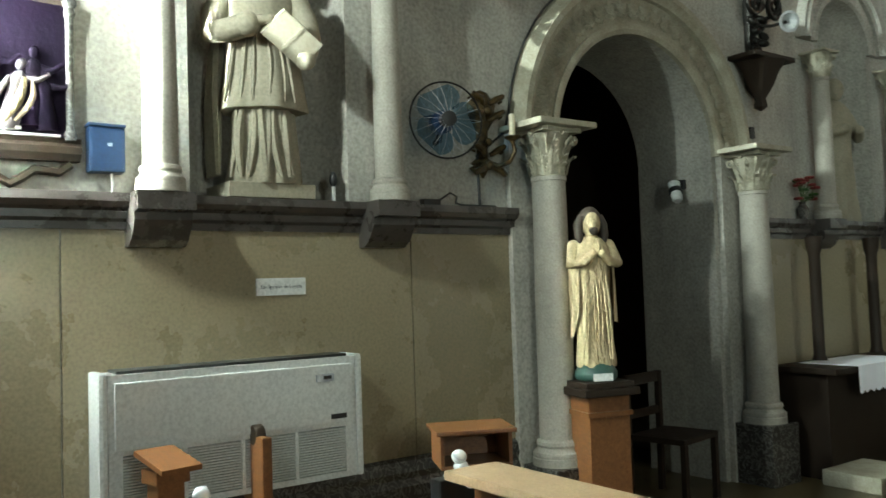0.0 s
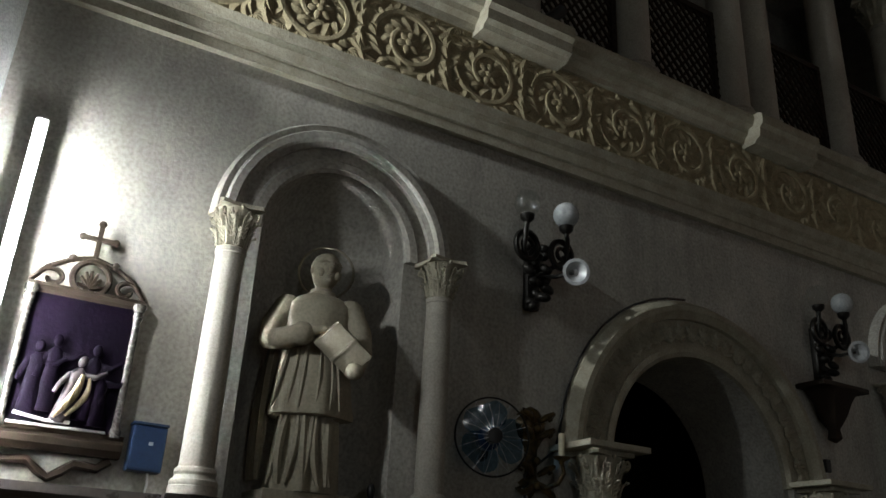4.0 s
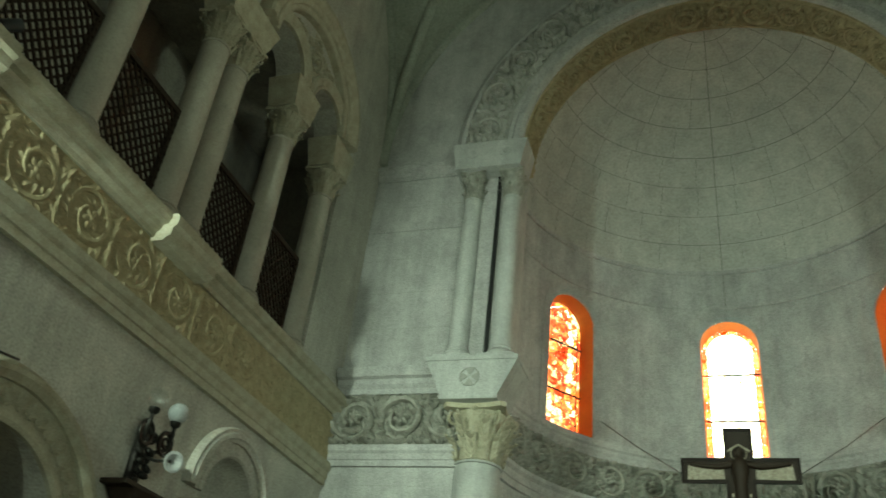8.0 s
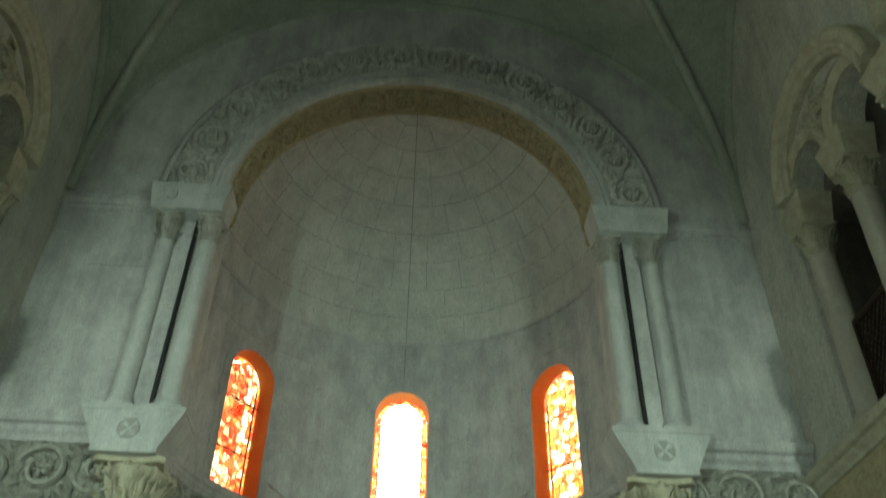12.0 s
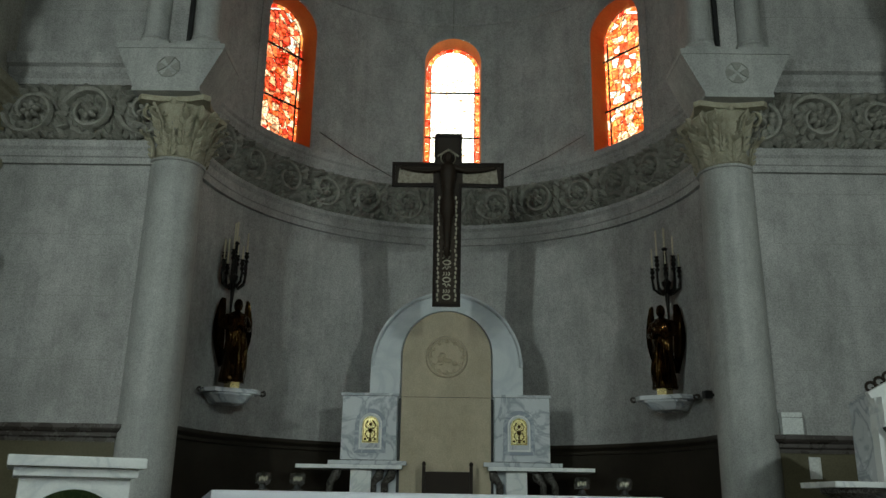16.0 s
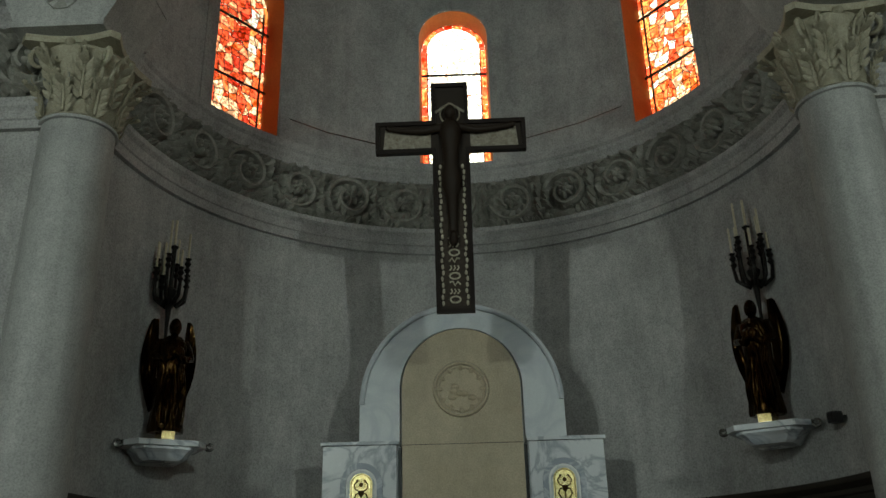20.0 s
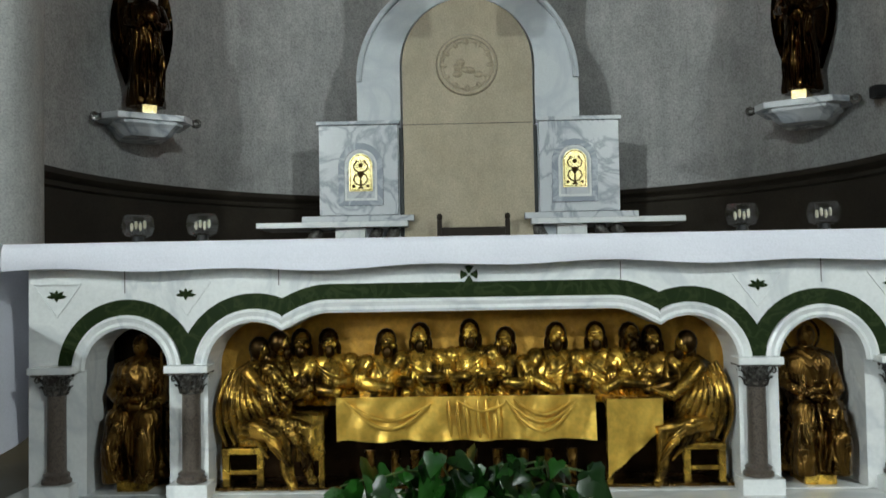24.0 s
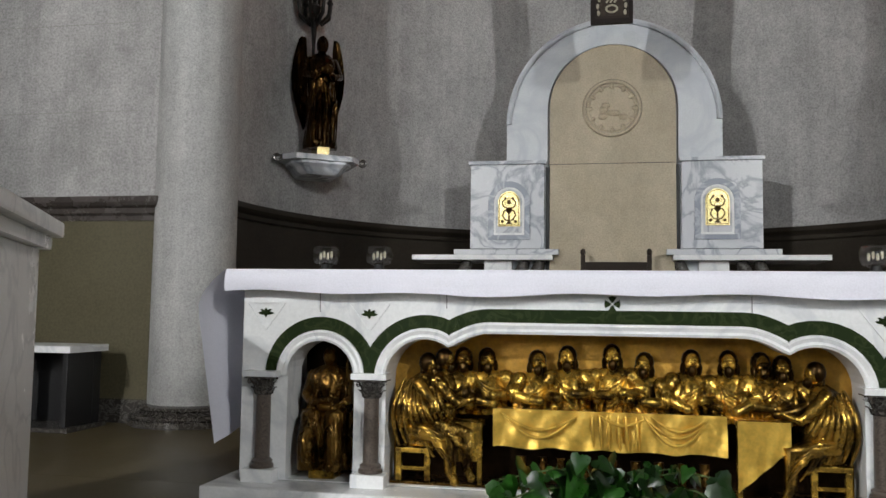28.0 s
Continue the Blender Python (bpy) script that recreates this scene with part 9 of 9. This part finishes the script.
for k in range(14):
    r = random.Random(k + 400)
    bm = bmesh.new()
    for q in range(5):
        a = q * 1.2566
        ball(bm, (0.022 * math.cos(a), 0.022 * math.sin(a), 0), 0.022, (1, 1, 0.6), 6)
    ox, oy, oz = r.uniform(-0.02, 0.12), r.uniform(-0.2, 0.2), r.uniform(0.18, 0.36)
    fl = part("flower", bm, RED if k % 3 else LEAF, vs, "dull red blossom", 60, pose(ox, oy, oz))
    part("stem", sweep(bmesh.new(), [(0, 0, 0), (-ox * 0.4, -oy * 0.5, -(oz - 0.15) * 0.5), (-ox, -oy, -(oz - 0.14))], 0.004, 5), STEM, fl)

# pews at the left -----------------------------------------------------------------------------------


def pew(y, x0, x1):
    """A pew across the nave: seat, back, book rest with a worn top, solid ends."""
    p = thing("pew", "brown varnished wooden pew with a worn book rest", "pew", pose(0, y, NAVE), "nave pews")
    part("seat", box(bmesh.new(), x0, x1, -0.75, -0.35, 0.42, 0.455, 0.008), WOOD, p)
    part("backrest", box(bmesh.new(), x0, x1, -0.05, -0.02, 0.45, 0.86, 0.006), WOOD, p, at=pose(0, -0.75, 0))
    part("rest_panel", box(bmesh.new(), x0 + 0.02, x1 - 0.02, 0.12, 0.15, 0.1, 0.88, 0.006), WOOD, p)
    part("book_rest", box(bmesh.new(), x0, x1, 0.0, 0.24, 0.885, 0.92, 0.008), PALEWOOD, p, "pale worn wooden top")
    part("kneeler", box(bmesh.new(), x0 + 0.05, x1 - 0.05, -0.28, -0.1, 0.12, 0.17, 0.02), DARKWOOD, p)
    for x in (x0 - 0.03, x1 + 0.03):
        e = part("end_panel", box(bmesh.new(), x - 0.02, x + 0.02, -0.82, 0.22, 0.0, 0.62, 0.01), WOOD, p)
        part("end_post", box(bmesh.new(), x - 0.025, x + 0.025, -0.86, -0.80, 0.0, 0.95, 0.01), WOOD, p)
    for k in range(4):
        bm = ball(bmesh.new(), (x0 + 0.03 * k - 0.1, 0.1 + 0.03 * (k % 2), 0.86 + 0.045 * (k % 3)), 0.03, (1, 1, 0.9), 8)
        part("hinge_knob", bm, GMARBLE, p, "shiny metal knob", 60)
    part("hinge_block", box(bmesh.new(), x0 - 0.12, x0 - 0.051, 0.02, 0.2, 0.72, 0.87, 0.01), BLACK, p)


pew(1.66, -3.2, -1.35)
pew(0.72, -3.3, -1.35)
for k in range(3):
    pew(-1.3 - 0.95 * k, -3.3, -1.35)
for k in range(6):
    pew(1.66 - 0.95 * k, 1.4, 4.2)


def offering_stand(x, y, rot, label):
    o = thing("offering_box", label, "box", pose(x, y, NAVE, 0, 0, rot), "wooden box stands")
    part("post", box(bmesh.new(), -0.07, 0.07, -0.1, 0.1, 0.0, 0.74, 0.008), WOOD, o)
    part("floor", box(bmesh.new(), -0.13, 0.13, -0.17, 0.17, 0.742, 0.76, 0.004), WOOD, o)
    part("top", box(bmesh.new(), -0.15, 0.15, -0.19, 0.19, 0.90, 0.92, 0.004), WOOD, o)
    part("side", box(bmesh.new(), -0.13, 0.13, 0.152, 0.17, 0.761, 0.899, 0.003), WOOD, o)
    part("side", box(bmesh.new(), -0.13, 0.13, -0.17, -0.152, 0.761, 0.899, 0.003), WOOD, o)
    part("back", box(bmesh.new(), -0.13, -0.115, -0.151, 0.151, 0.761, 0.899, 0.003), WOOD, o)


offering_stand(-3.92, 2.33, -25, "brown wooden stand with an open box top")
sp = thing("wood_post", "brown wooden post with a flat sloping cap", "post", pose(-4.3, 1.0, NAVE, 0, 0, 10), "wooden posts")
part("post", box(bmesh.new(), -0.05, 0.05, -0.06, 0.06, 0, 0.86, 0.006), WOOD, sp)
part("cap", box(bmesh.new(), -0.13, 0.13, -0.09, 0.09, -0.012, 0.012, 0.004), WOOD, sp, at=pose(0.02, 0, 0.895, 0, 12, 0))
part("cap_block", box(bmesh.new(), -0.07, 0.07, -0.075, 0.075, 0.80, 0.861, 0.004), WOOD, sp)
sp = thing("wood_post", "narrow brown wooden post with a rounded head", "post", pose(-4.56, 1.52, NAVE), "wooden posts")
part("post", box(bmesh.new(), -0.12, 0.12, -0.025, 0.025, 0, 0.9, 0.012), WOOD, sp)
part("head", moved(lathe(bmesh.new(), [(0.045, -0.026), (0.05, -0.02), (0.05, 0.02), (0.045, 0.026)], 18), Matrix.Rotation(math.pi / 2, 4, "X")), DARKWOOD, sp, "", 40, pose(0.0, 0, 0.90))

# spotlight on the left ledge, and an unseen twin added on the right
for gx, turn in ((WL + 0.10, 1), (WR - 0.10, -1)):
    gs_ = thing("gallery_spotlight", "small black spotlight on the gallery ledge", "lamp", pose(gx, 3.26, 5.272), "gallery spotlights")
    part("foot", box(bmesh.new(), -0.03, 0.03, -0.04, 0.04, -0.07, -0.055, 0.004), BLACK, gs_)
    part("bracket", B(-0.008, 0.008, -0.012, 0.012, -0.055, 0.0), BLACK, gs_)
    part("can", lathe(bmesh.new(), [(0.02, -0.08), (0.045, -0.06), (0.05, 0.09), (0.043, 0.09), (0.03, 0.05)], 18), BLACK, gs_, "", 40, look((0, 0, 0.03), (-turn * 0.6, -1.6, -1.5)))
# light fittings ---------------------------------------------------------------------------------------
LIT = bpy.data.materials.new("lit_tube")
LIT.use_nodes = True
LIT.node_tree.nodes["Principled BSDF"].inputs["Emission Color"].default_value = (0.93, 0.97, 1, 1)
LIT.node_tree.nodes["Principled BSDF"].inputs["Emission Strength"].default_value = 6
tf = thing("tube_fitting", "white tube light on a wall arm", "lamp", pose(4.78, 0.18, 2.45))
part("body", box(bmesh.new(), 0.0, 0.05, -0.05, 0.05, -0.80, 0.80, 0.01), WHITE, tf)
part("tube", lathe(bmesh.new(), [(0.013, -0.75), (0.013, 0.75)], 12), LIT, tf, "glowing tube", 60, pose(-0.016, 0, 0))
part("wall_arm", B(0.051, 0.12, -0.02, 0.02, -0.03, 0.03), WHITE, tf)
tf = thing("tube_fitting", "white glowing tube light on short wall arms", "lamp", pose(WL, 0.10, 2.45))
part("body", box(bmesh.new(), 0.12, 0.165, -0.03, 0.03, -0.80, 0.80, 0.01), WHITE, tf)
GLOW = bpy.data.materials.new("glowing_tube")
GLOW.use_nodes = True
GLOW.node_tree.nodes["Principled BSDF"].inputs["Emission Color"].default_value = (0.95, 0.97, 1, 1)
GLOW.node_tree.nodes["Principled BSDF"].inputs["Emission Strength"].default_value = 560
part("tube", lathe(bmesh.new(), [(0.013, -0.75), (0.013, 0.75)], 12), GLOW, tf, "glowing tube", 60, pose(0.195, 0, 0))
for z in (-0.55, 0.55):
    part("wall_arm", B(0.0, 0.119, -0.015, 0.015, z - 0.015, z + 0.015), WHITE, tf)
# housing and arm added to carry the unseen lamp by the bay
bl = thing("added_bay_floodlight", "unseen black floodlight added on an arm from the half column", "lamp", pose(-3.75, -0.30, 3.05))
part("housing", box(bmesh.new(), -0.10, 0.10, -0.18, 0.18, 0.012, 0.09, 0.01), BLACK, bl, "", None, look((0, 0, 0), (-1.05, 2.5, -0.55)))
part("wall_arm", sweep(bmesh.new(), [(0.02, -0.07, 0.01), (-0.15, -0.10, 0.01), (-0.5, -0.02, 0.0), (-0.86, 0.0, 0.0)], 0.016, 7), BLACK, bl)
for s, x, y in ((-1, -4.5, 0.0), (1, 4.6, 0.0)):
    f = thing("floodlight", "black floodlight on a wall arm", "lamp", pose(x, y - 0.07, 4.45), "nave floodlights")
    part("housing", box(bmesh.new(), -0.14, 0.14, -0.1, 0.03, -0.12, 0.12, 0.015), BLACK, f)
    part("wall_arm", B(*sorted((s * 0.14, s * 0.30)), -0.05, -0.02, -0.02, 0.02), BLACK, f)
